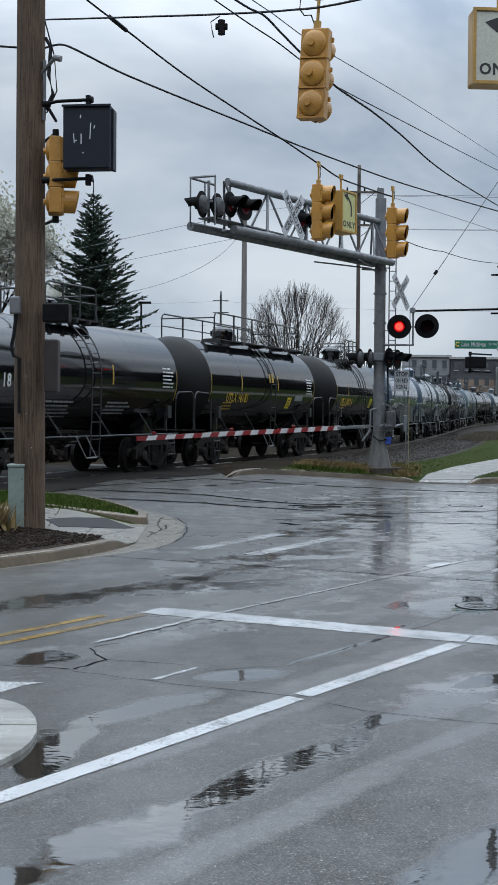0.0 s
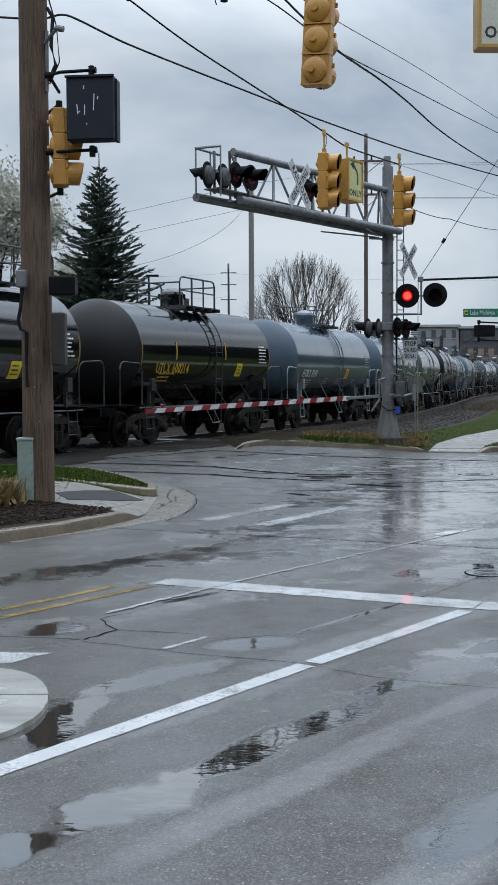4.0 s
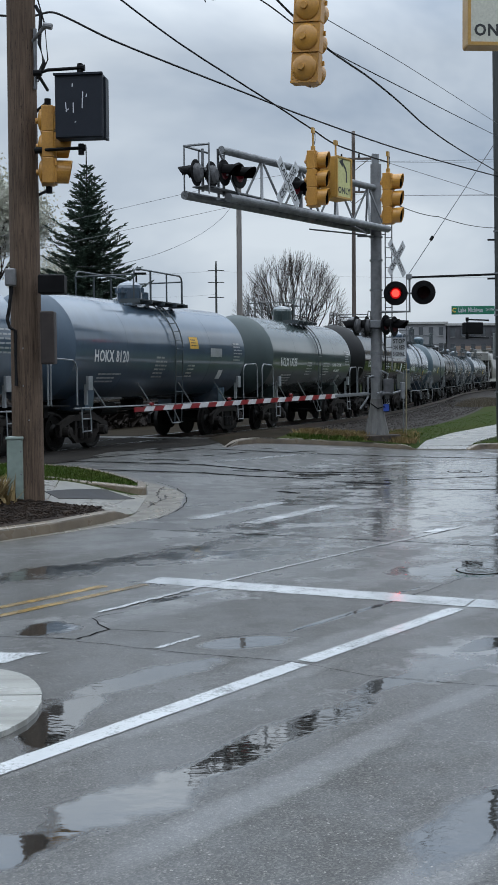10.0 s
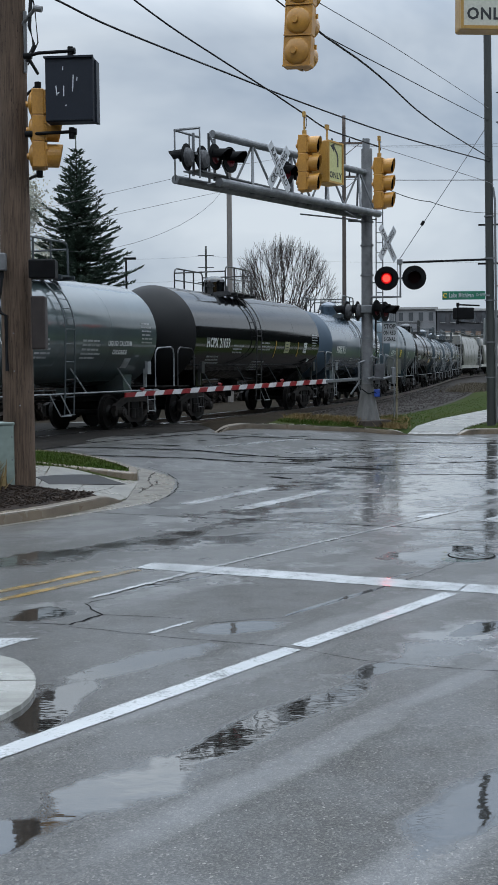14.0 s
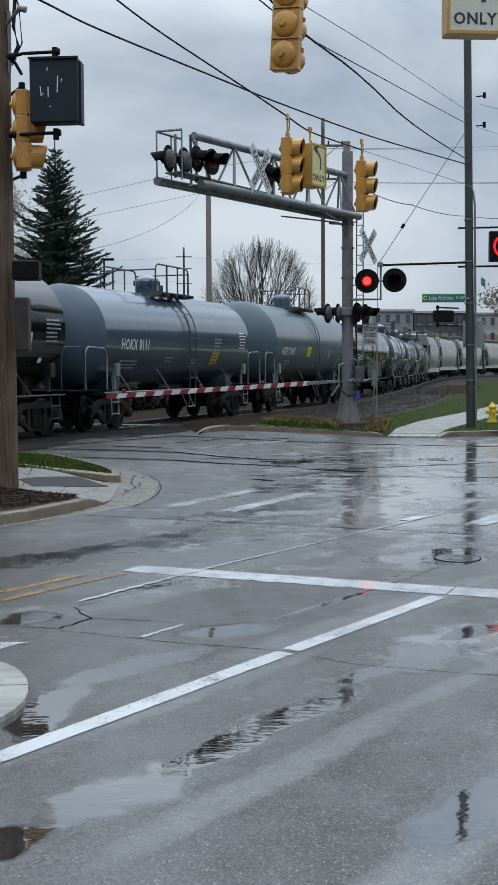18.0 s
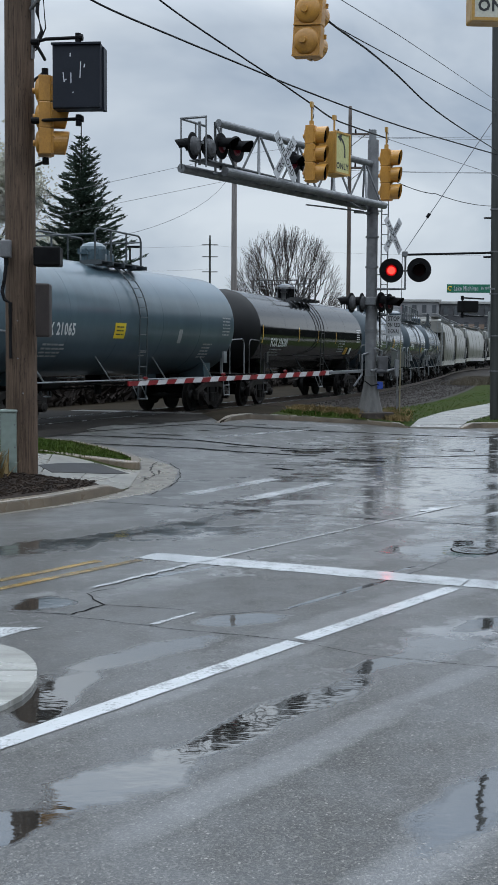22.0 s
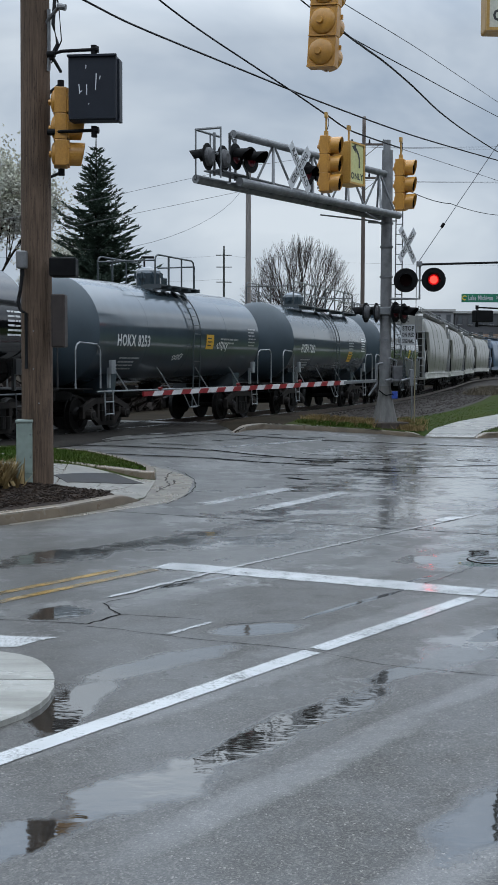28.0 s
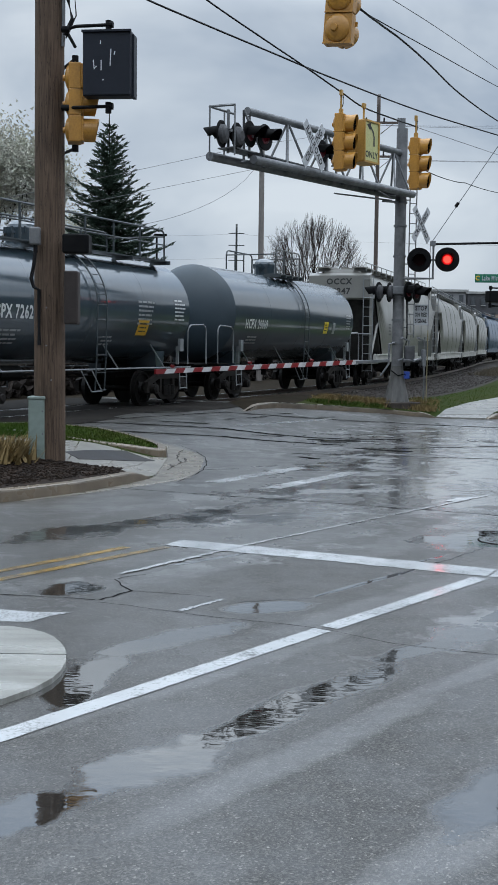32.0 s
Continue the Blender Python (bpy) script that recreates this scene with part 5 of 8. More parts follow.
part("flared_base", bm, BASE_GREY, mast, "dull cast-iron flared base")
bm = bmesh.new()
bevel_box(bm, (0, 0, 0.0), (1.05, 1.05, 0.3), 0.03, Euler((0, 0, radians(33))).to_matrix())
part("foundation", bm, FOOTING, mast)
for z in (1.9, 2.6, 3.3, 4.5, 5.4, 6.1):
    bm = bmesh.new()
    rod(bm, (0, 0, z), (0, 0, z + 0.05), 0.20, n=20)
    part("collar", bm, GALV, mast)
bm = bmesh.new()
for dx in (0.27, 0.47):
    rod(bm, (dx, -0.06, 2.1), (dx, -0.06, 6.7), 0.02, n=6)
for k in range(15):
    rod(bm, (0.27, -0.06, 2.2 + 0.3 * k), (0.47, -0.06, 2.2 + 0.3 * k), 0.015, n=5)
for z in (2.4, 4.3, 6.2):
    rod(bm, (0.1, 0, z), (0.3, -0.05, z), 0.02, n=5)
part("ladder", bm, GALV, mast)
bm = bmesh.new()
rod(bm, (-0.02, 0, 8.2), (-0.02, 0, 8.6), 0.11, n=14)
part("cap_fitting", bm, GALV, mast)


def crossbuck(parent, at, rz, size, words=True):
    """Two crossed boards with black letters."""
    for tilt, w_text in ((47, "RAILROAD"), (-47, "CROSSING")):
        bm = bmesh.new()
        m = Matrix.Translation(at) @ Euler((0, 0, radians(rz))).to_matrix().to_4x4() @ Matrix.Rotation(radians(tilt), 4, "Y")
        bevel_box(bm, (0, 0.012 if tilt < 0 else 0, 0), (size, 0.012, size * 0.19), 0.004)
        bmesh.ops.transform(bm, matrix=m, verts=bm.verts)
        board = part("crossbuck_board", bm, SIGN_WHITE if words else SIGN_GREY, parent)
        if words:
            bm = stand_up(text_bm(w_text, size * 0.165, 0.9), 0, -0.008 if tilt > 0 else 0.003, 0)
            bmesh.ops.transform(bm, matrix=m, verts=bm.verts)
            part("letters", bm, INK, board)


crossbuck(mast, (0.60, -0.25, 5.46), 52, 1.3, True)


LAMP_CASE = surf("lamp_case_grey", (0.075, 0.075, 0.078), (0.045, 0.045, 0.047), (0.5, 0.6), scale=6, fine=60, bump=0.1, spec=0.25)
RIM_RED = glow("dim_red_lens", (0.6, 0.008, 0.010), 0.45)


def flasher(parent, at, rz, lit=False, r=0.36, back=False):
    """A crossing lamp: round black background, hood, lens; it faces -y before the turn rz."""
    m = Matrix.Translation(at) @ Euler((0, 0, radians(rz))).to_matrix().to_4x4()
    bm = bmesh.new()
    rod(bm, (0, 0.0, 0), (0, 0.02, 0), r, n=32)
    bmesh.ops.transform(bm, matrix=m, verts=bm.verts)
    bg = part("lamp_background", bm, BLACK, parent)
    bm = bmesh.new()
    rod(bm, (0, 0.021, 0), (0, 0.10, 0), 0.22, 0.20, n=24)
    rod(bm, (0, 0.10, 0), (0, 0.15, 0), 0.20, 0.12, n=24)
    bmesh.ops.transform(bm, matrix=m, verts=bm.verts)
    part("lamp_case", bm, LAMP_CASE, bg)
    bm = bmesh.new()
    seg, store = 22, []
    for k in range(seg + 1):
        a = radians(-12) + radians(204) * k / seg
        cut = 0.6 + 0.4 * max(0, math.sin(a))
        store.append((bm.verts.new((0.195 * math.cos(a), 0.0, 0.195 * math.sin(a))), bm.verts.new((0.195 * math.cos(a), (-0.34 if lit else -0.44) * cut, 0.195 * math.sin(a) - 0.03))))
    for p_, q_ in zip(store, store[1:]):
        bm.faces.new((p_[0], q_[0], q_[1], p_[1]))
    bmesh.ops.solidify(bm, geom=bm.faces[:], thickness=0.008)
    bmesh.ops.transform(bm, matrix=m, verts=bm.verts)
    part("hood", bm, BLACK, bg)
    bm = bmesh.new()
    rod(bm, (0, -0.002, 0), (0, -0.03, 0), 0.165, 0.14, n=24)
    bmesh.ops.transform(bm, matrix=m, verts=bm.verts)
    lens = part("lens", bm, RIM_RED if lit else LENS_RED_OFF, bg, "red lens, dimmer at its rim" if lit else "")
    if lit:
        bm = bmesh.new()
        rod(bm, (0, -0.028, 0), (0, -0.038, 0), 0.118, 0.10, n=24)
        bmesh.ops.transform(bm, matrix=m, verts=bm.verts)
        part("lamp_core", bm, LAMP_RED, bg, "bright lit red lamp")
    return lens


UPL, UPR = (0.535, -0.42, 4.40), (1.37, -0.42, 4.42)
LAMPS = [(flasher(mast, UPL, -6, True), UPL, 0), (flasher(mast, UPR, -6, True), UPR, 1)]
VANES = []
for lens, at, side in LAMPS:
    # added disc, dark red and hinged over the lens, to imitate the flashing
    bm = bmesh.new()
    rod(bm, (0, 0, -0.172), (0, -0.012, -0.172), 0.172, n=28)
    vane = part("shutter", bm, LAMP_OUT, lens.parent, "dark red disc added to blank the lamp between flashes")
    VANES.append((vane, Matrix.Translation(at) @ pose(0, 0, 0, 0, 0, -6) @ Matrix.Translation((0, -0.045, 0.172)), side))
bm = bmesh.new()
tube(bm, [(0.1, -0.2, 3.86), (0.97, -0.30, 3.86), (0.97, -0.30, 4.95)], 0.04, 8)
bevel_box(bm, (0.95, -0.30, 4.9), (0.16, 0.14, 0.16), 0.02)
rod(bm, (0.55, -0.26, 4.4), (1.35, -0.26, 4.42), 0.03, n=8)
part("lamp_arm", bm, GALV, mast)
for at, rz in (((0.28, -0.20, 3.47), 55), ((0.52, -0.30, 3.42), 60), ((-0.62, -0.1, 3.45), -118), ((-0.30, -0.05, 3.45), -112)):
    flasher(mast, at, rz, False, 0.30)
bm = bmesh.new()
rod(bm, (-0.7, 0, 3.45), (0.6, -0.1, 3.45), 0.035, n=8)
bevel_box(bm, (0, -0.05, 3.5), (0.42, 0.42, 0.24), 0.03)
part("lower_lamp_arm", bm, GALV, mast)
stop = bmesh.new()
bevel_box(stop, (0.66, -0.15, 2.78), (0.42, 0.012, 0.62), 0.003, Euler((0, 0, radians(-8))).to_matrix())
stop_ob = part("notice_board", stop, SIGN_WHITE, mast, "white board lettered STOP ON RED SIGNAL")
for j, w_text in enumerate(("STOP", "ON RED", "SIGNAL")):
    part("words", stand_up(text_bm(w_text, 0.19 - 0.02 * (j > 0), 0.72 if j == 0 else 0.56), 0.66, -0.19, 2.97 - 0.19 * j), INK, stop_ob)
bm = bmesh.new()
bevel_box(bm, (0.27, -0.2, 0.97), (0.17, 0.08, 0.22), 0.01)
part("blue_notice", bm, BLUE, mast, "small blue emergency notice")
bm = bmesh.new()
tube(bm, [(-0.2, -0.2, 1.1), (0.0, -0.26, 0.95), (0.2, -0.24, 1.0), (0.3, -0.2, 0.9)], 0.02, 6)
tube(bm, [(0.23, -0.1, 3.3), (0.26, -0.15, 2.2), (0.22, -0.15, 1.7)], 0.02, 6)
part("conduit", bm, BLACK, mast)

# cantilever truss
arm = thing("cantilever_truss", pose(MX, MY, 0), "grey tubular steel cantilever truss over the street", "crossing signal")


def on_arm(u, v, z):
    p_ = AX * u + SD * v
    return (p_.x, p_.y, z)


LEN = 9.5
zb, zt = lambda u: 6.62 - 0.16 * u / LEN, lambda u: 7.85 - 0.22 * u / LEN
for v in (-0.32, 0.32):
    bm = bmesh.new()
    rod(bm, on_arm(-0.15, v, zb(0)), on_arm(LEN if v < 0 else LEN - 0.9, v, zb(LEN)), 0.105, n=16)
    part("lower_chord", bm, GALV, arm)
bm = bmesh.new()
rod(bm, on_arm(-0.1, 0, zt(0)), on_arm(8.4, 0, zt(8.4)), 0.095, n=16)
part("upper_chord", bm, GALV, arm)
for k in range(9):
    u = 0.3 + k * 1.0
    for v in (-0.32, 0.32):
        bm = bmesh.new()
        u2 = u + (0.5 if k % 2 == 0 else -0.5)
        rod(bm, on_arm(u - 0.25, v, zb(u)), on_arm(u + 0.25 if k % 2 == 0 else u - 0.75, 0, zt(u)), 0.032, n=8)
        part("brace", bm, GALV, arm)
    bm = bmesh.new()
    rod(bm, on_arm(u, -0.32, zb(u)), on_arm(u, 0.32, zb(u)), 0.03, n=8)
    part("cross_tie", bm, GALV, arm)
bm = bmesh.new()
c0 = on_arm(LEN / 2, 0, 6.66)
box(bm, c0, (LEN - 0.4, 0.46, 0.03), Euler((0, 0, math.atan2(AX.y, AX.x))).to_matrix())
part("walk_grating", bm, GALV, arm)
bm = bmesh.new()
for u, v in ((LEN, -0.32), (LEN - 0.1, 0.32), (LEN - 0.6, -0.32)):
    rod(bm, on_arm(u, v, 6.45), on_arm(u, v, 7.62), 0.022, n=6)
tube(bm, [on_arm(LEN - 1.0, -0.32, 7.6), on_arm(LEN, -0.32, 7.6), on_arm(LEN - 0.1, 0.32, 7.6)], 0.03, 6)
part("end_guard", bm, GALV, arm)
bm = bmesh.new()
rod(bm, (0, 0, 6.4), on_arm(1.2, 0.0, 6.3), 0.03, n=6)
rod(bm, on_arm(1.0, 0.2, 6.33), on_arm(3.2, -0.5, 6.33), 0.022, n=6)
rod(bm, on_arm(1.0, 0.2, 6.38), on_arm(2.4, 0.5, 6.42), 0.022, n=6)
part("spare_arm", bm, GALV, arm)
crossbuck(arm, on_arm(6.15, 0.55, 7.12), 58, 1.45, True)
for x, y, z, rz in ((-1.08, 27.2, 6.91, -112), (-0.73, 27.6, 6.93, -116), (-0.42, 28.0, 7.05, 62), (-0.06, 28.3, 7.03, 56), (1.42, 31.0, 7.15, 48), (1.80, 31.5, 7.15, -118)):
    flasher(arm, (x - MX, y - MY, z), rz, False, 0.31)
for u in (9.2, 8.3, 4.0):
    bm = bmesh.new()
    rod(bm, on_arm(u, 0, 6.55), on_arm(u, 0, 7.55), 0.035, n=8)
    rod(bm, on_arm(u - 0.3, -0.3, 7.0), on_arm(u + 0.3, 0.3, 7.0), 0.03, n=8)
    part("lamp_stem", bm, GALV, arm)

# gate
G0, G1 = Vector((3.72, 34.85, 1.66)), Vector((-2.50, 26.35, 1.44))
gate = thing("crossing_gate", Matrix(), "lowered crossing gate arm striped red and white with small red lamps", "crossing gate")
gd = (G1 - G0)
glen = gd.length
gd.normalize()
gq = gd.to_track_quat("X", "Z").to_matrix()
bm = bmesh.new()
bevel_box(bm, G0 + gd * 0.95, (1.9, 0.07, 0.09), 0.01, gq)
part("arm_sleeve", bm, GALV, gate)
nst = 26
for k in range(nst):
    a = 1.75 + (glen - 1.75) * k / nst
    ln = (glen - 1.75) / nst
    hgt, sl = 0.125 - 0.02 * k / nst, 0.045
    bm = bmesh.new()
    cs = []
    for y in (-0.022, 0.022):
        for sx, sz in ((-1, -1), (1, -1), (1, 1), (-1, 1)):
            end_cut = 0 if (k == nst - 1 and sx > 0) else 1
            cs.append(bm.verts.new(G0 + gd * (a + ln / 2) + gq @ Vector((sx * ln / 2 - sl * sz * end_cut, y, sz * hgt / 2))))
    for f in ((0, 1, 2, 3), (7, 6, 5, 4), (0, 4, 5, 1), (1, 5, 6, 2), (2, 6, 7, 3), (3, 7, 4, 0)):
        bm.faces.new([cs[i] for i in f])
    fix(bm)
    part("stripe", bm, RED if k % 2 else WHITE, gate)
for u in (glen - 0.6, glen - 3.6, glen - 6.4):
    bm = bmesh.new()
    c = G0 + gd * u + Vector((0, 0, 0.11))
    rod(bm, c + Vector((0.03, -0.03, 0)), c + Vector((-0.03, 0.03, 0)), 0.035, n=12)
    rod(bm, c - Vector((0, 0, 0.08)), c, 0.015, n=6)
    part("arm_lamp", bm, BULB_RED, gate, "small lit red lamp")
bm = bmesh.new()
bevel_box(bm, (MX + 0.33, MY - 0.25, 1.86), (0.28, 0.4, 0.5), 0.03)
rod(bm, (MX + 0.1, MY - 0.6, 1.66), (MX + 0.65, MY - 0.2, 1.66), 0.05, n=10)
part("gate_mechanism", bm, LAMP_CASE, gate, "grey gate mechanism case")
for dx in (0.15, 0.62):
    bm = bmesh.new()
    tube(bm, [(MX + dx - 0.2, MY - 0.5, 1.66), (MX + dx + 0.15, MY - 0.2, 1.75), (MX + dx + 0.18, MY - 0.1, 2.25), (MX + dx - 0.05, MY - 0.3, 2.35)], 0.035, 8)
    bevel_box(bm, (MX + dx + 0.15, MY - 0.15, 1.75), (0.12, 0.28, 0.5), 0.02)
    part("counterweight", bm, GALV, gate)
bm = bmesh.new()
tube(bm, [(MX - 0.55, MY - 0.5, 1.2), (MX - 0.3, MY - 0.4, 1.55), (MX - 0.3, MY - 0.4, 2.15), (MX - 0.12, MY - 0.3, 2.2)], 0.03, 6)
part("guard_bar", bm, GALV, gate)

# ---- span wires and lines ----
wire("span_wire", [(-3.3, 18.55, 8.30), (-0.37, 15.0, 7.22), (0.77, 13.5, 6.80), (1.57, 12.5, 6.62), (2.9, 13.6, 7.10)], 0.022, label="black span wire that carries the near signal and sign", lumpy=0.0012)
wire("span_wire", [(2.9, 13.6, 7.10), (9.0, 13.0, 8.6)], 0.02, label="black span wire that carries the near sign")
wire("signal_cable", [(-5.6, 17.9, 7.80), (-3.35, 18.35, 7.78), (-3.0, 18.39, 7.86), (-2.79, 18.73, 7.88), (-2.18, 19.72, 7.81), (-1.24, 21.26, 7.80), (-0.01, 23.25, 7.80), (1.32, 25.44, 7.81), (4.0, 29.8, 7.92), (7.95, 36.3, 8.32)], 0.028, label="black overhead cable from pole to pole")
wire("span_wire", [(-3.4, 17.4, 8.95), (-2.56, 18.3, 8.53), (-2.03, 18.87, 8.27), (-1.1, 19.87, 7.82), (-0.02, 21.04, 7.41), (0.6, 21.7, 7.18), (1.34, 22.45, 6.88), (1.85, 23.04, 6.70), (3.03, 24.3, 6.58)], 0.024, label="black span wire that carries the far signals", lumpy=0.001)
wire("span_wire", [(3.01, 24.3, 6.58), (6.23, 29.0, 6.60), (8.0, 36.3, 7.6)], 0.01, WIRE, label="thin span wire to the far pole")
wire("splice_case", [(-2.26, 18.62, 8.39), (-2.0, 18.90, 8.25)], 0.055, label="black cable splice case", n=3)
wire("signal_cable", [(-0.35, 14.0, 7.16), (-0.02, 14.0, 6.96), (0.17, 14.0, 6.87), (0.37, 14.0, 6.67), (0.62, 14.05, 6.44), (1.0, 14.23, 6.14), (1.4, 15.49, 6.27), (1.81, 16.79, 6.42), (2.51, 19.02, 6.62), (3.43, 21.92, 6.82), (4.68, 25.85, 7.21), (7.33, 34.2, 8.17), (7.98, 36.3, 8.42)], 0.022, label="thick twisted black cable to the far pole", lumpy=0.0015, n=16)
wire("signal_cable", [(-0.5, 14.0, 7.1), (-0.02, 14.1, 6.81), (0.33, 14.2, 6.62), (0.66, 14.8, 6.57), (1.14, 16.34, 6.72), (3.05, 21.97, 7.51), (4.62, 26.59, 8.16), (7.9, 36.3, 9.56)], 0.014, label="thin black overhead cable")
wire("line_wire", [(-0.5, 14.1, 7.5), (-0.02, 14.2, 7.16), (0.28, 14.4, 7.03), (0.66, 14.9, 6.93), (1.22, 16.54, 7.15), (3.04, 21.91, 7.95), (7.9, 36.3, 9.95)], 0.011, WIRE, label="thin grey overhead wire")
wire("line_wire", [(8.2, 36.4, 9.5), (12, 30, 6.5)], 0.012, WIRE, label="thin grey overhead wire")
wire("line_wire", [(8.3, 36.4, 10.2), (13, 30, 7.2)], 0.012, WIRE, label="thin grey overhead wire")
wire("signal_cable", [(3.15, 24.3, 5.75), (4.6, 27.5, 5.9), (8.0, 36.3, 6.75), (10.5, 36.4, 6.7)], 0.014, label="thin black overhead cable", sag=0.05)
cam_pod = thing("span_camera", pose(-0.37, 15.0, 7.12), "small black detector hung on the span wire", "camera")
bm = bmesh.new()
rod(bm, (0, 0, -0.16), (0, 0, 0.02), 0.05, n=10)
bevel_box(bm, (0, 0, -0.06), (0.16, 0.08, 0.07), 0.01)
part("body", bm, BLACK, cam_pod)
bm = bmesh.new()
tube(bm, [(-0.02, 0, 0.08), (-0.14, 0, 0.0), (-0.12, 0, -0.12), (-0.1, 0, -0.2)], 0.008, 5)
part("lead", bm, CABLE, cam_pod)

# poles beyond the track
p2 = wood_pole(-0.15, 62.0, 0.2, 13.0, 0.165, 0.13, (0, 0), surf("grey_pole", (0.19, 0.17, 0.155), (0.14, 0.125, 0.115), (0.6, 0.8), stretch=(4, 4, 0.4)), "weathered grey wooden pole beyond the track", "utility_pole")
p3 = wood_pole(6.47, 68.0, 0.2, 16.4, 0.13, 0.10, (0, 0), FAR_POLE, "brown wooden power pole with crossarms beyond the track", "utility_pole")
for z, w in ((12.7, 1.8), (14.6, 2.2)):
    bm = bmesh.new()
    bevel_box(bm, (0.2, -0.2, z), (w, 0.1, 0.12), 0.01)
    rod(bm, (-0.6, -0.2, z), (0, 0, z - 0.7), 0.02, n=5)
    rod(bm, (0.9, -0.2, z), (0, 0, z - 0.7), 0.02, n=5)
    part("crossarm", bm, FAR_POLE, p3)
    for dx in (-0.7, 0.3, 1.1):
        bm = bmesh.new()
        rod(bm, (dx, -0.2, z + 0.05), (dx, -0.2, z + 0.28), 0.06, 0.04, n=8)
        part("insulator", bm, BLACK, p3)
p4 = wood_pole(-3.3, 150.0, 0.5, 17.4, 0.17, 0.12, (0, 0), POLE_DARK, "distant power pole with crossarms", "utility_pole")
for z in (12.8, 14.7, 16.2):
    bm = bmesh.new()
    box(bm, (0, -0.2, z - 0.5), (2.0, 0.10, 0.10))
    part("crossarm", bm, POLE_DARK, p4)
lamp_post = wood_pole(-9.0, 100.0, 0.3, 11.3, 0.12, 0.08, (0, 0), BLACK, "dark street lamp post beyond the train", "street_lamp")
bm = bmesh.new()
bevel_box(bm, (0.3, 0, 11.0), (1.1, 0.4, 0.18), 0.04)
part("lamp_head", bm, BLACK, lamp_post)
for a, b, sg in (((-60, 130, 15.5), (-3.3, 150, 16.2), 0.9), ((-3.3, 150, 16.2), (60, 170, 17.5), 0.9), ((-60, 130, 13.2), (-3.3, 150, 13.2), 0.9), ((-0.15, 62, 11.34), (-42, 34, -1.6), 0.0), ((-0.15, 62, 12.6), (-42, 25, -3.0), 0.0), ((6.3, 68, 14.7), (40, 66, 14.9), 0.3), ((6.9, 68, 14.7), (40, 64, 15.2), 0.3), ((6.2, 68, 12.8), (40, 66, 13.0), 0.3), ((-0.15, 62, 12.6), (6.3, 68, 14.7), 0.1), ((-0.6, 62, 11.2), (-9.5, 58.2, 8.3), 1.35), ((7.2, 68, 12.8), (40, 62, 12.6), 0.3)):
    wire("line_wire", [a, b], 0.016, WIRE, sag=sg, label="thin grey overhead wire", n=14)


# ---- the train ----
CAR_PAINTS = {}


def car_paint(name, a, b, rough=(0.28, 0.36), coat=1.0, gloss=1.58, spec=0.5, sheen=0.2):
    """Glossy wet paint with grime towards streaks, soot and rain film."""
    if name in CAR_PAINTS:
        return CAR_PAINTS[name]
    m, n, l, p = nodes_of(name)
    v, long = mapped(n, l), mapped(n, l, (1.3, 0.35, 0.3))
    streak, broad, grain = noise_node(n, l, long, 1.6, 6.0), noise_node(n, l, v, 0.6, 5.0), noise_node(n, l, v, 35.0, 3.0)
    col = mix_node(n, l, ramp_node(n, l, broad, [(0.35, 0.0), (0.7, 1.0)]), a, b)
    col = mix_node(n, l, 0.55, col, ramp_node(n, l, streak, [(0.35, 0.70), (0.62, 1.0)]), "MULTIPLY")
    col = mix_node(n, l, 0.2, col, ramp_node(n, l, grain, [(0.3, 0.6), (0.7, 1.2)]), "MULTIPLY")
    l.new(col, p.inputs["Base Color"])
    l.new(ramp_node(n, l, streak, [(0.2, rough[0]), (0.8, rough[1])]), p.inputs["Roughness"])
    p.inputs["Coat Weight"].default_value = coat
    p.inputs["Coat Roughness"].default_value = sheen
    p.inputs["Coat IOR"].default_value = gloss
    p.inputs["Specular IOR Level"].default_value = spec
    CAR_PAINTS[name] = m
    return m


PAINT = {
    "black": car_paint("tank_black", (0.003, 0.0034, 0.004), (0.005, 0.0055, 0.006), coat=0.95, gloss=1.8, spec=0.0, sheen=0.10),
    "blue_grey": car_paint("tank_blue_grey", (0.055, 0.082, 0.112), (0.042, 0.064, 0.090), spec=0.08, coat=1.0, gloss=1.95, sheen=0.13),
    "steel": car_paint("tank_steel_blue", (0.066, 0.099, 0.117), (0.053, 0.081, 0.097), spec=0.08, coat=0.8, gloss=1.48, sheen=0.2),
    "slate": car_paint("tank_slate", (0.040, 0.057, 0.070), (0.031, 0.045, 0.055), spec=0.08, coat=1.0, gloss=1.95, sheen=0.12),
    "green_grey": car_paint("tank_green_grey", (0.048, 0.067, 0.067), (0.038, 0.053, 0.053), spec=0.08, coat=1.0, gloss=1.95, sheen=0.13),
    "hopper": car_paint("hopper_grey", (0.225, 0.218, 0.195), (0.155, 0.150, 0.135), (0.3, 0.5), 0.15),
    "hopper_blue": car_paint("hopper_blue", (0.065, 0.10, 0.155), (0.05, 0.077, 0.12), (0.3, 0.5), 0.15),
    "hopper_brown": car_paint("hopper_brown", (0.16, 0.13, 0.10), (0.11, 0.09, 0.07), (0.3, 0.5), 0.15),
}
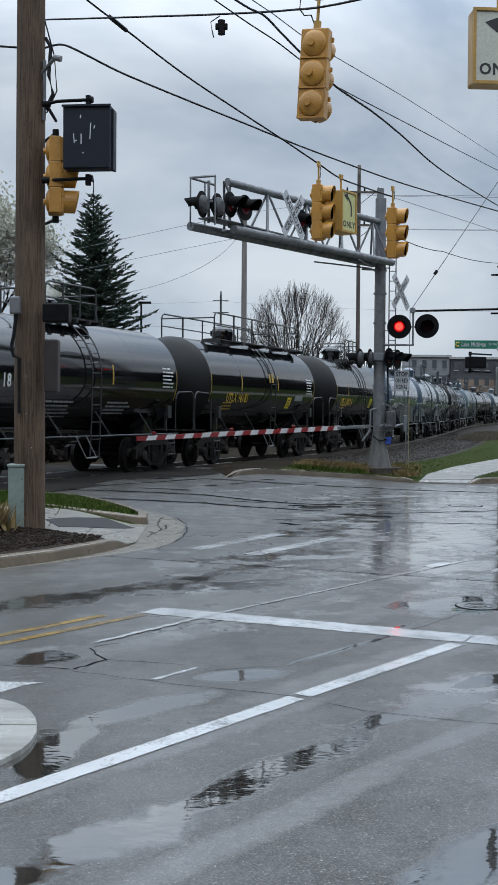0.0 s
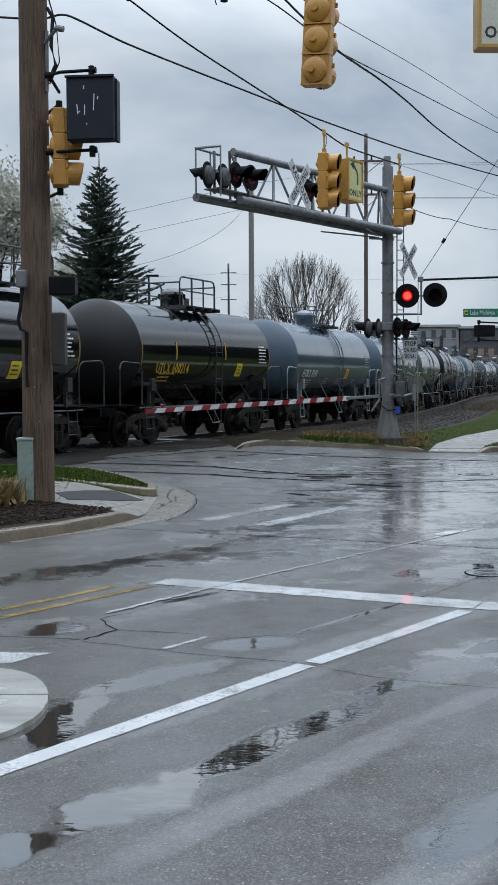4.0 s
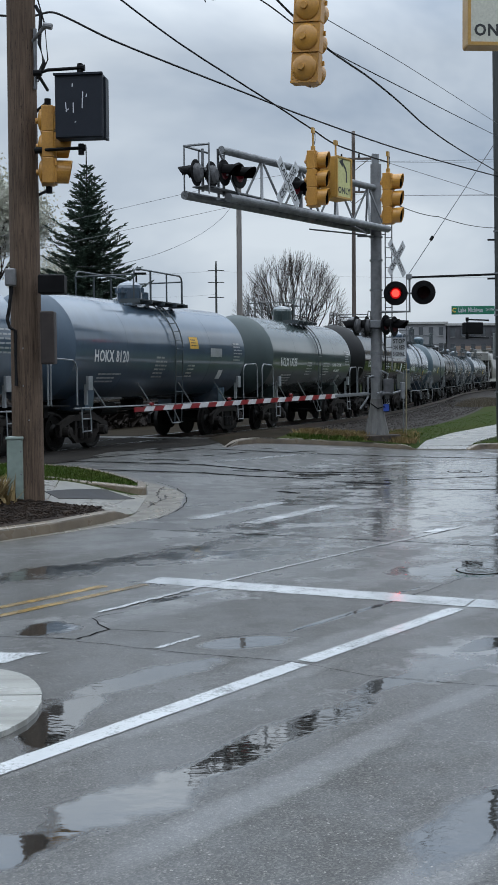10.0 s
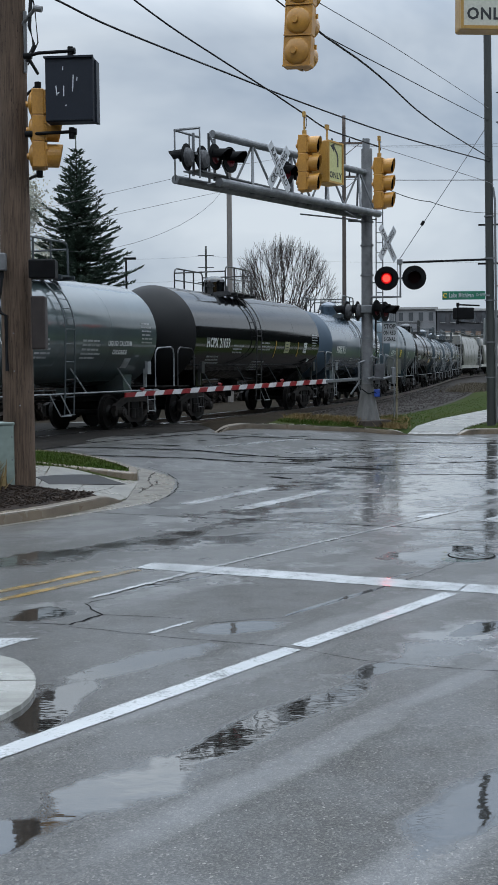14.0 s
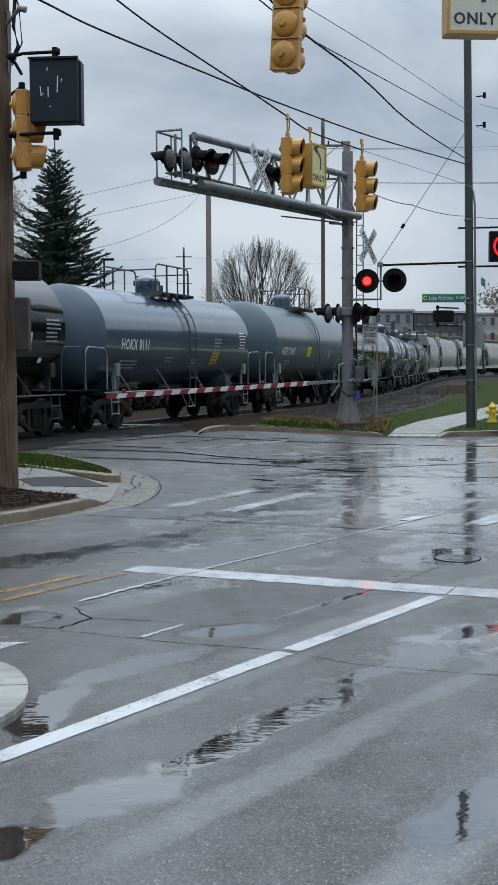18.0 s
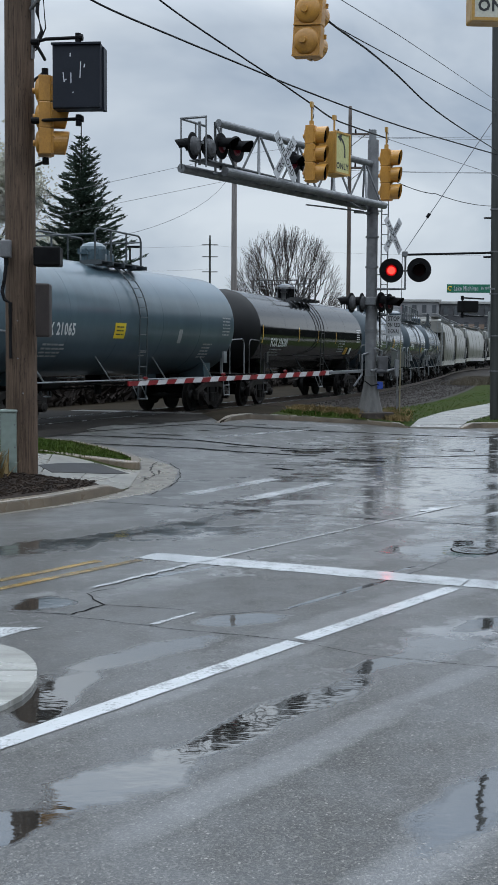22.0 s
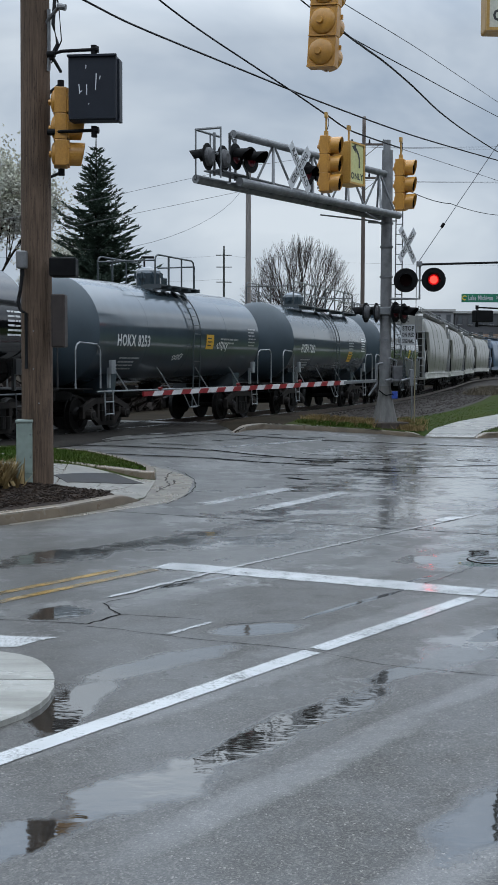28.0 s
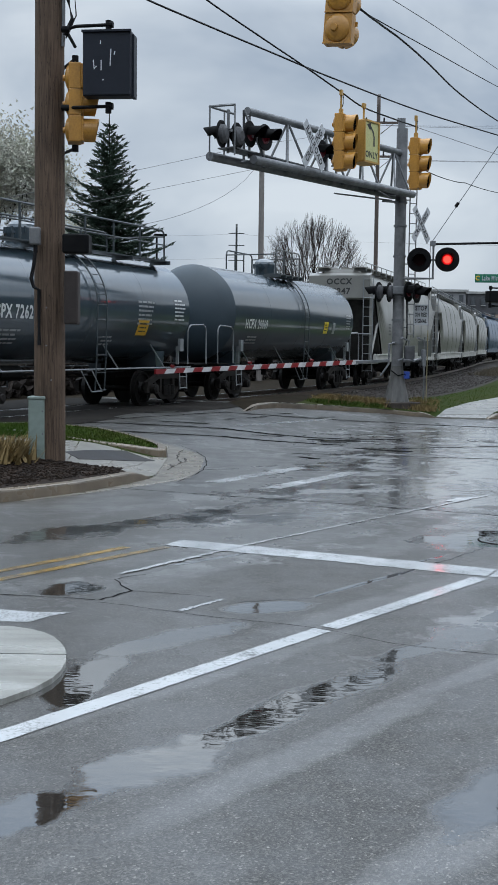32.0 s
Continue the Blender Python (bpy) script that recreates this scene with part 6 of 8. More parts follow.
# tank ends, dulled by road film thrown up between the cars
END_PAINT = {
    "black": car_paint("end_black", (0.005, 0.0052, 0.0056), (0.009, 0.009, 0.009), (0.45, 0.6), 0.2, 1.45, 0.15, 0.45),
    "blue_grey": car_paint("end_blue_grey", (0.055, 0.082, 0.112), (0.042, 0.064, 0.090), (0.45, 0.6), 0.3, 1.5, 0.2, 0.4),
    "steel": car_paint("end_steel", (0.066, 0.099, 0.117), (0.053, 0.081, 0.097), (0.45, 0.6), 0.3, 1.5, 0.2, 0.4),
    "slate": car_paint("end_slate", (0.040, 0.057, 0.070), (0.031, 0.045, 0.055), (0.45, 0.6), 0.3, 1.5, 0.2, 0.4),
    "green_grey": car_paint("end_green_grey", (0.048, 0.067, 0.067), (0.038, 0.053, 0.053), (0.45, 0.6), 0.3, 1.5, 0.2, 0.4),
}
# sloping end sheets, much darker than the hopper sides
HOPPER_END = surf("hopper_end_dark", (0.045, 0.043, 0.040), (0.022, 0.021, 0.020), (0.6, 0.8), scale=2, fine=40, bump=0.2, spec=0.2)
SILL_PALE = surf("pale_sill_paint", (0.50, 0.49, 0.45), (0.36, 0.35, 0.32), (0.35, 0.5), scale=2, fine=40, bump=0.05)
# underframe and wheels near black: the shade under the cars is in their colour
UNDER = surf("underframe_shade_black", (0.002, 0.0019, 0.0018), (0.005, 0.0045, 0.004), (0.6, 0.8), scale=4, fine=40, bump=0.3, spec=0.12)
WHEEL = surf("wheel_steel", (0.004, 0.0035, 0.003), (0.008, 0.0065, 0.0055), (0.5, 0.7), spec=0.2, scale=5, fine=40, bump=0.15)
MARK_W = surf("white_lettering", (0.60, 0.61, 0.60), (0.45, 0.46, 0.46), (0.3, 0.5), scale=2, fine=50, bump=0)
MARK_DIM = surf("faded_lettering", (0.28, 0.29, 0.29), (0.17, 0.18, 0.18), (0.3, 0.5), scale=2, fine=50, bump=0)
MARK_Y = surf("yellow_lettering", (0.50, 0.32, 0.03), (0.36, 0.23, 0.03), (0.3, 0.5), scale=2, fine=50, bump=0)
BAND_Y = surf("dull_yellow_band", (0.22, 0.15, 0.02), (0.10, 0.07, 0.015), (0.4, 0.6), scale=1.2, fine=30, bump=0)
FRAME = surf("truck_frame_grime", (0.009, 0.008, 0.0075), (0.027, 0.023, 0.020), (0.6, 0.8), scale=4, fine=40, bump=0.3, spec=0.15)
PLACARD = surf("yellow_placard", (0.66, 0.50, 0.02), (0.55, 0.40, 0.02), (0.3, 0.5), scale=2, fine=50, bump=0)
PLACARD_PALE = surf("faded_placard", (0.30, 0.30, 0.17), (0.22, 0.22, 0.13), (0.3, 0.5), scale=2, fine=50, bump=0)
PLACARD_O = surf("orange_placard", (0.60, 0.34, 0.02), (0.48, 0.27, 0.02), (0.3, 0.5), scale=2, fine=50, bump=0)
RAILING = {"black": surf("railing_black", (0.015, 0.015, 0.016), (0.03, 0.03, 0.03), (0.35, 0.5), bump=0),
           "grey": surf("railing_grey", (0.045, 0.055, 0.06), (0.03, 0.037, 0.04), (0.3, 0.5), bump=0),
           "pale": surf("railing_pale", (0.20, 0.21, 0.215), (0.13, 0.14, 0.145), (0.3, 0.5), bump=0)}
TANK_FLOOR = 1.12
TANK = [1.5, TANK_FLOOR + 1.5]    # radius and axis height of the tank in hand


def wrap(bm, x, z, lift=0.008):
    """Lay a flat bmesh in x, y on the tank's near flank, centred at x and height z."""
    r, zc = TANK
    a0 = math.asin(max(-1, min(1, (z - zc) / r)))
    for v in bm.verts:
        a = a0 + v.co.y / r
        v.co = Vector((x + v.co.x, -(r + lift) * math.cos(a), zc + (r + lift) * math.sin(a)))
    return bm


def patch(bm, x, y, w, h, n=4):
    """A flat plate in n strips, ready to be wrapped."""
    for i in range(n):
        y0, y1 = y - h / 2 + h * i / n, y - h / 2 + h * (i + 1) / n
        bm.faces.new([bm.verts.new(q) for q in ((x - w / 2, y0, 0), (x + w / 2, y0, 0), (x + w / 2, y1, 0), (x - w / 2, y1, 0))])


def bars(bm, x, y, w, rows, gap, h, rng):
    """Lines of small print as plain bars."""
    for i in range(rows):
        ln, xx = w * rng.uniform(0.7, 1.0), x - w / 2
        while ln > 0.03:
            piece = min(ln, rng.uniform(0.08, 0.3))
            patch(bm, xx + piece / 2, y - i * gap, piece * 0.86, h, 1)
            xx, ln = xx + piece, ln - piece


WHEELSETS = []


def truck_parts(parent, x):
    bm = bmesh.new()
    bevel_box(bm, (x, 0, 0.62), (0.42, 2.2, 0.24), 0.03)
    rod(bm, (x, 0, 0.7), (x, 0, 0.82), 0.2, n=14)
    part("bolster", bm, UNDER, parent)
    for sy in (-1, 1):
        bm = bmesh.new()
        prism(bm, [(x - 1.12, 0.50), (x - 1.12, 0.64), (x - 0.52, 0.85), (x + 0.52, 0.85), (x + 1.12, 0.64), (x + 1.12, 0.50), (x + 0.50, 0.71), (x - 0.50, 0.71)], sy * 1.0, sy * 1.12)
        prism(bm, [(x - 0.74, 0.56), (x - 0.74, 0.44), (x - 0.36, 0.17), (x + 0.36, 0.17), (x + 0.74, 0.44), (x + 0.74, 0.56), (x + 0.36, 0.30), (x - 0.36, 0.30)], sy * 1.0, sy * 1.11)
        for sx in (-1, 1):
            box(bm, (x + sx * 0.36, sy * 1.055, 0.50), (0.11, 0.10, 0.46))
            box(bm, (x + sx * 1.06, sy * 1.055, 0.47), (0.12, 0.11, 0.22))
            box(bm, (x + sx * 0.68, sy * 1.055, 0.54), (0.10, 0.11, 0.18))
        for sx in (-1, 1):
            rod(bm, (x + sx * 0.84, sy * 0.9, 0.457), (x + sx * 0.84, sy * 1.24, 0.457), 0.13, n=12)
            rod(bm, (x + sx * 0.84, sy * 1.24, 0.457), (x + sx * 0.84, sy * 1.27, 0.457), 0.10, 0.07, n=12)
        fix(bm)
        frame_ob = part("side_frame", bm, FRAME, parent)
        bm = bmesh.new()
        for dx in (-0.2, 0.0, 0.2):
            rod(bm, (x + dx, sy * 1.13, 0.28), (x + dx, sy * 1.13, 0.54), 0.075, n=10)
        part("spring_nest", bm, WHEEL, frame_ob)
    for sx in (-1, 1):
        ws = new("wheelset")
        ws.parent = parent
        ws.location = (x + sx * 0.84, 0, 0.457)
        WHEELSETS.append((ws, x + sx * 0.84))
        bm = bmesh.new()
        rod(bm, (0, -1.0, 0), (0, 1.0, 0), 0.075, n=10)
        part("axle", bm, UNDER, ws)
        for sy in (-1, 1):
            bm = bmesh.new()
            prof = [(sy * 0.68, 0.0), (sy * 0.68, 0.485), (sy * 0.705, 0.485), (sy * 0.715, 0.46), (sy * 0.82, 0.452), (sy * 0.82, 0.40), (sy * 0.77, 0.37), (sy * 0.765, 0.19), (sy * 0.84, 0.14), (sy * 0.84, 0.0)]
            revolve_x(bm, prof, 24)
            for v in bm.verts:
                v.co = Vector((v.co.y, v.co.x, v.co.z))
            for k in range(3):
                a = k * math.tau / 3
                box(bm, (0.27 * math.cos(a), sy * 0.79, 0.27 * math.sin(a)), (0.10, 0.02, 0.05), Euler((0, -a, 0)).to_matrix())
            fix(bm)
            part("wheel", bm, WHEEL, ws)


def ladder(bm, x, w, a_top, z_low, side):
    """A ladder that follows the tank's flank from the top walk down, then hangs straight."""
    r, zc = TANK

    def at(dx, a):
        return (x + dx, side * (r + 0.10) * math.cos(a), zc + (r + 0.10) * math.sin(a))

    for sx in (-1, 1):
        pts = [at(sx * w / 2, a_top + (radians(-8) - a_top) * i / 12) for i in range(13)]
        pts.append((x + sx * w / 2, side * (r + 0.06), 1.25))
        pts.append((x + sx * w / 2, side * (r + 0.02), z_low))
        tube(bm, pts, 0.02, 5)
    k = 8
    for i in range(k):
        a = a_top + (radians(-8) - a_top) * i / k
        rod(bm, at(-w / 2, a), at(w / 2, a), 0.012, n=5)
    z = 2.2
    while z > z_low:
        rod(bm, (x - w / 2, side * (r + 0.06), z), (x + w / 2, side * (r + 0.06), z), 0.014, n=5)
        z -= 0.42


def tank_car(spec, seed):
    rng = random.Random(seed)
    L, paint = spec["len"], PAINT[spec["paint"]]
    half = L / 2
    dark = spec["paint"] == "black"
    rl = RAILING["black" if dark else "grey"]
    car = thing("tank_car", Matrix(), spec["label"], "tank car", "tank cars of the train")
    TANK[:] = [spec.get("r", 1.385), TANK_FLOOR + spec.get("r", 1.385)]
    R, TANK_Z = TANK
    bm = bmesh.new()
    revolve_x(bm, [(-half, R), (-half + 0.3, R), (half - 0.3, R), (half, R)], 56, 0, TANK_Z)
    fix(bm)
    tank = part("tank", bm, paint, car, smooth=True)
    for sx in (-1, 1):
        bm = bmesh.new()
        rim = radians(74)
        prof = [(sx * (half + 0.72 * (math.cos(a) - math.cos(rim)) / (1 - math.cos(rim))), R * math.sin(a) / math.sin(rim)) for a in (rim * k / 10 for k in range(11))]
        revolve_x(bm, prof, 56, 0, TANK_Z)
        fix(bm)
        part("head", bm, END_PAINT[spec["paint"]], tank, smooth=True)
    seams = max(3, round(L / 2.6))
    for i in range(1, seams):
        bm = bmesh.new()
        xs = -half + L * i / seams
        revolve_x(bm, [(xs - 0.02, R - 0.002), (xs - 0.012, R + 0.003), (xs + 0.012, R + 0.003), (xs + 0.02, R - 0.002)], 56, 0, TANK_Z)
        part("weld_seam", bm, paint, tank)
    for sx in (-1, 1) if spec.get("bands") else ():
        bm = bmesh.new()
        patch(bm, 0, 0, 0.06, 0.85, 8)
        part("reflector_band", wrap(bm, sx * (half - 0.04), 2.35), BAND_Y, tank, "yellow reflective band")
    reach = half + spec.get("over", 1.15)
    for sx in (-1, 1):
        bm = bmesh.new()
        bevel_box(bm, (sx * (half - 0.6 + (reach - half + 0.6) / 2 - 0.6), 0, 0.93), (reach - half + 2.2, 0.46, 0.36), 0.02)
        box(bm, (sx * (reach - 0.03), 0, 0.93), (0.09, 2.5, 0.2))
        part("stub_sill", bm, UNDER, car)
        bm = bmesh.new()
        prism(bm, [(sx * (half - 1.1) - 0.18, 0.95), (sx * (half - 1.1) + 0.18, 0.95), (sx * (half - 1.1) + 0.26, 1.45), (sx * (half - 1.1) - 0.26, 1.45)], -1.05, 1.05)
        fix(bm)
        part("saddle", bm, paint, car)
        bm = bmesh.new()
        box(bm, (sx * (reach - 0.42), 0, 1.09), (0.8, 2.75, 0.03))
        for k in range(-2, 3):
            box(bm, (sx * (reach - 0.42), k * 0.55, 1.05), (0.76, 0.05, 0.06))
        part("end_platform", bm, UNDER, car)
        for sy in (-1, 1):
            bm = bmesh.new()
            y = sy * 1.36
            xa, xb = sx * (half - 0.05), sx * (reach - 0.06)
            tube(bm, [(xa, y, 1.1), (xa, y, 1.98), (xa + 0.05 * (xb - xa), y, 2.1), (xa + 0.16 * (xb - xa), y, 2.17), (xb - 0.16 * (xb - xa), y, 2.2), (xb - 0.05 * (xb - xa), y, 2.14), (xb, y, 2.02), (xb, y, 1.1)], 0.022, 6)
            part("end_handrail", bm, RAILING["pale"] if not dark else rl, car)
            bm = bmesh.new()
            for dx in (-0.2, 0.2):
                rod(bm, (sx * (half - 0.4) + dx, y * 1.02, 1.05), (sx * (half - 0.4) + dx, y * 1.04, 0.42), 0.016, n=5)
            for zz in (0.46, 0.76):
                rod(bm, (sx * (half - 0.4) - 0.2, y * 1.04, zz), (sx * (half - 0.4) + 0.2, y * 1.04, zz), 0.016, n=5)
            part("sill_step", bm, RAILING["pale"] if not dark else rl, car)
        bm = bmesh.new()
        bevel_box(bm, (sx * (reach + 0.16), 0, 0.86), (0.36, 0.2, 0.26), 0.03)
        box(bm, (sx * (reach + 0.32), -0.09, 0.86), (0.16, 0.12, 0.34))
        part("coupler", bm, UNDER, car)
        # jacking pad and placard holder on the near flank
        bm = bmesh.new()
        bevel_box(bm, (sx * (half - 0.55), -1.40, 1.62), (0.2, 0.08, 0.34), 0.01)
        box(bm, (sx * (half - 0.55), -1.3, 1.35), (0.07, 0.07, 0.5))
        part("placard_holder", bm, RAILING["pale"] if not dark else rl, car)
    for sy in (-1, 1):
        bm = bmesh.new()
        tube(bm, [(-half - 0.1, sy * 1.36, 1.02), (half + 0.1, sy * 1.36, 1.02)], 0.022, 6)
        for k in range(4):
            xx = -half + 1.4 + (L - 2.8) * k / 3
            rod(bm, (xx, sy * 1.36, 1.02), (xx - 0.4, sy * 1.15, 1.62), 0.018, n=5)
        part("side_rail", bm, RAILING["pale"] if not dark else RAILING["grey"], car)
        bm = bmesh.new()
        ladder(bm, spec.get("lad", 0.25), 0.42, radians(70), 0.5, sy)
        part("ladder", bm, rl, car)
        bm = bmesh.new()
        for dx in (-0.55, -0.08):
            rod(bm, (dx, sy * 1.38, 1.02), (dx + 0.28, sy * 1.5, 0.5), 0.016, n=5)
        rod(bm, (-0.27, sy * 1.5, 0.5), (0.2, sy * 1.5, 0.5), 0.016, n=5)
        part("stirrup_step", bm, RAILING["pale"], car)
    # top works
    top = TANK_Z + R
    bm = bmesh.new()
    rod(bm, (spec.get("dome", 0.1), 0, top - 0.1), (spec.get("dome", 0.1), 0, top + 0.38), 0.36, n=20)
    for r0, r1, z0, z1 in ((0.36, 0.34, 0.38, 0.46), (0.34, 0.27, 0.46, 0.53), (0.27, 0.13, 0.53, 0.58), (0.13, 0.02, 0.58, 0.595)):
        rod(bm, (spec.get("dome", 0.1), 0, top + z0), (spec.get("dome", 0.1), 0, top + z1), r0, r1, n=20)
    for k in range(8):
        a = k * math.tau / 8
        rod(bm, (spec.get("dome", 0.1) + 0.4 * math.cos(a), 0.4 * math.sin(a), top + 0.26), (spec.get("dome", 0.1) + 0.4 * math.cos(a), 0.4 * math.sin(a), top + 0.40), 0.03, n=6)
    part("manway", bm, paint, car, smooth=False)
    bm = bmesh.new()
    bevel_box(bm, (spec.get("dome", 0.1) + 0.75, 0.1, top + 0.14), (0.45, 0.4, 0.4), 0.03)
    part("valve_box", bm, paint if not dark else rl, car)
    bm = bmesh.new()
    rod(bm, (spec.get("dome", 0.1) - 0.7, -0.15, top - 0.05), (spec.get("dome", 0.1) - 0.7, -0.15, top + 0.34), 0.09, n=10)
    rod(bm, (spec.get("dome", 0.1) - 0.7, -0.15, top + 0.2), (spec.get("dome", 0.1) - 0.7, -0.15, top + 0.26), 0.15, n=10)
    part("vent_valve", bm, paint if not dark else rl, car)
    x0, x1 = spec.get("deck", (-1.15, 1.15))
    for sy in (-1, 1):
        bm = bmesh.new()
        box(bm, ((x0 + x1) / 2, sy * 0.78, top - 0.02), (x1 - x0, 0.42, 0.035))
        k = x0
        while k <= x1:
            box(bm, (k, sy * 0.78, top - 0.07), (0.05, 0.6, 0.10))
            k += (x1 - x0) / 4 - 1e-6
        part("top_walk", bm, rl, car)
        bm = bmesh.new()
        y, hgt = sy * 0.90, 0.80
        n = max(3, round((x1 - x0) / 1.45))
        for i in range(n + 1):
            xx = x0 + (x1 - x0) * i / n
            rod(bm, (xx, y, top - 0.05), (xx, y, top + hgt - (0.14 if i in (0, n) else 0.0)), 0.032 if i % 2 else 0.026, n=6)
        tube(bm, [(x0, y, top + hgt * 0.4), (x0, y, top + hgt - 0.16), (x0 + 0.05, y, top + hgt - 0.05), (x0 + 0.16, y, top + hgt), (x1 - 0.16, y, top + hgt), (x1 - 0.05, y, top + hgt - 0.05), (x1, y, top + hgt - 0.16), (x1, y, top + hgt * 0.4)], 0.026, 6)
        if dark or x1 - x0 > 4:
            tube(bm, [(x0, y, top + hgt * 0.52), (x1, y, top + hgt * 0.52)], 0.02, 6)
        part("top_railing", bm, rl, car)
    for xx in (x0, x1):
        bm = bmesh.new()
        tube(bm, [(xx, -0.90, top + 0.64), (xx, -0.85, top + 0.64), (xx, 0.85, top + 0.64), (xx, 0.90, top + 0.64)], 0.024, 6)
        part("end_top_rail", bm, rl, car)
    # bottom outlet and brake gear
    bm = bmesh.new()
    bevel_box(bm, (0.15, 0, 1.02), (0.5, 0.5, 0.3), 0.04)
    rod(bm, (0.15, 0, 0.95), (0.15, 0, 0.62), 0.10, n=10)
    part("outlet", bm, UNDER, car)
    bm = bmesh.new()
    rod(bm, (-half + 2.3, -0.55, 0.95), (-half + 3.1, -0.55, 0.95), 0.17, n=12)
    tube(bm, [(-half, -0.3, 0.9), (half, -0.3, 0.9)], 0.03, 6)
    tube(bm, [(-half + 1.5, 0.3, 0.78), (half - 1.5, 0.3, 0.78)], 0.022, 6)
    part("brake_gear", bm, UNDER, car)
    for sx in (-1, 1):
        truck_parts(car, sx * (half - 0.75))
    # lettering and placards on the near flank
    if spec.get("mark"):
        tx = -half + spec.get("mark_x", 1.75)
        part("reporting_mark", wrap(text_bm(spec["mark"], 0.40, 0.76, -0.16), tx, spec.get("mark_z", 2.28)), MARK_Y if spec.get("yellow") else MARK_W, tank)
        if spec.get("mark_small"):
            part("head_number", wrap(text_bm(spec["mark_small"], 0.2, 0.8), -half + 0.35, 3.1), MARK_W, tank)
    small = MARK_Y if spec.get("yellow") else MARK_DIM
    for dx, z, w, rows in spec.get("print", ((-half + 1.6, 1.92, 0.95, 3),)):
        bm = bmesh.new()
        bars(bm, 0, 0, w, rows, 0.11, 0.05, rng)
        part("small_print", wrap(bm, dx, z), small, tank)
    bm = bmesh.new()
    bars(bm, 0, 0.25, 0.66, 6, 0.1, 0.04, rng)
    part("stencil_panel", wrap(bm, half - 0.55, 2.55), MARK_W if spec.get("panel") else MARK_DIM, tank)
    for dx, z, w, h, col in spec.get("placards", ()):
        bm = bmesh.new()
        patch(bm, 0, 0, w, h)
        part("placard", wrap(bm, dx, z), {"p": PLACARD_PALE, "y": PLACARD, "o": PLACARD_O, "w": MARK_W, "d": MARK_DIM, "s": MARK_Y}[col], tank)
        if w > 0.3 and h > 0.3:
            bm = bmesh.new()
            bars(bm, 0, h * 0.25, w * 0.75, 3, h * 0.24, h * 0.09, rng)
            part("placard_print", wrap(bm, dx, z, 0.012), INK, tank)
    for dx, z, w, h in spec.get("scrawl", ()):
        bm = bmesh.new()
        x, y = -w / 2, 0.0
        for i in range(26):
            x2, y2 = -w / 2 + w * (i + 1) / 26 + 0.04 * math.sin(i * 1.9), h / 2 * math.sin(i * 1.35) * rng.uniform(0.4, 1.0)
            q = Vector((x2 - x, y2 - y, 0)).normalized() * 0.013
            bm.faces.new([bm.verts.new(c) for c in ((x - q.y, y + q.x, 0), (x + q.y, y - q.x, 0), (x2 + q.y, y2 - q.x, 0), (x2 - q.y, y2 + q.x, 0))])
            x, y = x2, y2
        part("graffiti_scrawl", wrap(bm, dx, z, 0.010), MARK_W, tank, "thin white graffiti scrawl")
    if spec.get("words"):
        for w_text, dx, z, sz in spec["words"]:
            part("stencil_words", wrap(text_bm(w_text, sz, 0.85, -0.16), dx, z), MARK_W, tank)
    return car


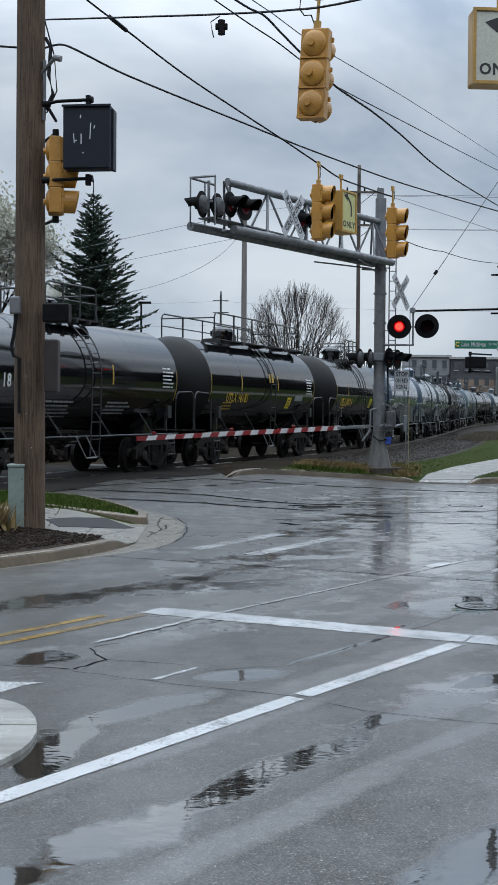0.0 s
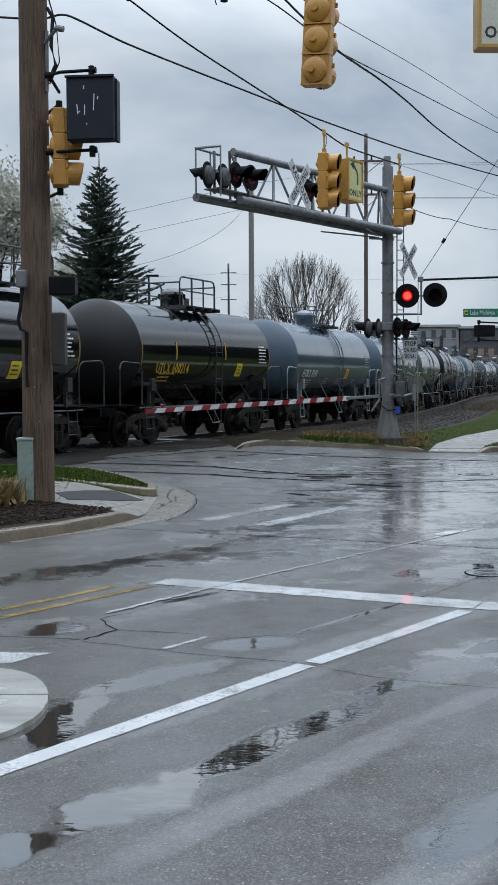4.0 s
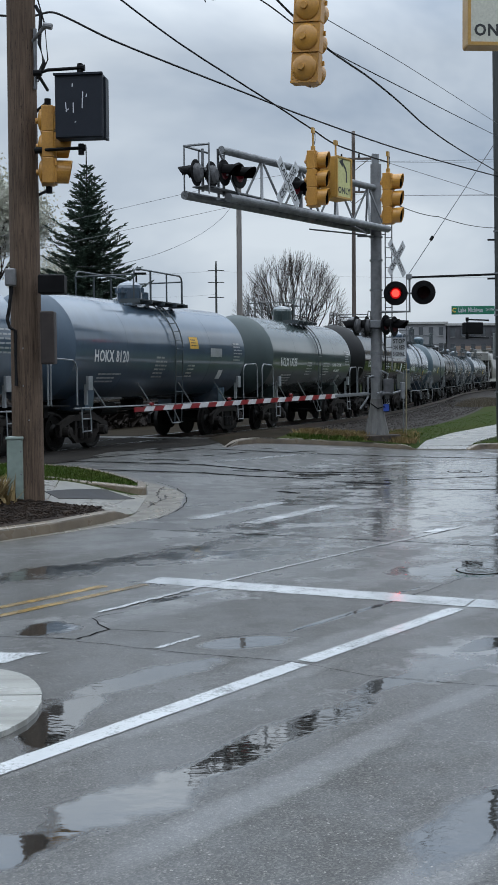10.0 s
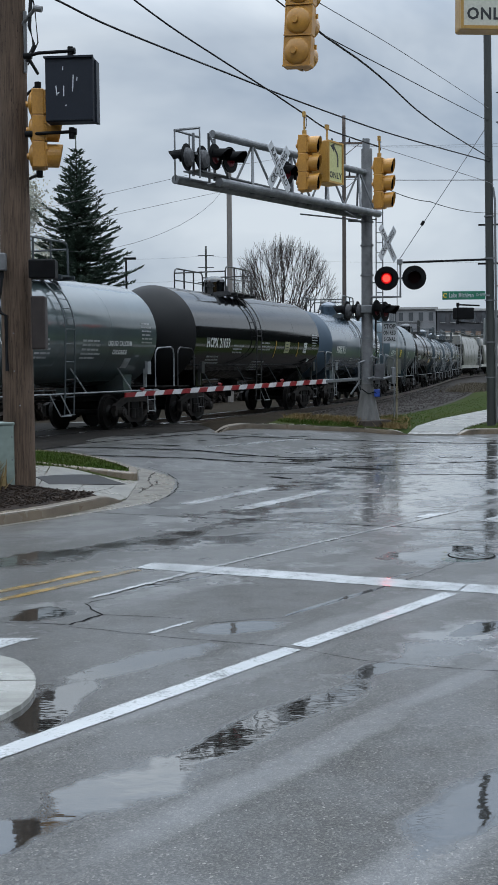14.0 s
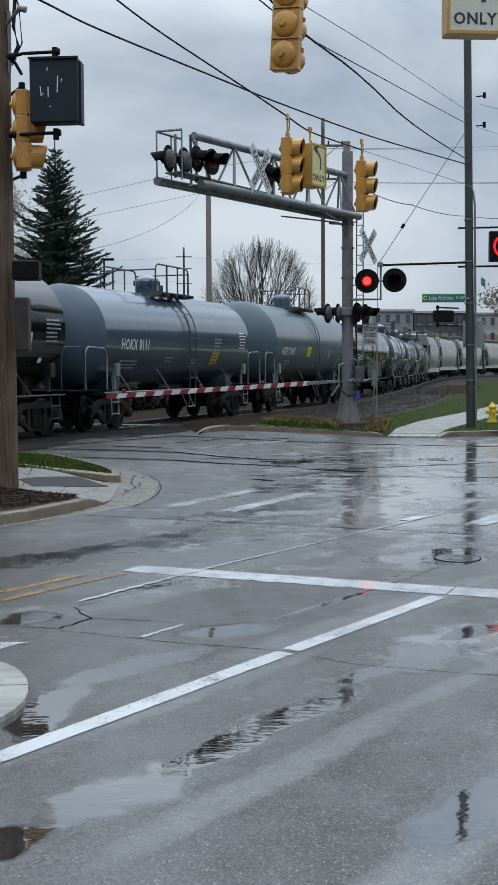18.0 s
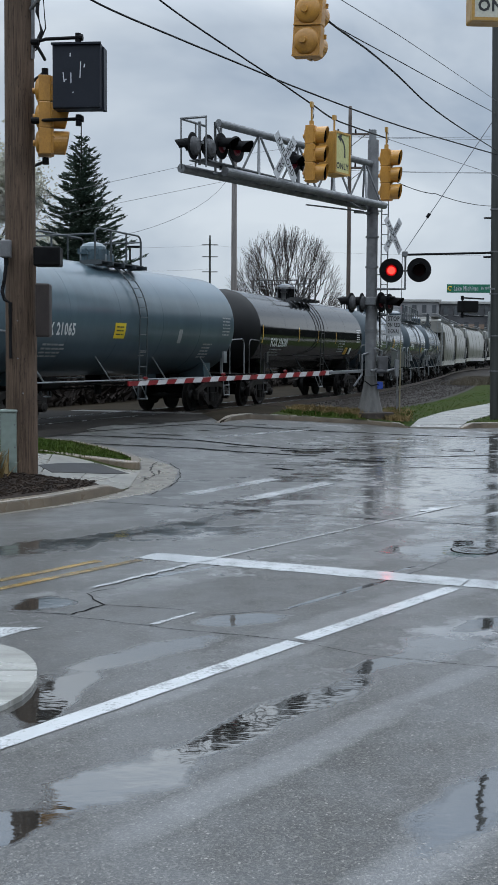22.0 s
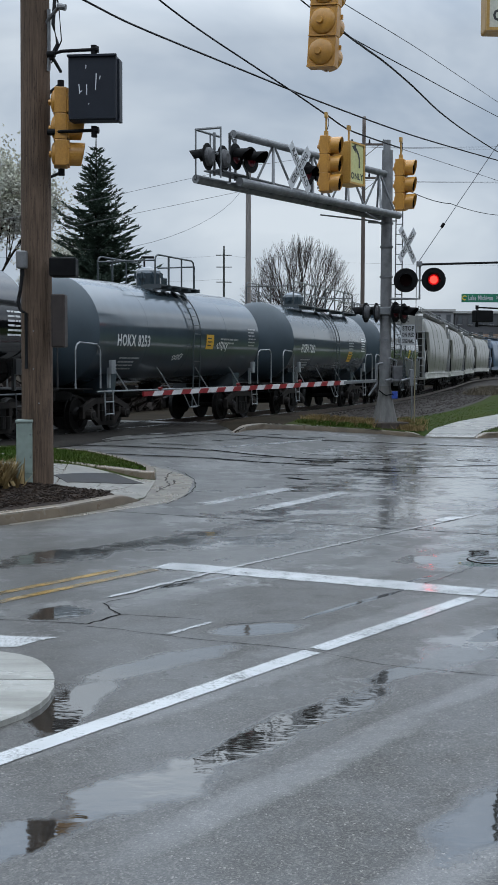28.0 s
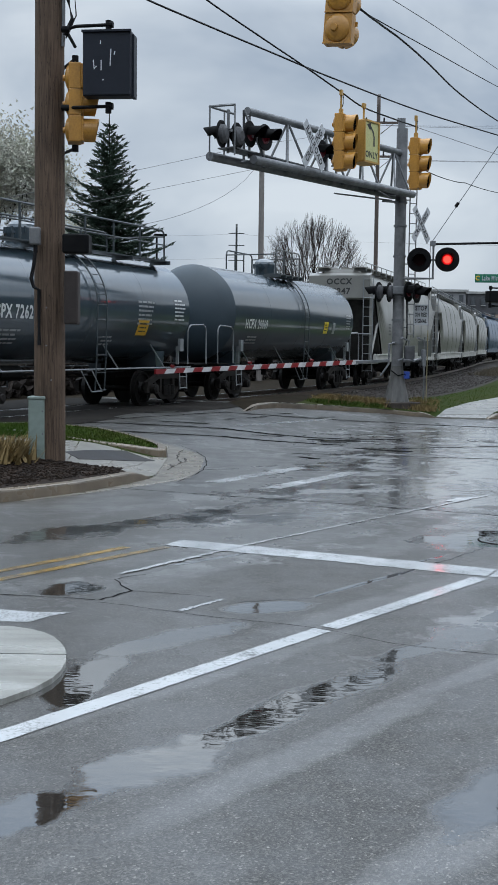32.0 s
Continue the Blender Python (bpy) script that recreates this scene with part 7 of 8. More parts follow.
def hopper_car(spec, seed):
    rng = random.Random(seed)
    L, paint = spec["len"], PAINT[spec["paint"]]
    half = L / 2
    car = thing("hopper_car", Matrix(), spec["label"], "hopper car", "hopper cars of the train")
    # near half of the cross section: an upright sill, a bulging side, a rounded roof
    sec = [(-1.47, 1.05), (-1.47, 1.30)] + [(-1.47 - 0.14 * math.sin(math.pi * k / 8), 1.30 + 2.0 * k / 8) for k in range(1, 8)]
    sec += [(-1.46, 3.32), (-1.42, 3.62), (-1.32, 3.92), (-1.16, 4.16), (-0.95, 4.34), (-0.68, 4.47), (-0.35, 4.55)]
    sec = sec + [(-y, z) for y, z in reversed(sec)]
    bm = bmesh.new()
    rings = []
    for x, cut in ((-half + 0.45, 3.45), (-half + 2.3, 1.05), (half - 2.3, 1.05), (half - 0.45, 3.45)):
        rings.append([bm.verts.new((x, y, max(z, cut))) for y, z in sec])
    for s, e in zip(rings, rings[1:]):
        for k in range(len(sec) - 1):
            bm.faces.new((s[k], s[k + 1], e[k + 1], e[k]))
    for s, e in ((rings[1], rings[2]),):
        bm.faces.new((s[-1], s[0], e[0], e[-1]))
    bm.faces.new(rings[0][::-1])
    bm.faces.new(rings[-1])
    bmesh.ops.remove_doubles(bm, verts=bm.verts, dist=0.0005)
    fix(bm)
    body = part("body", bm, paint, car, smooth=True)
    for sx in (-1, 1):
        # sloping end sheet, its dark bay, the header plate over it and the corner posts
        bm = bmesh.new()
        prism(bm, [(sx * (half - 2.35), 1.06), (sx * (half - 0.5), 3.42), (sx * (half - 0.42), 3.42), (sx * (half - 2.1), 1.06)], -1.40, 1.40)
        fix(bm)
        part("slope_sheet", bm, HOPPER_END, body, "dark sloping end sheet")
        bm = bmesh.new()
        prism(bm, [(sx * (half - 0.46), 3.40), (sx * (half - 0.10), 3.40), (sx * (half - 0.02), 3.46), (sx * (half - 0.02), 4.30), (sx * (half - 0.46), 4.42)], -1.30, 1.30)
        fix(bm)
        part("header_plate", bm, paint, body)
        for sy in (-1, 1):
            bm = bmesh.new()
            box(bm, (sx * (half - 0.10), sy * 1.36, 2.25), (0.13, 0.13, 2.4))
            part("corner_post", bm, paint, body)
            bm = bmesh.new()
            rod(bm, (sx * (half - 0.14), sy * 1.36, 1.2), (sx * (half - 1.2), sy * 1.40, 2.5), 0.05, n=6)
            part("corner_brace", bm, paint, body)
    for k in range(1, 4):
        bm = bmesh.new()
        x = -half + 2.0 + (L - 4.0) * k / 4
        tube(bm, [(x, y * 1.005, z) for y, z in sec[1:16]], 0.011, 4)
        part("side_rib", bm, paint, body)
    for sy in (-1, 1):
        bm = bmesh.new()
        box(bm, (0, sy * 1.51, 1.14), (L - 0.5, 0.12, 0.30))
        box(bm, (0, sy * 1.55, 1.31), (L - 0.5, 0.16, 0.05))
        part("side_sill", bm, SILL_PALE if spec["paint"] == "hopper" else paint, car)
        bm = bmesh.new()
        box(bm, (0, sy * 0.75, 4.62), (L - 0.6, 0.5, 0.04))
        for k in range(12):
            box(bm, (-half + 0.6 + (L - 1.2) * k / 11, sy * 0.75, 4.55), (0.05, 0.55, 0.14))
        part("running_board", bm, paint, car)
        bm = bmesh.new()
        tube(bm, [(-half + 0.5, sy * 1.02, 4.80), (half - 0.5, sy * 1.02, 4.80)], 0.02, 5)
        for k in range(15):
            xx = -half + 0.5 + (L - 1.0) * k / 14
            rod(bm, (xx, sy * 1.02, 4.42), (xx, sy * 1.02, 4.80), 0.016, n=5)
        part("roof_rail", bm, RAILING["pale"], car)
    bm = bmesh.new()
    box(bm, (0, 0, 4.62), (L - 3, 0.5, 0.10))
    part("hatch_cover", bm, paint, car)
    for sx in (-1, 1):
        bm = bmesh.new()
        box(bm, (sx * (half - 0.4), 0, 1.0), (1.5, 3.0, 0.12))
        box(bm, (sx * (half + 0.1), 0, 0.95), (1.4, 0.46, 0.36))
        part("end_sill", bm, UNDER if spec["paint"] != "hopper" else paint, car)
        bm = bmesh.new()
        for dy in (-1.45, -1.05):
            rod(bm, (sx * (half + 0.05), dy, 0.6), (sx * (half + 0.05), dy, 4.3), 0.02, n=5)
        for k in range(11):
            rod(bm, (sx * (half + 0.05), -1.45, 0.65 + 0.35 * k), (sx * (half + 0.05), -1.05, 0.65 + 0.35 * k), 0.016, n=5)
        part("end_ladder", bm, RAILING["pale"], car)
        bm = bmesh.new()
        tube(bm, [(sx * (half + 0.12), -1.4, 1.05), (sx * (half + 0.12), -1.4, 2.1), (sx * (half + 0.12), 1.4, 2.1), (sx * (half + 0.12), 1.4, 1.05)], 0.025, 6)
        part("end_handrail", bm, RAILING["pale"], car)
        bm = bmesh.new()
        bevel_box(bm, (sx * (half + 0.75), 0, 0.86), (0.5, 0.2, 0.26), 0.03)
        part("coupler", bm, UNDER, car)
        truck_parts(car, sx * (half - 1.2))
    for k in range(3):
        bm = bmesh.new()
        x = (k - 1) * (L - 6.0) / 3
        r = [bm.verts.new((x + sx * 1.9, sy * 1.3, 1.0)) for sx, sy in ((-1, -1), (1, -1), (1, 1), (-1, 1))]
        q = [bm.verts.new((x + sx * 0.4, sy * 0.5, 0.45)) for sx, sy in ((-1, -1), (1, -1), (1, 1), (-1, 1))]
        for i in range(4):
            bm.faces.new((r[i], r[(i + 1) % 4], q[(i + 1) % 4], q[i]))
        bm.faces.new(q)
        fix(bm)
        part("discharge_gate", bm, UNDER, car)
    if spec.get("mark"):
        for j, w_text in enumerate(spec["mark"]):
            bm = text_bm(w_text, 0.31, 1.1)
            for v in bm.verts:
                v.co = Vector((-half + 0.014, -v.co.x, 4.06 - 0.36 * j + v.co.y))
            part("reporting_mark", bm, INK, car)
        bm = bmesh.new()
        bars(bm, 0, 0, 0.6, 4, 0.13, 0.06, rng)
        stand_up(bm, -half + 3.0, -1.625, 2.5)
        part("small_print", bm, INK, body)
    for ob in car.children_recursive:
        if ob.type == "MESH" and ob.parent.name.split(".")[0] != "wheelset":
            for v in ob.data.vertices:
                if v.co.z > 1.3:
                    v.co.z = 1.3 + (v.co.z - 1.3) * 1.09
    return car


YB = (( -2.3, 2.55, 0.06, 0.5, "s"), (0.9, 2.6, 0.06, 0.5, "s"))
CARS = [
    dict(at=-14.2, len=9.6, paint="black", yellow=1, bands=1, label="glossy black tank car with yellow bands"),
    dict(at=-1.75, len=9.5, paint="black", bands=1, mark="UTLX 18", mark_x=0.95, panel=1, placards=((-1.9, 2.6, 0.06, 0.5, "s"), (1.2, 2.55, 0.06, 0.5, "s")), print=((-1.0, 1.85, 1.5, 5), (1.9, 1.85, 1.5, 4)), label="glossy black tank car with yellow reflective stripes"),
    dict(at=9.85, len=9.4, paint="black", bands=1, yellow=1, mark="UTLX 94185", mark_x=2.2, mark_z=2.06, deck=(-3.4, 4.3), dome=-0.7, panel=1, placards=YB + ((2.2, 1.95, 0.42, 0.42, "y"), (3.1, 2.12, 0.8, 0.2, "d"), (0.3, 2.75, 0.4, 0.3, "s")), label="glossy black tank car with yellow lettering and a long top walk"),
    dict(at=21.8, len=8.6, paint="black", bands=1, yellow=1, mark="UTLX 600214", mark_x=1.9, mark_z=2.05, panel=1, placards=YB + ((2.0, 2.05, 0.42, 0.42, "y"),), label="glossy black tank car with yellow lettering and placard"),
    dict(at=33.65, len=9.9, paint="blue_grey", mark="HOKX 8249", mark_z=1.98, placards=((1.6, 2.0, 0.44, 0.42, "o"),), print=((-3.2, 1.75, 1.0, 3), (-0.9, 1.8, 0.7, 3), (0.9, 1.8, 0.8, 3), (3.1, 1.75, 0.6, 2)), label="blue-grey tank car with white lettering and an orange placard"),
    dict(at=45.95, len=10.1, paint="blue_grey", mark="HOKX 8120", placards=((1.4, 2.75, 0.55, 0.34, "o"), (2.9, 2.5, 0.8, 0.25, "d"), (3.4, 1.85, 0.3, 0.3, "w")), print=((-3.2, 1.85, 1.2, 3), (-0.6, 2.3, 0.7, 6), (1.3, 2.1, 0.5, 4)), deck=(-1.3, 1.6), label="blue-grey tank car with dented orange placard"),
    dict(at=58.35, len=9.8, paint="green_grey", mark="UCLX 16255", placards=((3.5, 1.75, 0.34, 0.3, "d"),), print=((-3.1, 1.85, 1.2, 4), (-0.7, 2.3, 0.7, 5), (1.5, 2.3, 1.0, 5)), words=(("LIQUID CALCIUM", 2.9, 2.25, 0.17), ("CHLORIDE", 2.95, 2.03, 0.17)), label="green-grey tank car lettered for liquid calcium chloride"),
    dict(at=71.4, len=11.7, paint="black", r=1.47, lad=-0.9, dome=-1.0, deck=(-2.2, 0.1), mark="HCPX 21059", mark_z=2.35, placards=((2.2, 2.3, 0.50, 0.40, "p"), (1.0, 2.22, 0.05, 0.6, "s"), (3.4, 2.25, 0.05, 0.55, "s"), (4.2, 2.3, 0.34, 0.38, "w"), (4.95, 1.85, 0.16, 0.14, "w")), print=((-4.2, 1.95, 1.2, 3), (-2.4, 2.3, 1.0, 3), (0.0, 2.42, 0.9, 3), (-0.2, 1.8, 1.3, 4)), label="glossy black tank car with white lettering"),
    dict(at=84.55, len=10.2, paint="blue_grey", mark="HOKX 8111", panel=1, placards=((2.3, 1.95, 0.55, 0.42, "o"),), print=((-3.4, 1.85, 1.4, 3), (-1.0, 1.95, 0.6, 2), (2.4, 2.55, 0.6, 6), (0.8, 1.9, 0.5, 3)), label="blue-grey tank car with an orange placard below white print"),
    dict(at=98.3, len=12.0, paint="steel", r=1.48, mark="HCPX 21065", mark_z=2.25, lad=-0.15, placards=((-1.2, 2.28, 0.56, 0.40, "y"), (2.3, 2.2, 0.22, 0.40, "d")), print=((-4.0, 1.9, 1.2, 4), (4.3, 2.0, 0.7, 5), (0.5, 1.75, 0.4, 2)), dome=-0.05, deck=(-1.5, 0.95), label="matt blue-grey tank car with a yellow placard"),
    dict(at=113.55, len=13.7, paint="black", mark="TCIX 224280", mark_x=2.1, mark_z=2.12, panel=1, placards=((-2.5, 2.45, 0.05, 0.5, "s"), (0.0, 2.4, 0.05, 0.45, "s"), (2.6, 2.4, 0.05, 0.45, "s"), (4.5, 1.9, 0.45, 0.32, "o"), (5.2, 1.9, 0.3, 0.3, "w"), (-6.6, 2.4, 0.06, 0.6, "s")), print=((-4.9, 1.9, 1.4, 3), (3.6, 2.3, 1.0, 5)), label="long glossy black tank car with white lettering"),
    dict(at=128.3, len=9.9, paint="slate", mark="HOKX 8253", scrawl=((2.15, 2.25, 0.8, 0.36), (-0.6, 1.9, 0.6, 0.25)), placards=((1.3, 2.35, 0.5, 0.42, "o"),), print=((-3.2, 1.85, 1.1, 4), (2.7, 2.45, 1.4, 2)), deck=(-1.2, 1.2), label="slate-grey tank car with graffiti scrawls and faded placard"),
    dict(at=141.4, len=10.0, paint="slate", mark="HCPX 7262", deck=(-3.6, 4.4), dome=-0.9, panel=1, placards=((2.5, 2.05, 0.55, 0.42, "o"),), print=((-3.2, 1.9, 1.3, 4), (2.6, 2.7, 0.9, 6), (1.0, 1.8, 0.6, 3)), label="slate-grey tank car with a long railed top walk"),
    dict(at=155.0, len=11.6, paint="slate", r=1.46, mark="HCPX 20069", placards=((2.6, 2.3, 0.45, 0.42, "y"), (3.5, 2.3, 0.25, 0.4, "d")), print=((-4.0, 1.9, 1.1, 3),), label="dark slate-grey tank car coupled to a hopper car"),
]
HOPPERS = [
    dict(at=172.2, len=17.0, paint="hopper", mark=("OCCX", "52247"), label="pale grey covered hopper car with black lettering"),
    dict(at=191.4, len=17.0, paint="hopper", label="pale grey covered hopper car, streaked with dirt"),
    dict(at=210.6, len=17.0, paint="hopper", label="pale grey covered hopper car, streaked with dirt"),
    dict(at=229.8, len=17.0, paint="hopper", label="pale grey covered hopper car, streaked with dirt"),
    dict(at=249.0, len=17.0, paint="hopper_blue", label="faded blue covered hopper car"),
    dict(at=268.2, len=17.0, paint="hopper_brown", label="brown covered hopper car"),
    dict(at=287.4, len=17.0, paint="hopper_brown", label="brown covered hopper car"),
    dict(at=306.6, len=17.0, paint="hopper", label="pale grey covered hopper car, streaked with dirt"),
]
TRAIN = []
for i, spec in enumerate(CARS):
    n0 = len(WHEELSETS)
    ob = tank_car(spec, 100 + i)
    TRAIN.append((ob, spec["at"], spec["len"] / 2 - 0.75, WHEELSETS[n0:]))
for i, spec in enumerate(HOPPERS):
    n0 = len(WHEELSETS)
    ob = hopper_car(spec, 300 + i)
    TRAIN.append((ob, spec["at"], spec["len"] / 2 - 1.2, WHEELSETS[n0:]))


# ---- trees and plants ----
def leaf_tri(bm, c, d, r, rng):
    """One small clump: two crossed blades."""
    a = d.orthogonal().normalized()
    b = d.cross(a).normalized()
    for k in (a, b):
        bm.faces.new((bm.verts.new(c - k * r * 0.45), bm.verts.new(c + k * r * 0.45), bm.verts.new(c + d * r * rng.uniform(0.8, 1.4))))


def spruce(x, y, z, h, slope, seed):
    """Whorls of boughs with side shoots; each shoot carries narrow needle sprays."""
    rng = random.Random(seed)
    th = thing("spruce_tree", pose(x, y, z), "dark blue-green spruce with a ragged pointed crown", "tree")
    bm = bmesh.new()
    rod(bm, (0, 0, 0), (0, 0, h + 0.6), 0.22, 0.012, n=10)
    part("trunk", bm, BARK, th)
    vs, fs = [], []

    def spray(c, d, ln):
        a = d.orthogonal().normalized()
        b = d.cross(a)
        for k in (a, b):
            i = len(vs)
            vs.extend((c - k * ln * 0.20, c + k * ln * 0.20, c + d * ln))
            fs.append((i, i + 1, i + 2))

    zz = 1.0
    while zz < h - 0.12:
        k = zz / h
        n = int(10 + 9 * (1 - k)) if k < 0.93 else 5
        off, whorl = rng.uniform(0, 6.28), rng.uniform(0.80, 1.10)
        for i in range(n):
            a = off + i * math.tau / n + rng.uniform(-0.3, 0.3)
            ln = min(2.9, slope * (h - zz) ** 0.96) * whorl * rng.uniform(0.60, 1.10) * (1.08 if rng.random() < 0.12 else 1.0) + 0.08
            up0 = rng.uniform(-0.22, 0.10) + 0.9 * max(0.0, k - 0.62)
            up1 = rng.uniform(0.10, 0.38)
            out = Vector((math.cos(a), math.sin(a), 0.0))
            side = Vector((-math.sin(a), math.cos(a), 0.0))
            z0 = zz + rng.uniform(-0.14, 0.14)
            m = max(3, int(ln / (0.12 if k > 0.42 else 0.24)))
            for j in range(m):
                f = (j + 0.7) / m
                c = out * ln * f + Vector((0, 0, z0 + ln * (up0 * f + up1 * f * f)))
                lean = Vector((0, 0, up0 + 2 * up1 * f))
                for sd in (-1, 1):
                    reach = (0.10 + 0.34 * ln * 0.5 * (1 - f) ** 0.7) * rng.uniform(0.6, 1.2)
                    d = (out * 0.75 + side * sd * rng.uniform(0.5, 1.0) + lean * 0.6).normalized()
                    cnt = 1 + int(reach / 0.16)
                    for q in range(cnt):
                        spray(c + d * reach * (q + 0.2) / cnt + Vector((0, 0, rng.uniform(-0.05, 0.03))), (d + Vector((rng.uniform(-0.5, 0.5), rng.uniform(-0.5, 0.5), rng.uniform(-0.35, 0.45)))).normalized(), rng.uniform(0.16, 0.27))
                if rng.random() < 0.6:
                    spray(c, (out * 0.8 + lean + Vector((0, 0, rng.uniform(0.0, 0.8)))).normalized(), rng.uniform(0.14, 0.24))
            spray(out * ln + Vector((0, 0, z0 + ln * (up0 + up1))), (out + Vector((0, 0, 0.5))).normalized(), 0.26)
        zz += 0.40 - 0.15 * k
    for i in range(8):
        spray(Vector((0, 0, h + 0.45 - 0.12 * i)), Vector((rng.uniform(-0.4, 0.4), rng.uniform(-0.4, 0.4), 1)).normalized(), 0.2)
    me = bpy.data.meshes.new("crown")
    me.from_pydata(vs, [], fs)
    me.materials.append(SPRUCE)
    crown = new("crown", me)
    crown.parent = th
    return th


def fan_tree(x, y, z, top, half, seed):
    """A leafless tree with a domed crown: limbs, branches, twigs and tips, each set nearer to the dome."""
    rng = random.Random(seed)
    th = thing("tree", pose(x, y, z), "leafless round-headed tree with fine upswept twigs", "tree")
    bm = bmesh.new()
    foot = Vector((0, 0, top * 0.18))
    rod(bm, (0, 0, 0), foot, 0.19, 0.13, n=8)

    def dome(a, b):
        """A point of the crown's surface: a about the trunk, b from the rim (0) to the top (1)."""
        e = radians(-8 + 98 * b)
        r = rng.uniform(0.84, 1.06)
        return Vector((half * math.cos(e) * math.cos(a) * r, half * math.cos(e) * math.sin(a) * r, top * (0.52 + 0.48 * math.sin(e) * r)))

    def bough(p_, q_, r, lvl):
        ln = (q_ - p_).length
        jog = Vector((rng.uniform(-1, 1), rng.uniform(-1, 1), rng.uniform(-0.9, 0.1))) * ln * 0.09
        mid = p_.lerp(q_, 0.5) + jog
        tube(bm, [p_, mid, q_], r, 5 if lvl < 2 else 3)
        return mid

    def spread(p_, goal, a, b, width, r, lvl):
        share = (0.38, 0.42, 0.50, 0.62, 1.0)[lvl]
        q_ = p_.lerp(goal, share) + Vector((rng.uniform(-1, 1), rng.uniform(-1, 1), rng.uniform(-1, 1))) * 0.10 * (4 - lvl)
        mid = bough(p_, q_, r, lvl)
        if lvl == 4:
            return
        for i in range((4, 4, 4, 3)[lvl]):
            a2, b2 = a + rng.uniform(-1, 1) * width / max(0.3, math.cos(1.5 * b)), min(1.0, max(0.0, b + rng.uniform(-1, 1) * width * 0.45))
            spread(q_ if i < 2 else mid.lerp(q_, rng.uniform(0.1, 0.9)), dome(a2, b2), a2, b2, width * 0.55, max(0.0075, r * 0.55), lvl + 1)

    for i in range(12):
        a, b = i * 2.4, 0.85 * ((0.5 + i) / 12) ** 1.8
        spread(foot.lerp(Vector((0, 0, top * 0.34)), (i * 0.37) % 1.0), dome(a, b), a, b, 0.55, 0.075, 0)
    part("trunk", bm, BARK, th)
    return th


def bare_tree(x, y, z, h, seed, spread=0.55, material=BARK, label="leafless tree with a fine spreading crown", leaf=None, leaves=0, leaf_r=0.2, depth=6, name="tree", lift=0.0, thick=4):
    rng = random.Random(seed)
    th = thing(name, pose(x, y, z), label, "tree")
    bm, ends = bmesh.new(), []

    def grow(p_, d, ln, r, lvl):
        q_ = p_ + d * ln
        tube(bm, [p_, p_.lerp(q_, 0.5) + Vector((rng.uniform(-1, 1), rng.uniform(-1, 1), 0)) * ln * 0.05, q_], r, 5 if lvl < 2 else 3)
        if lvl >= depth:
            ends.append((q_, d))
            return
        kids = 3 if lvl < thick else 2
        for i in range(kids):
            nd = (d + Vector((rng.uniform(-1, 1), rng.uniform(-1, 1), rng.uniform(-0.25 + lift, 0.7 + lift))) * spread).normalized()
            grow(q_ if rng.random() < 0.6 else p_.lerp(q_, rng.uniform(0.55, 1)), nd, ln * rng.uniform(0.66, 0.86), max(0.0085, r * 0.52), lvl + 1)
        if lvl > 2:
            ends.append((q_, d))

    grow(Vector((0, 0, 0)), Vector((0, 0, 1)), h * 0.24, h * 0.015, 0)
    part("trunk", bm, material, th)
    if leaf:
        bm = bmesh.new()
        for i in range(leaves):
            e, d = ends[rng.randrange(len(ends))]
            c = e + Vector((rng.gauss(0, 1), rng.gauss(0, 1), rng.gauss(0, 1))) * h * 0.03
            leaf_tri(bm, c, Vector((rng.uniform(-1, 1), rng.uniform(-1, 1), rng.uniform(-0.6, 1))).normalized(), leaf_r * rng.uniform(0.5, 1.2), rng)
        part("crown", bm, leaf, th)
    return th


spruce(-7.88, 60.0, 0.2, 13.1, 0.46, 5)
fan_tree(3.5, 85.0, 0.3, 11.1, 4.25, 12)
bare_tree(-14.3, 62.0, 0.2, 15.5, 21, 0.42, leaf=BLOSSOM, leaves=30000, leaf_r=0.15, depth=5, label="tree in full pale white blossom beyond the track")
bare_tree(-10.6, 74.0, 0.2, 11.5, 22, 0.42, leaf=BLOSSOM, leaves=13000, leaf_r=0.14, depth=5, label="tree in pale white blossom behind the spruce")
bare_tree(24.6, 95.0, 0.8, 10.0, 23, 0.5, leaf=RUSTLEAF, leaves=2600, leaf_r=0.22, depth=5, label="small tree with sparse bronze and white buds")


def blades(name, spots, material, h0, h1, label, seed, spread=0.04):
    rng = random.Random(seed)
    bm = bmesh.new()
    for x, y, z in spots:
        a, h = rng.uniform(0, 6.28), rng.uniform(h0, h1)
        w = 0.012 + h * 0.05
        lx, ly = rng.uniform(-0.9, 0.9) * h, rng.uniform(-0.9, 0.9) * h
        q = [bm.verts.new((x + w * math.cos(a) * s, y + w * math.sin(a) * s, z - 0.01)) for s in (-1, 1)]
        bm.faces.new((q[0], q[1], bm.verts.new((x + lx, y + ly, z + h))))
    return tagged(part(name, bm, material), label, "grass", kind="stuff")


rng = random.Random(8)
spots = []
while len(spots) < 14000:
    u, v = rng.uniform(0.30, 0.99), rng.random()
    x, y, z = verge_near(u, v)
    if y > 20.45 + 0.35 * min(0, x + 3.2) and math.dist((x, y), lerp_line(KERB_NEAR, u)) > 0.2:
        spots.append((x, y, z))
blades("corner_grass", spots, BLADE, 0.02, 0.065, "short wet green grass behind the kerb", 1)
spots = [verge_far(rng.random() ** 1.3 * 0.75, rng.uniform(0.02, 0.9)) for _ in range(26000)]
spots = [q for q in spots if q[0] > 1.7]


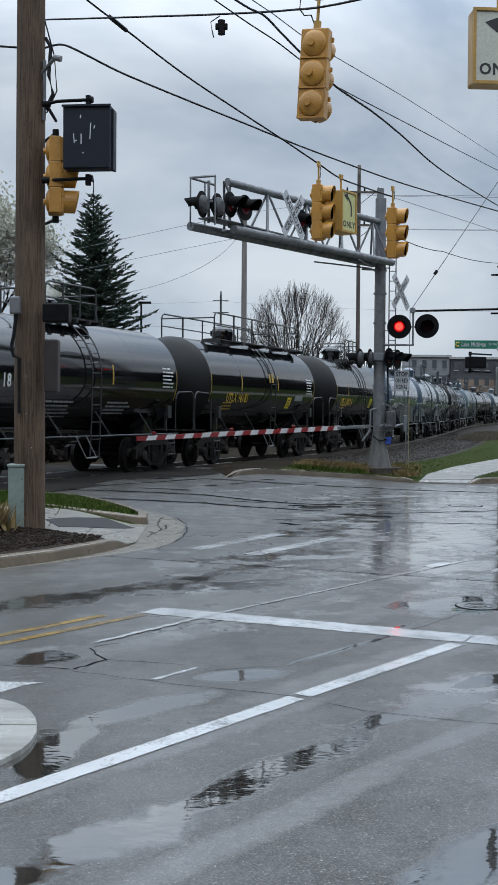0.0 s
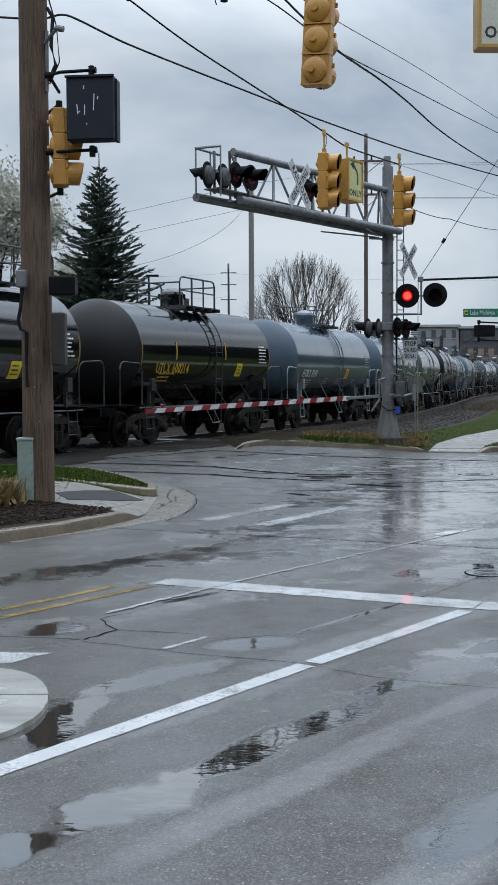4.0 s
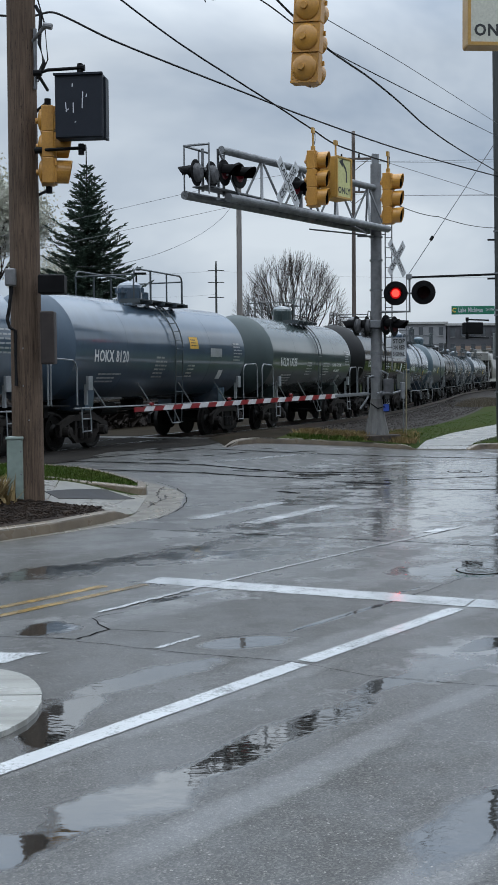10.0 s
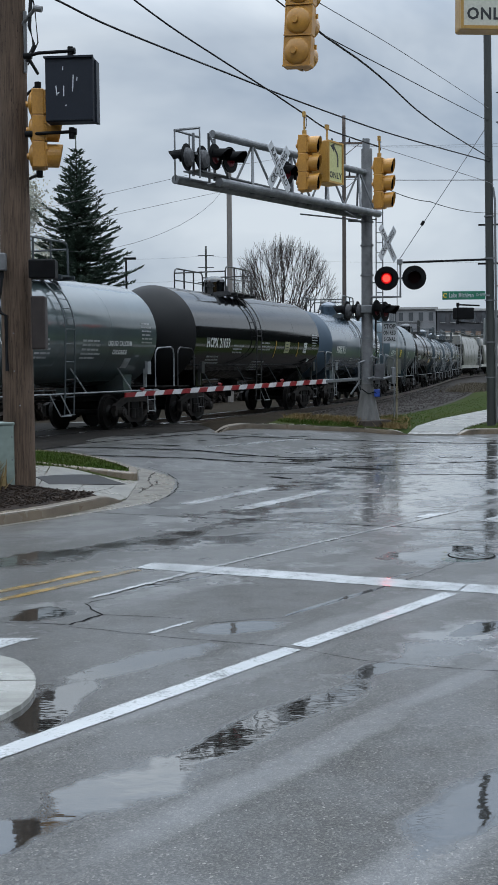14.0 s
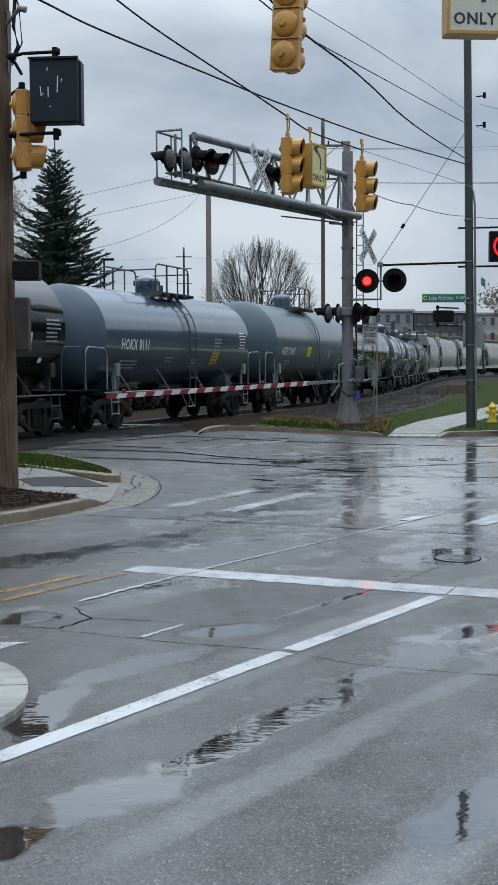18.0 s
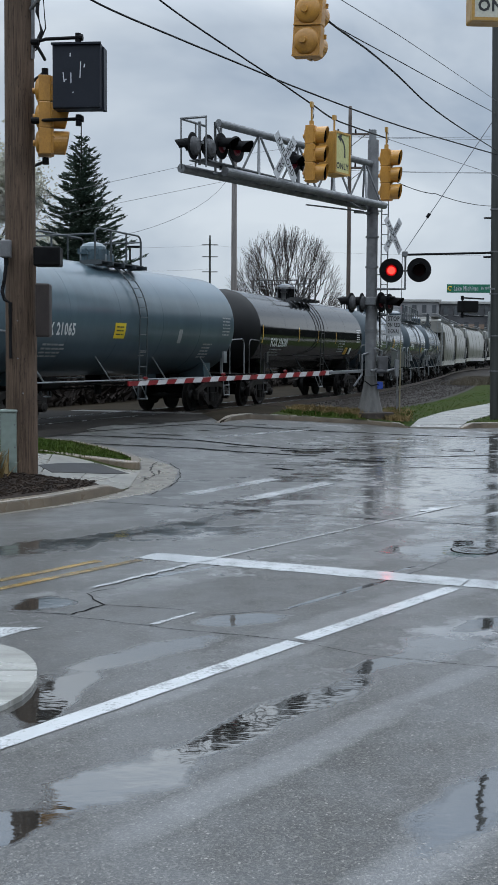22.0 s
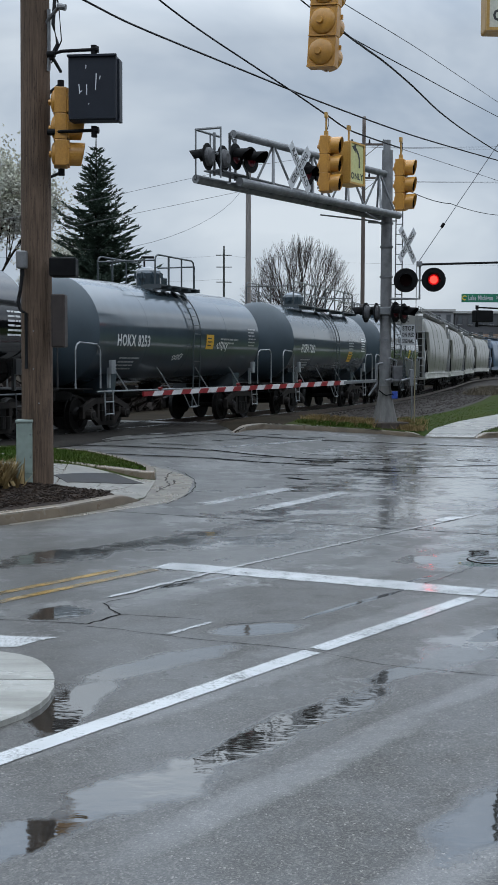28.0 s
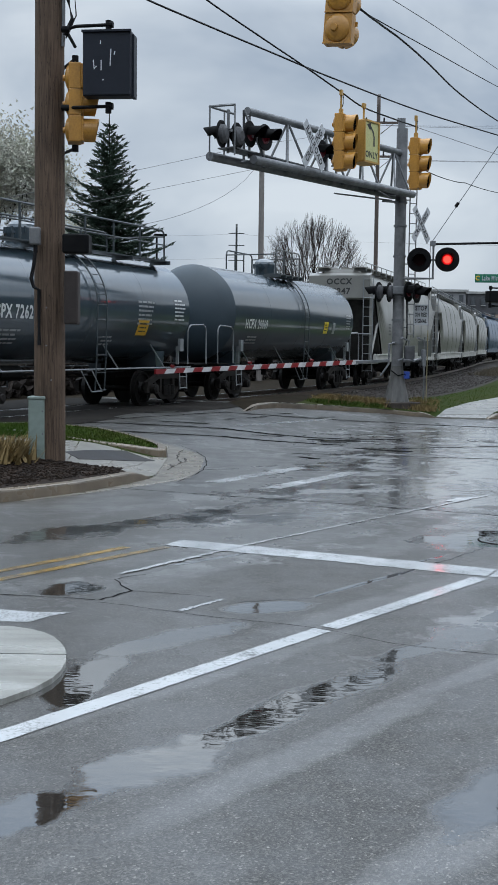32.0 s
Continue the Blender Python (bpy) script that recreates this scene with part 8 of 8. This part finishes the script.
def off_walk(x, y):
    for a, b in zip(SW_A, SW_A[1:]):
        if a[1] <= y <= b[1]:
            xa = a[0] + (b[0] - a[0]) * (y - a[1]) / (b[1] - a[1])
            return not (xa - 0.12 < x < xa + 1.55)
    return True


blades("lawn_grass", [q for q in spots if off_walk(q[0], q[1])], BLADE, 0.02, 0.06, "wet green lawn beside the far sidewalk", 2)


def tuft(x, y, z, r, h, n, material, label, seed):
    rg = random.Random(seed)
    sp = [(x + rg.gauss(0, r * 0.45), y + rg.gauss(0, r * 0.45), z) for _ in range(n)]
    ob = blades("grass_tuft", sp, material, h * 0.5, h, label, seed)
    return ob


for i in range(18):
    u = 0.9 + 0.18 * i
    x, y = 0.7 + u * 1.0, 33.3 + u * 0.42
    if x < 3.6 or x > 4.5:
        z = verge_z(x, y)
        tuft(x, y + 0.3 + (i % 3) * 0.25, z, 0.30, 0.15 + 0.08 * (i % 3), 560, STRAW if i % 3 else BLADE, "ragged straw-coloured grass tuft behind the kerb" if i % 3 else "ragged green grass tuft behind the kerb", 50 + i)
for i in range(7):
    x, y = 4.75 + 0.1 * i, 35.0 + 0.7 * i
    tuft(x, y, verge_z(x, y), 0.4, 0.22, 520, BLADE if i % 2 else STRAW, "ragged green grass tuft beside the mast", 80 + i)
for i in range(13):
    s = 54 + i * 2.4
    x, y, h_ = track(s, 3.6 + (i % 3) * 0.8)
    tuft(x, y, verge_z(x, y) - 0.08, 1.2, 0.42, 520, surf("brown_weed", (0.075, 0.055, 0.030), (0.05, 0.042, 0.023), (0.6, 0.8), bump=0) if i == 0 else bpy.data.materials["brown_weed"], "brown dead weeds beside the ballast", 120 + i)
tuft(-4.05, 17.3, rise(-4.05, 17.3) + 0.15, 0.42, 0.42, 900, STRAW, "clump of straw-coloured ornamental grass in the mulch", 7)
tuft(-4.7, 16.9, rise(-4.7, 16.9) + 0.15, 0.42, 0.42, 700, STRAW, "clump of straw-coloured ornamental grass in the mulch", 9)

rng = random.Random(17)
bm = bmesh.new()
for i in range(3600):
    x, y = rng.uniform(-5.2, -2.2), rng.uniform(14.0, 17.8)
    if y < 17.75 - (x + 3.1) * 0.35 and y > 15.5 + (x + 3.1) * 1.45 + 0.1:
        box(bm, (x, y, rise(x, y) + 0.166 + rng.uniform(0, 0.015)), (rng.uniform(0.03, 0.09), rng.uniform(0.01, 0.03), 0.012), Euler((rng.uniform(-0.4, 0.4), rng.uniform(-0.4, 0.4), rng.uniform(0, 3.1))).to_matrix())
tagged(part("mulch_chips", bm, MULCH), "dark brown bark chips in the bed", "mulch", kind="stuff")


# ---- far buildings ----
def apartment(x, y, w, d, floors, wall, label, rz=0.0, bays=6, fh=3.1, wall2=None):
    th = thing("apartment_building", pose(x, y, 0.3, 0, 0, rz), label, "building")
    h = floors * fh
    bm = bmesh.new()
    box(bm, (0, d / 2, h / 2), (w, d, h))
    part("wall", bm, wall, th)
    bm = bmesh.new()
    box(bm, (0, d / 2, h + 0.25), (w + 0.8, d + 0.8, 0.5))
    part("roof", bm, BLDG_PALE if wall is not BLDG_PALE else BLDG_GREY, th)
    if wall2:
        bm = bmesh.new()
        box(bm, (0, -0.2, h * 0.36), (w * 0.7, 0.4, h * 0.62))
        part("brick_front", bm, wall2, th)
    for f in range(floors):
        for b in range(bays):
            bx, bz = -w / 2 + w * (b + 0.5) / bays, f * fh + fh * 0.55
            bm = bmesh.new()
            box(bm, (bx, -0.44 if wall2 else -0.04, bz), (w / bays * 0.42, 0.1, fh * 0.52))
            win = part("window", bm, GLASS, th)
            bm = bmesh.new()
            box(bm, (bx, -0.5 if wall2 else -0.1, bz - fh * 0.29), (w / bays * 0.5, 0.14, 0.12))
            part("sill", bm, BLDG_PALE, win)
    return th


apartment(41.0, 262, 9.0, 12, 4, BLDG_GREY, "grey flat-roofed apartment block in the distance", 0, 4, 3.55)
apartment(51.5, 262, 11.5, 12, 4, BLDG_DARK, "dark flat-roofed apartment block with tan brick front", 0, 5, 3.45, BLDG_TAN)
apartment(63.5, 258, 12.0, 12, 4, BLDG_PALE, "pale flat-roofed apartment block in the distance", -4, 6, 3.3, BLDG_TAN)
apartment(31.0, 266, 10.0, 12, 3, BLDG_GREY, "grey flat-roofed apartment block in the distance", 0, 5, 3.4)
# an unseen belt of dark trees behind the street corner, added for the tanks' reflections
rng = random.Random(77)
bm = bmesh.new()
lower = None
for i in range(109):
    a = radians(130 + 307 * i / 108)
    r = 62 + 6 * math.sin(i * 1.7)
    x, y = 10 + r * math.cos(a) * 1.3, 28 + r * math.sin(a)
    row = [bm.verts.new((x * (1 + 0.004 * j), y, z)) for j, z in enumerate((-0.5, 4, 7, 14.0 - 9.5 * min(1, max(0, (i - 104.8) / 1.8)) + rng.uniform(-1.2, 1.8) * (i < 105)))]
    if lower:
        for j in range(3):
            bm.faces.new((lower[j], row[j], row[j + 1], lower[j + 1]))
    lower = row
tagged(part("unseen_tree_belt", bm, surf("unseen_belt_dark", (0.012, 0.015, 0.012), (0.026, 0.026, 0.021), (0.8, 0.95), scale=0.4, fine=2.0, bump=0, spec=0.1)), "unseen dark tree belt, added to darken the tanks' reflections", "trees", kind="structure")
# low earth bank with winter hedge that closes the view beyond the track
rng = random.Random(31)
bm = bmesh.new()
for i in range(9000):
    s = rng.uniform(-40, 75)
    x, y, h_ = track(s, -9.5 + rng.uniform(-1.5, 1.5))
    z = 0.1 + rng.random() ** 1.4 * 1.35
    leaf_tri(bm, Vector((x, y, z)), Vector((rng.uniform(-1, 1), rng.uniform(-1, 1), rng.uniform(0.2, 1))).normalized(), rng.uniform(0.2, 0.6), rng)
tagged(part("far_hedge", bm, BARK), "low brown leafless hedge beyond the track", "hedge", kind="stuff")


# ---- what moves ----
def gone(t):
    """Metres that the train has rolled by t seconds."""
    return 4.22 * t + 0.0085 * t * t


def car_pose(at, half, t):
    s = at - gone(t)
    a, b = track(s - half), track(s + half)
    z = RAIL_Z + 0.45 * smooth01((s - 60) / 90)
    return pose((a[0] + b[0]) / 2, (a[1] + b[1]) / 2, z, 0, 0, math.degrees(math.atan2(b[1] - a[1], b[0] - a[0])))


def motions():
    for ob, at, half, sets in TRAIN:
        walk(ob, [(t, car_pose(at, half, t)) for t in range(33)])
        for ws, x in sets:
            walk(ws, [(t, pose(x, 0, 0.457, 0, -math.degrees(gone(t) / 0.457) % 360, 0)) for t in [0.133333 * k for k in range(241)]])
    for vane, m, side in VANES:
        shut, lift = m, m @ pose(0, 0, 0, -86, 0, 0)
        rows, on = [(0.0, shut if side else lift)], 1 - side
        t, k = 0.13, 0
        times = sorted([0.13 + 1.317 * i for i in range(26)] + [0.78 + 1.317 * i for i in range(26)])
        for i, t in enumerate(times):
            if t > 31.8:
                break
            lit = (i % 2 == 0) == bool(side)
            a, b = (shut, lift) if lit else (lift, shut)
            rows += [(t - 0.045, a), (t - 0.005, b)]
        rows.append((32.0, rows[-1][1]))
        walk(vane, rows)


motions()
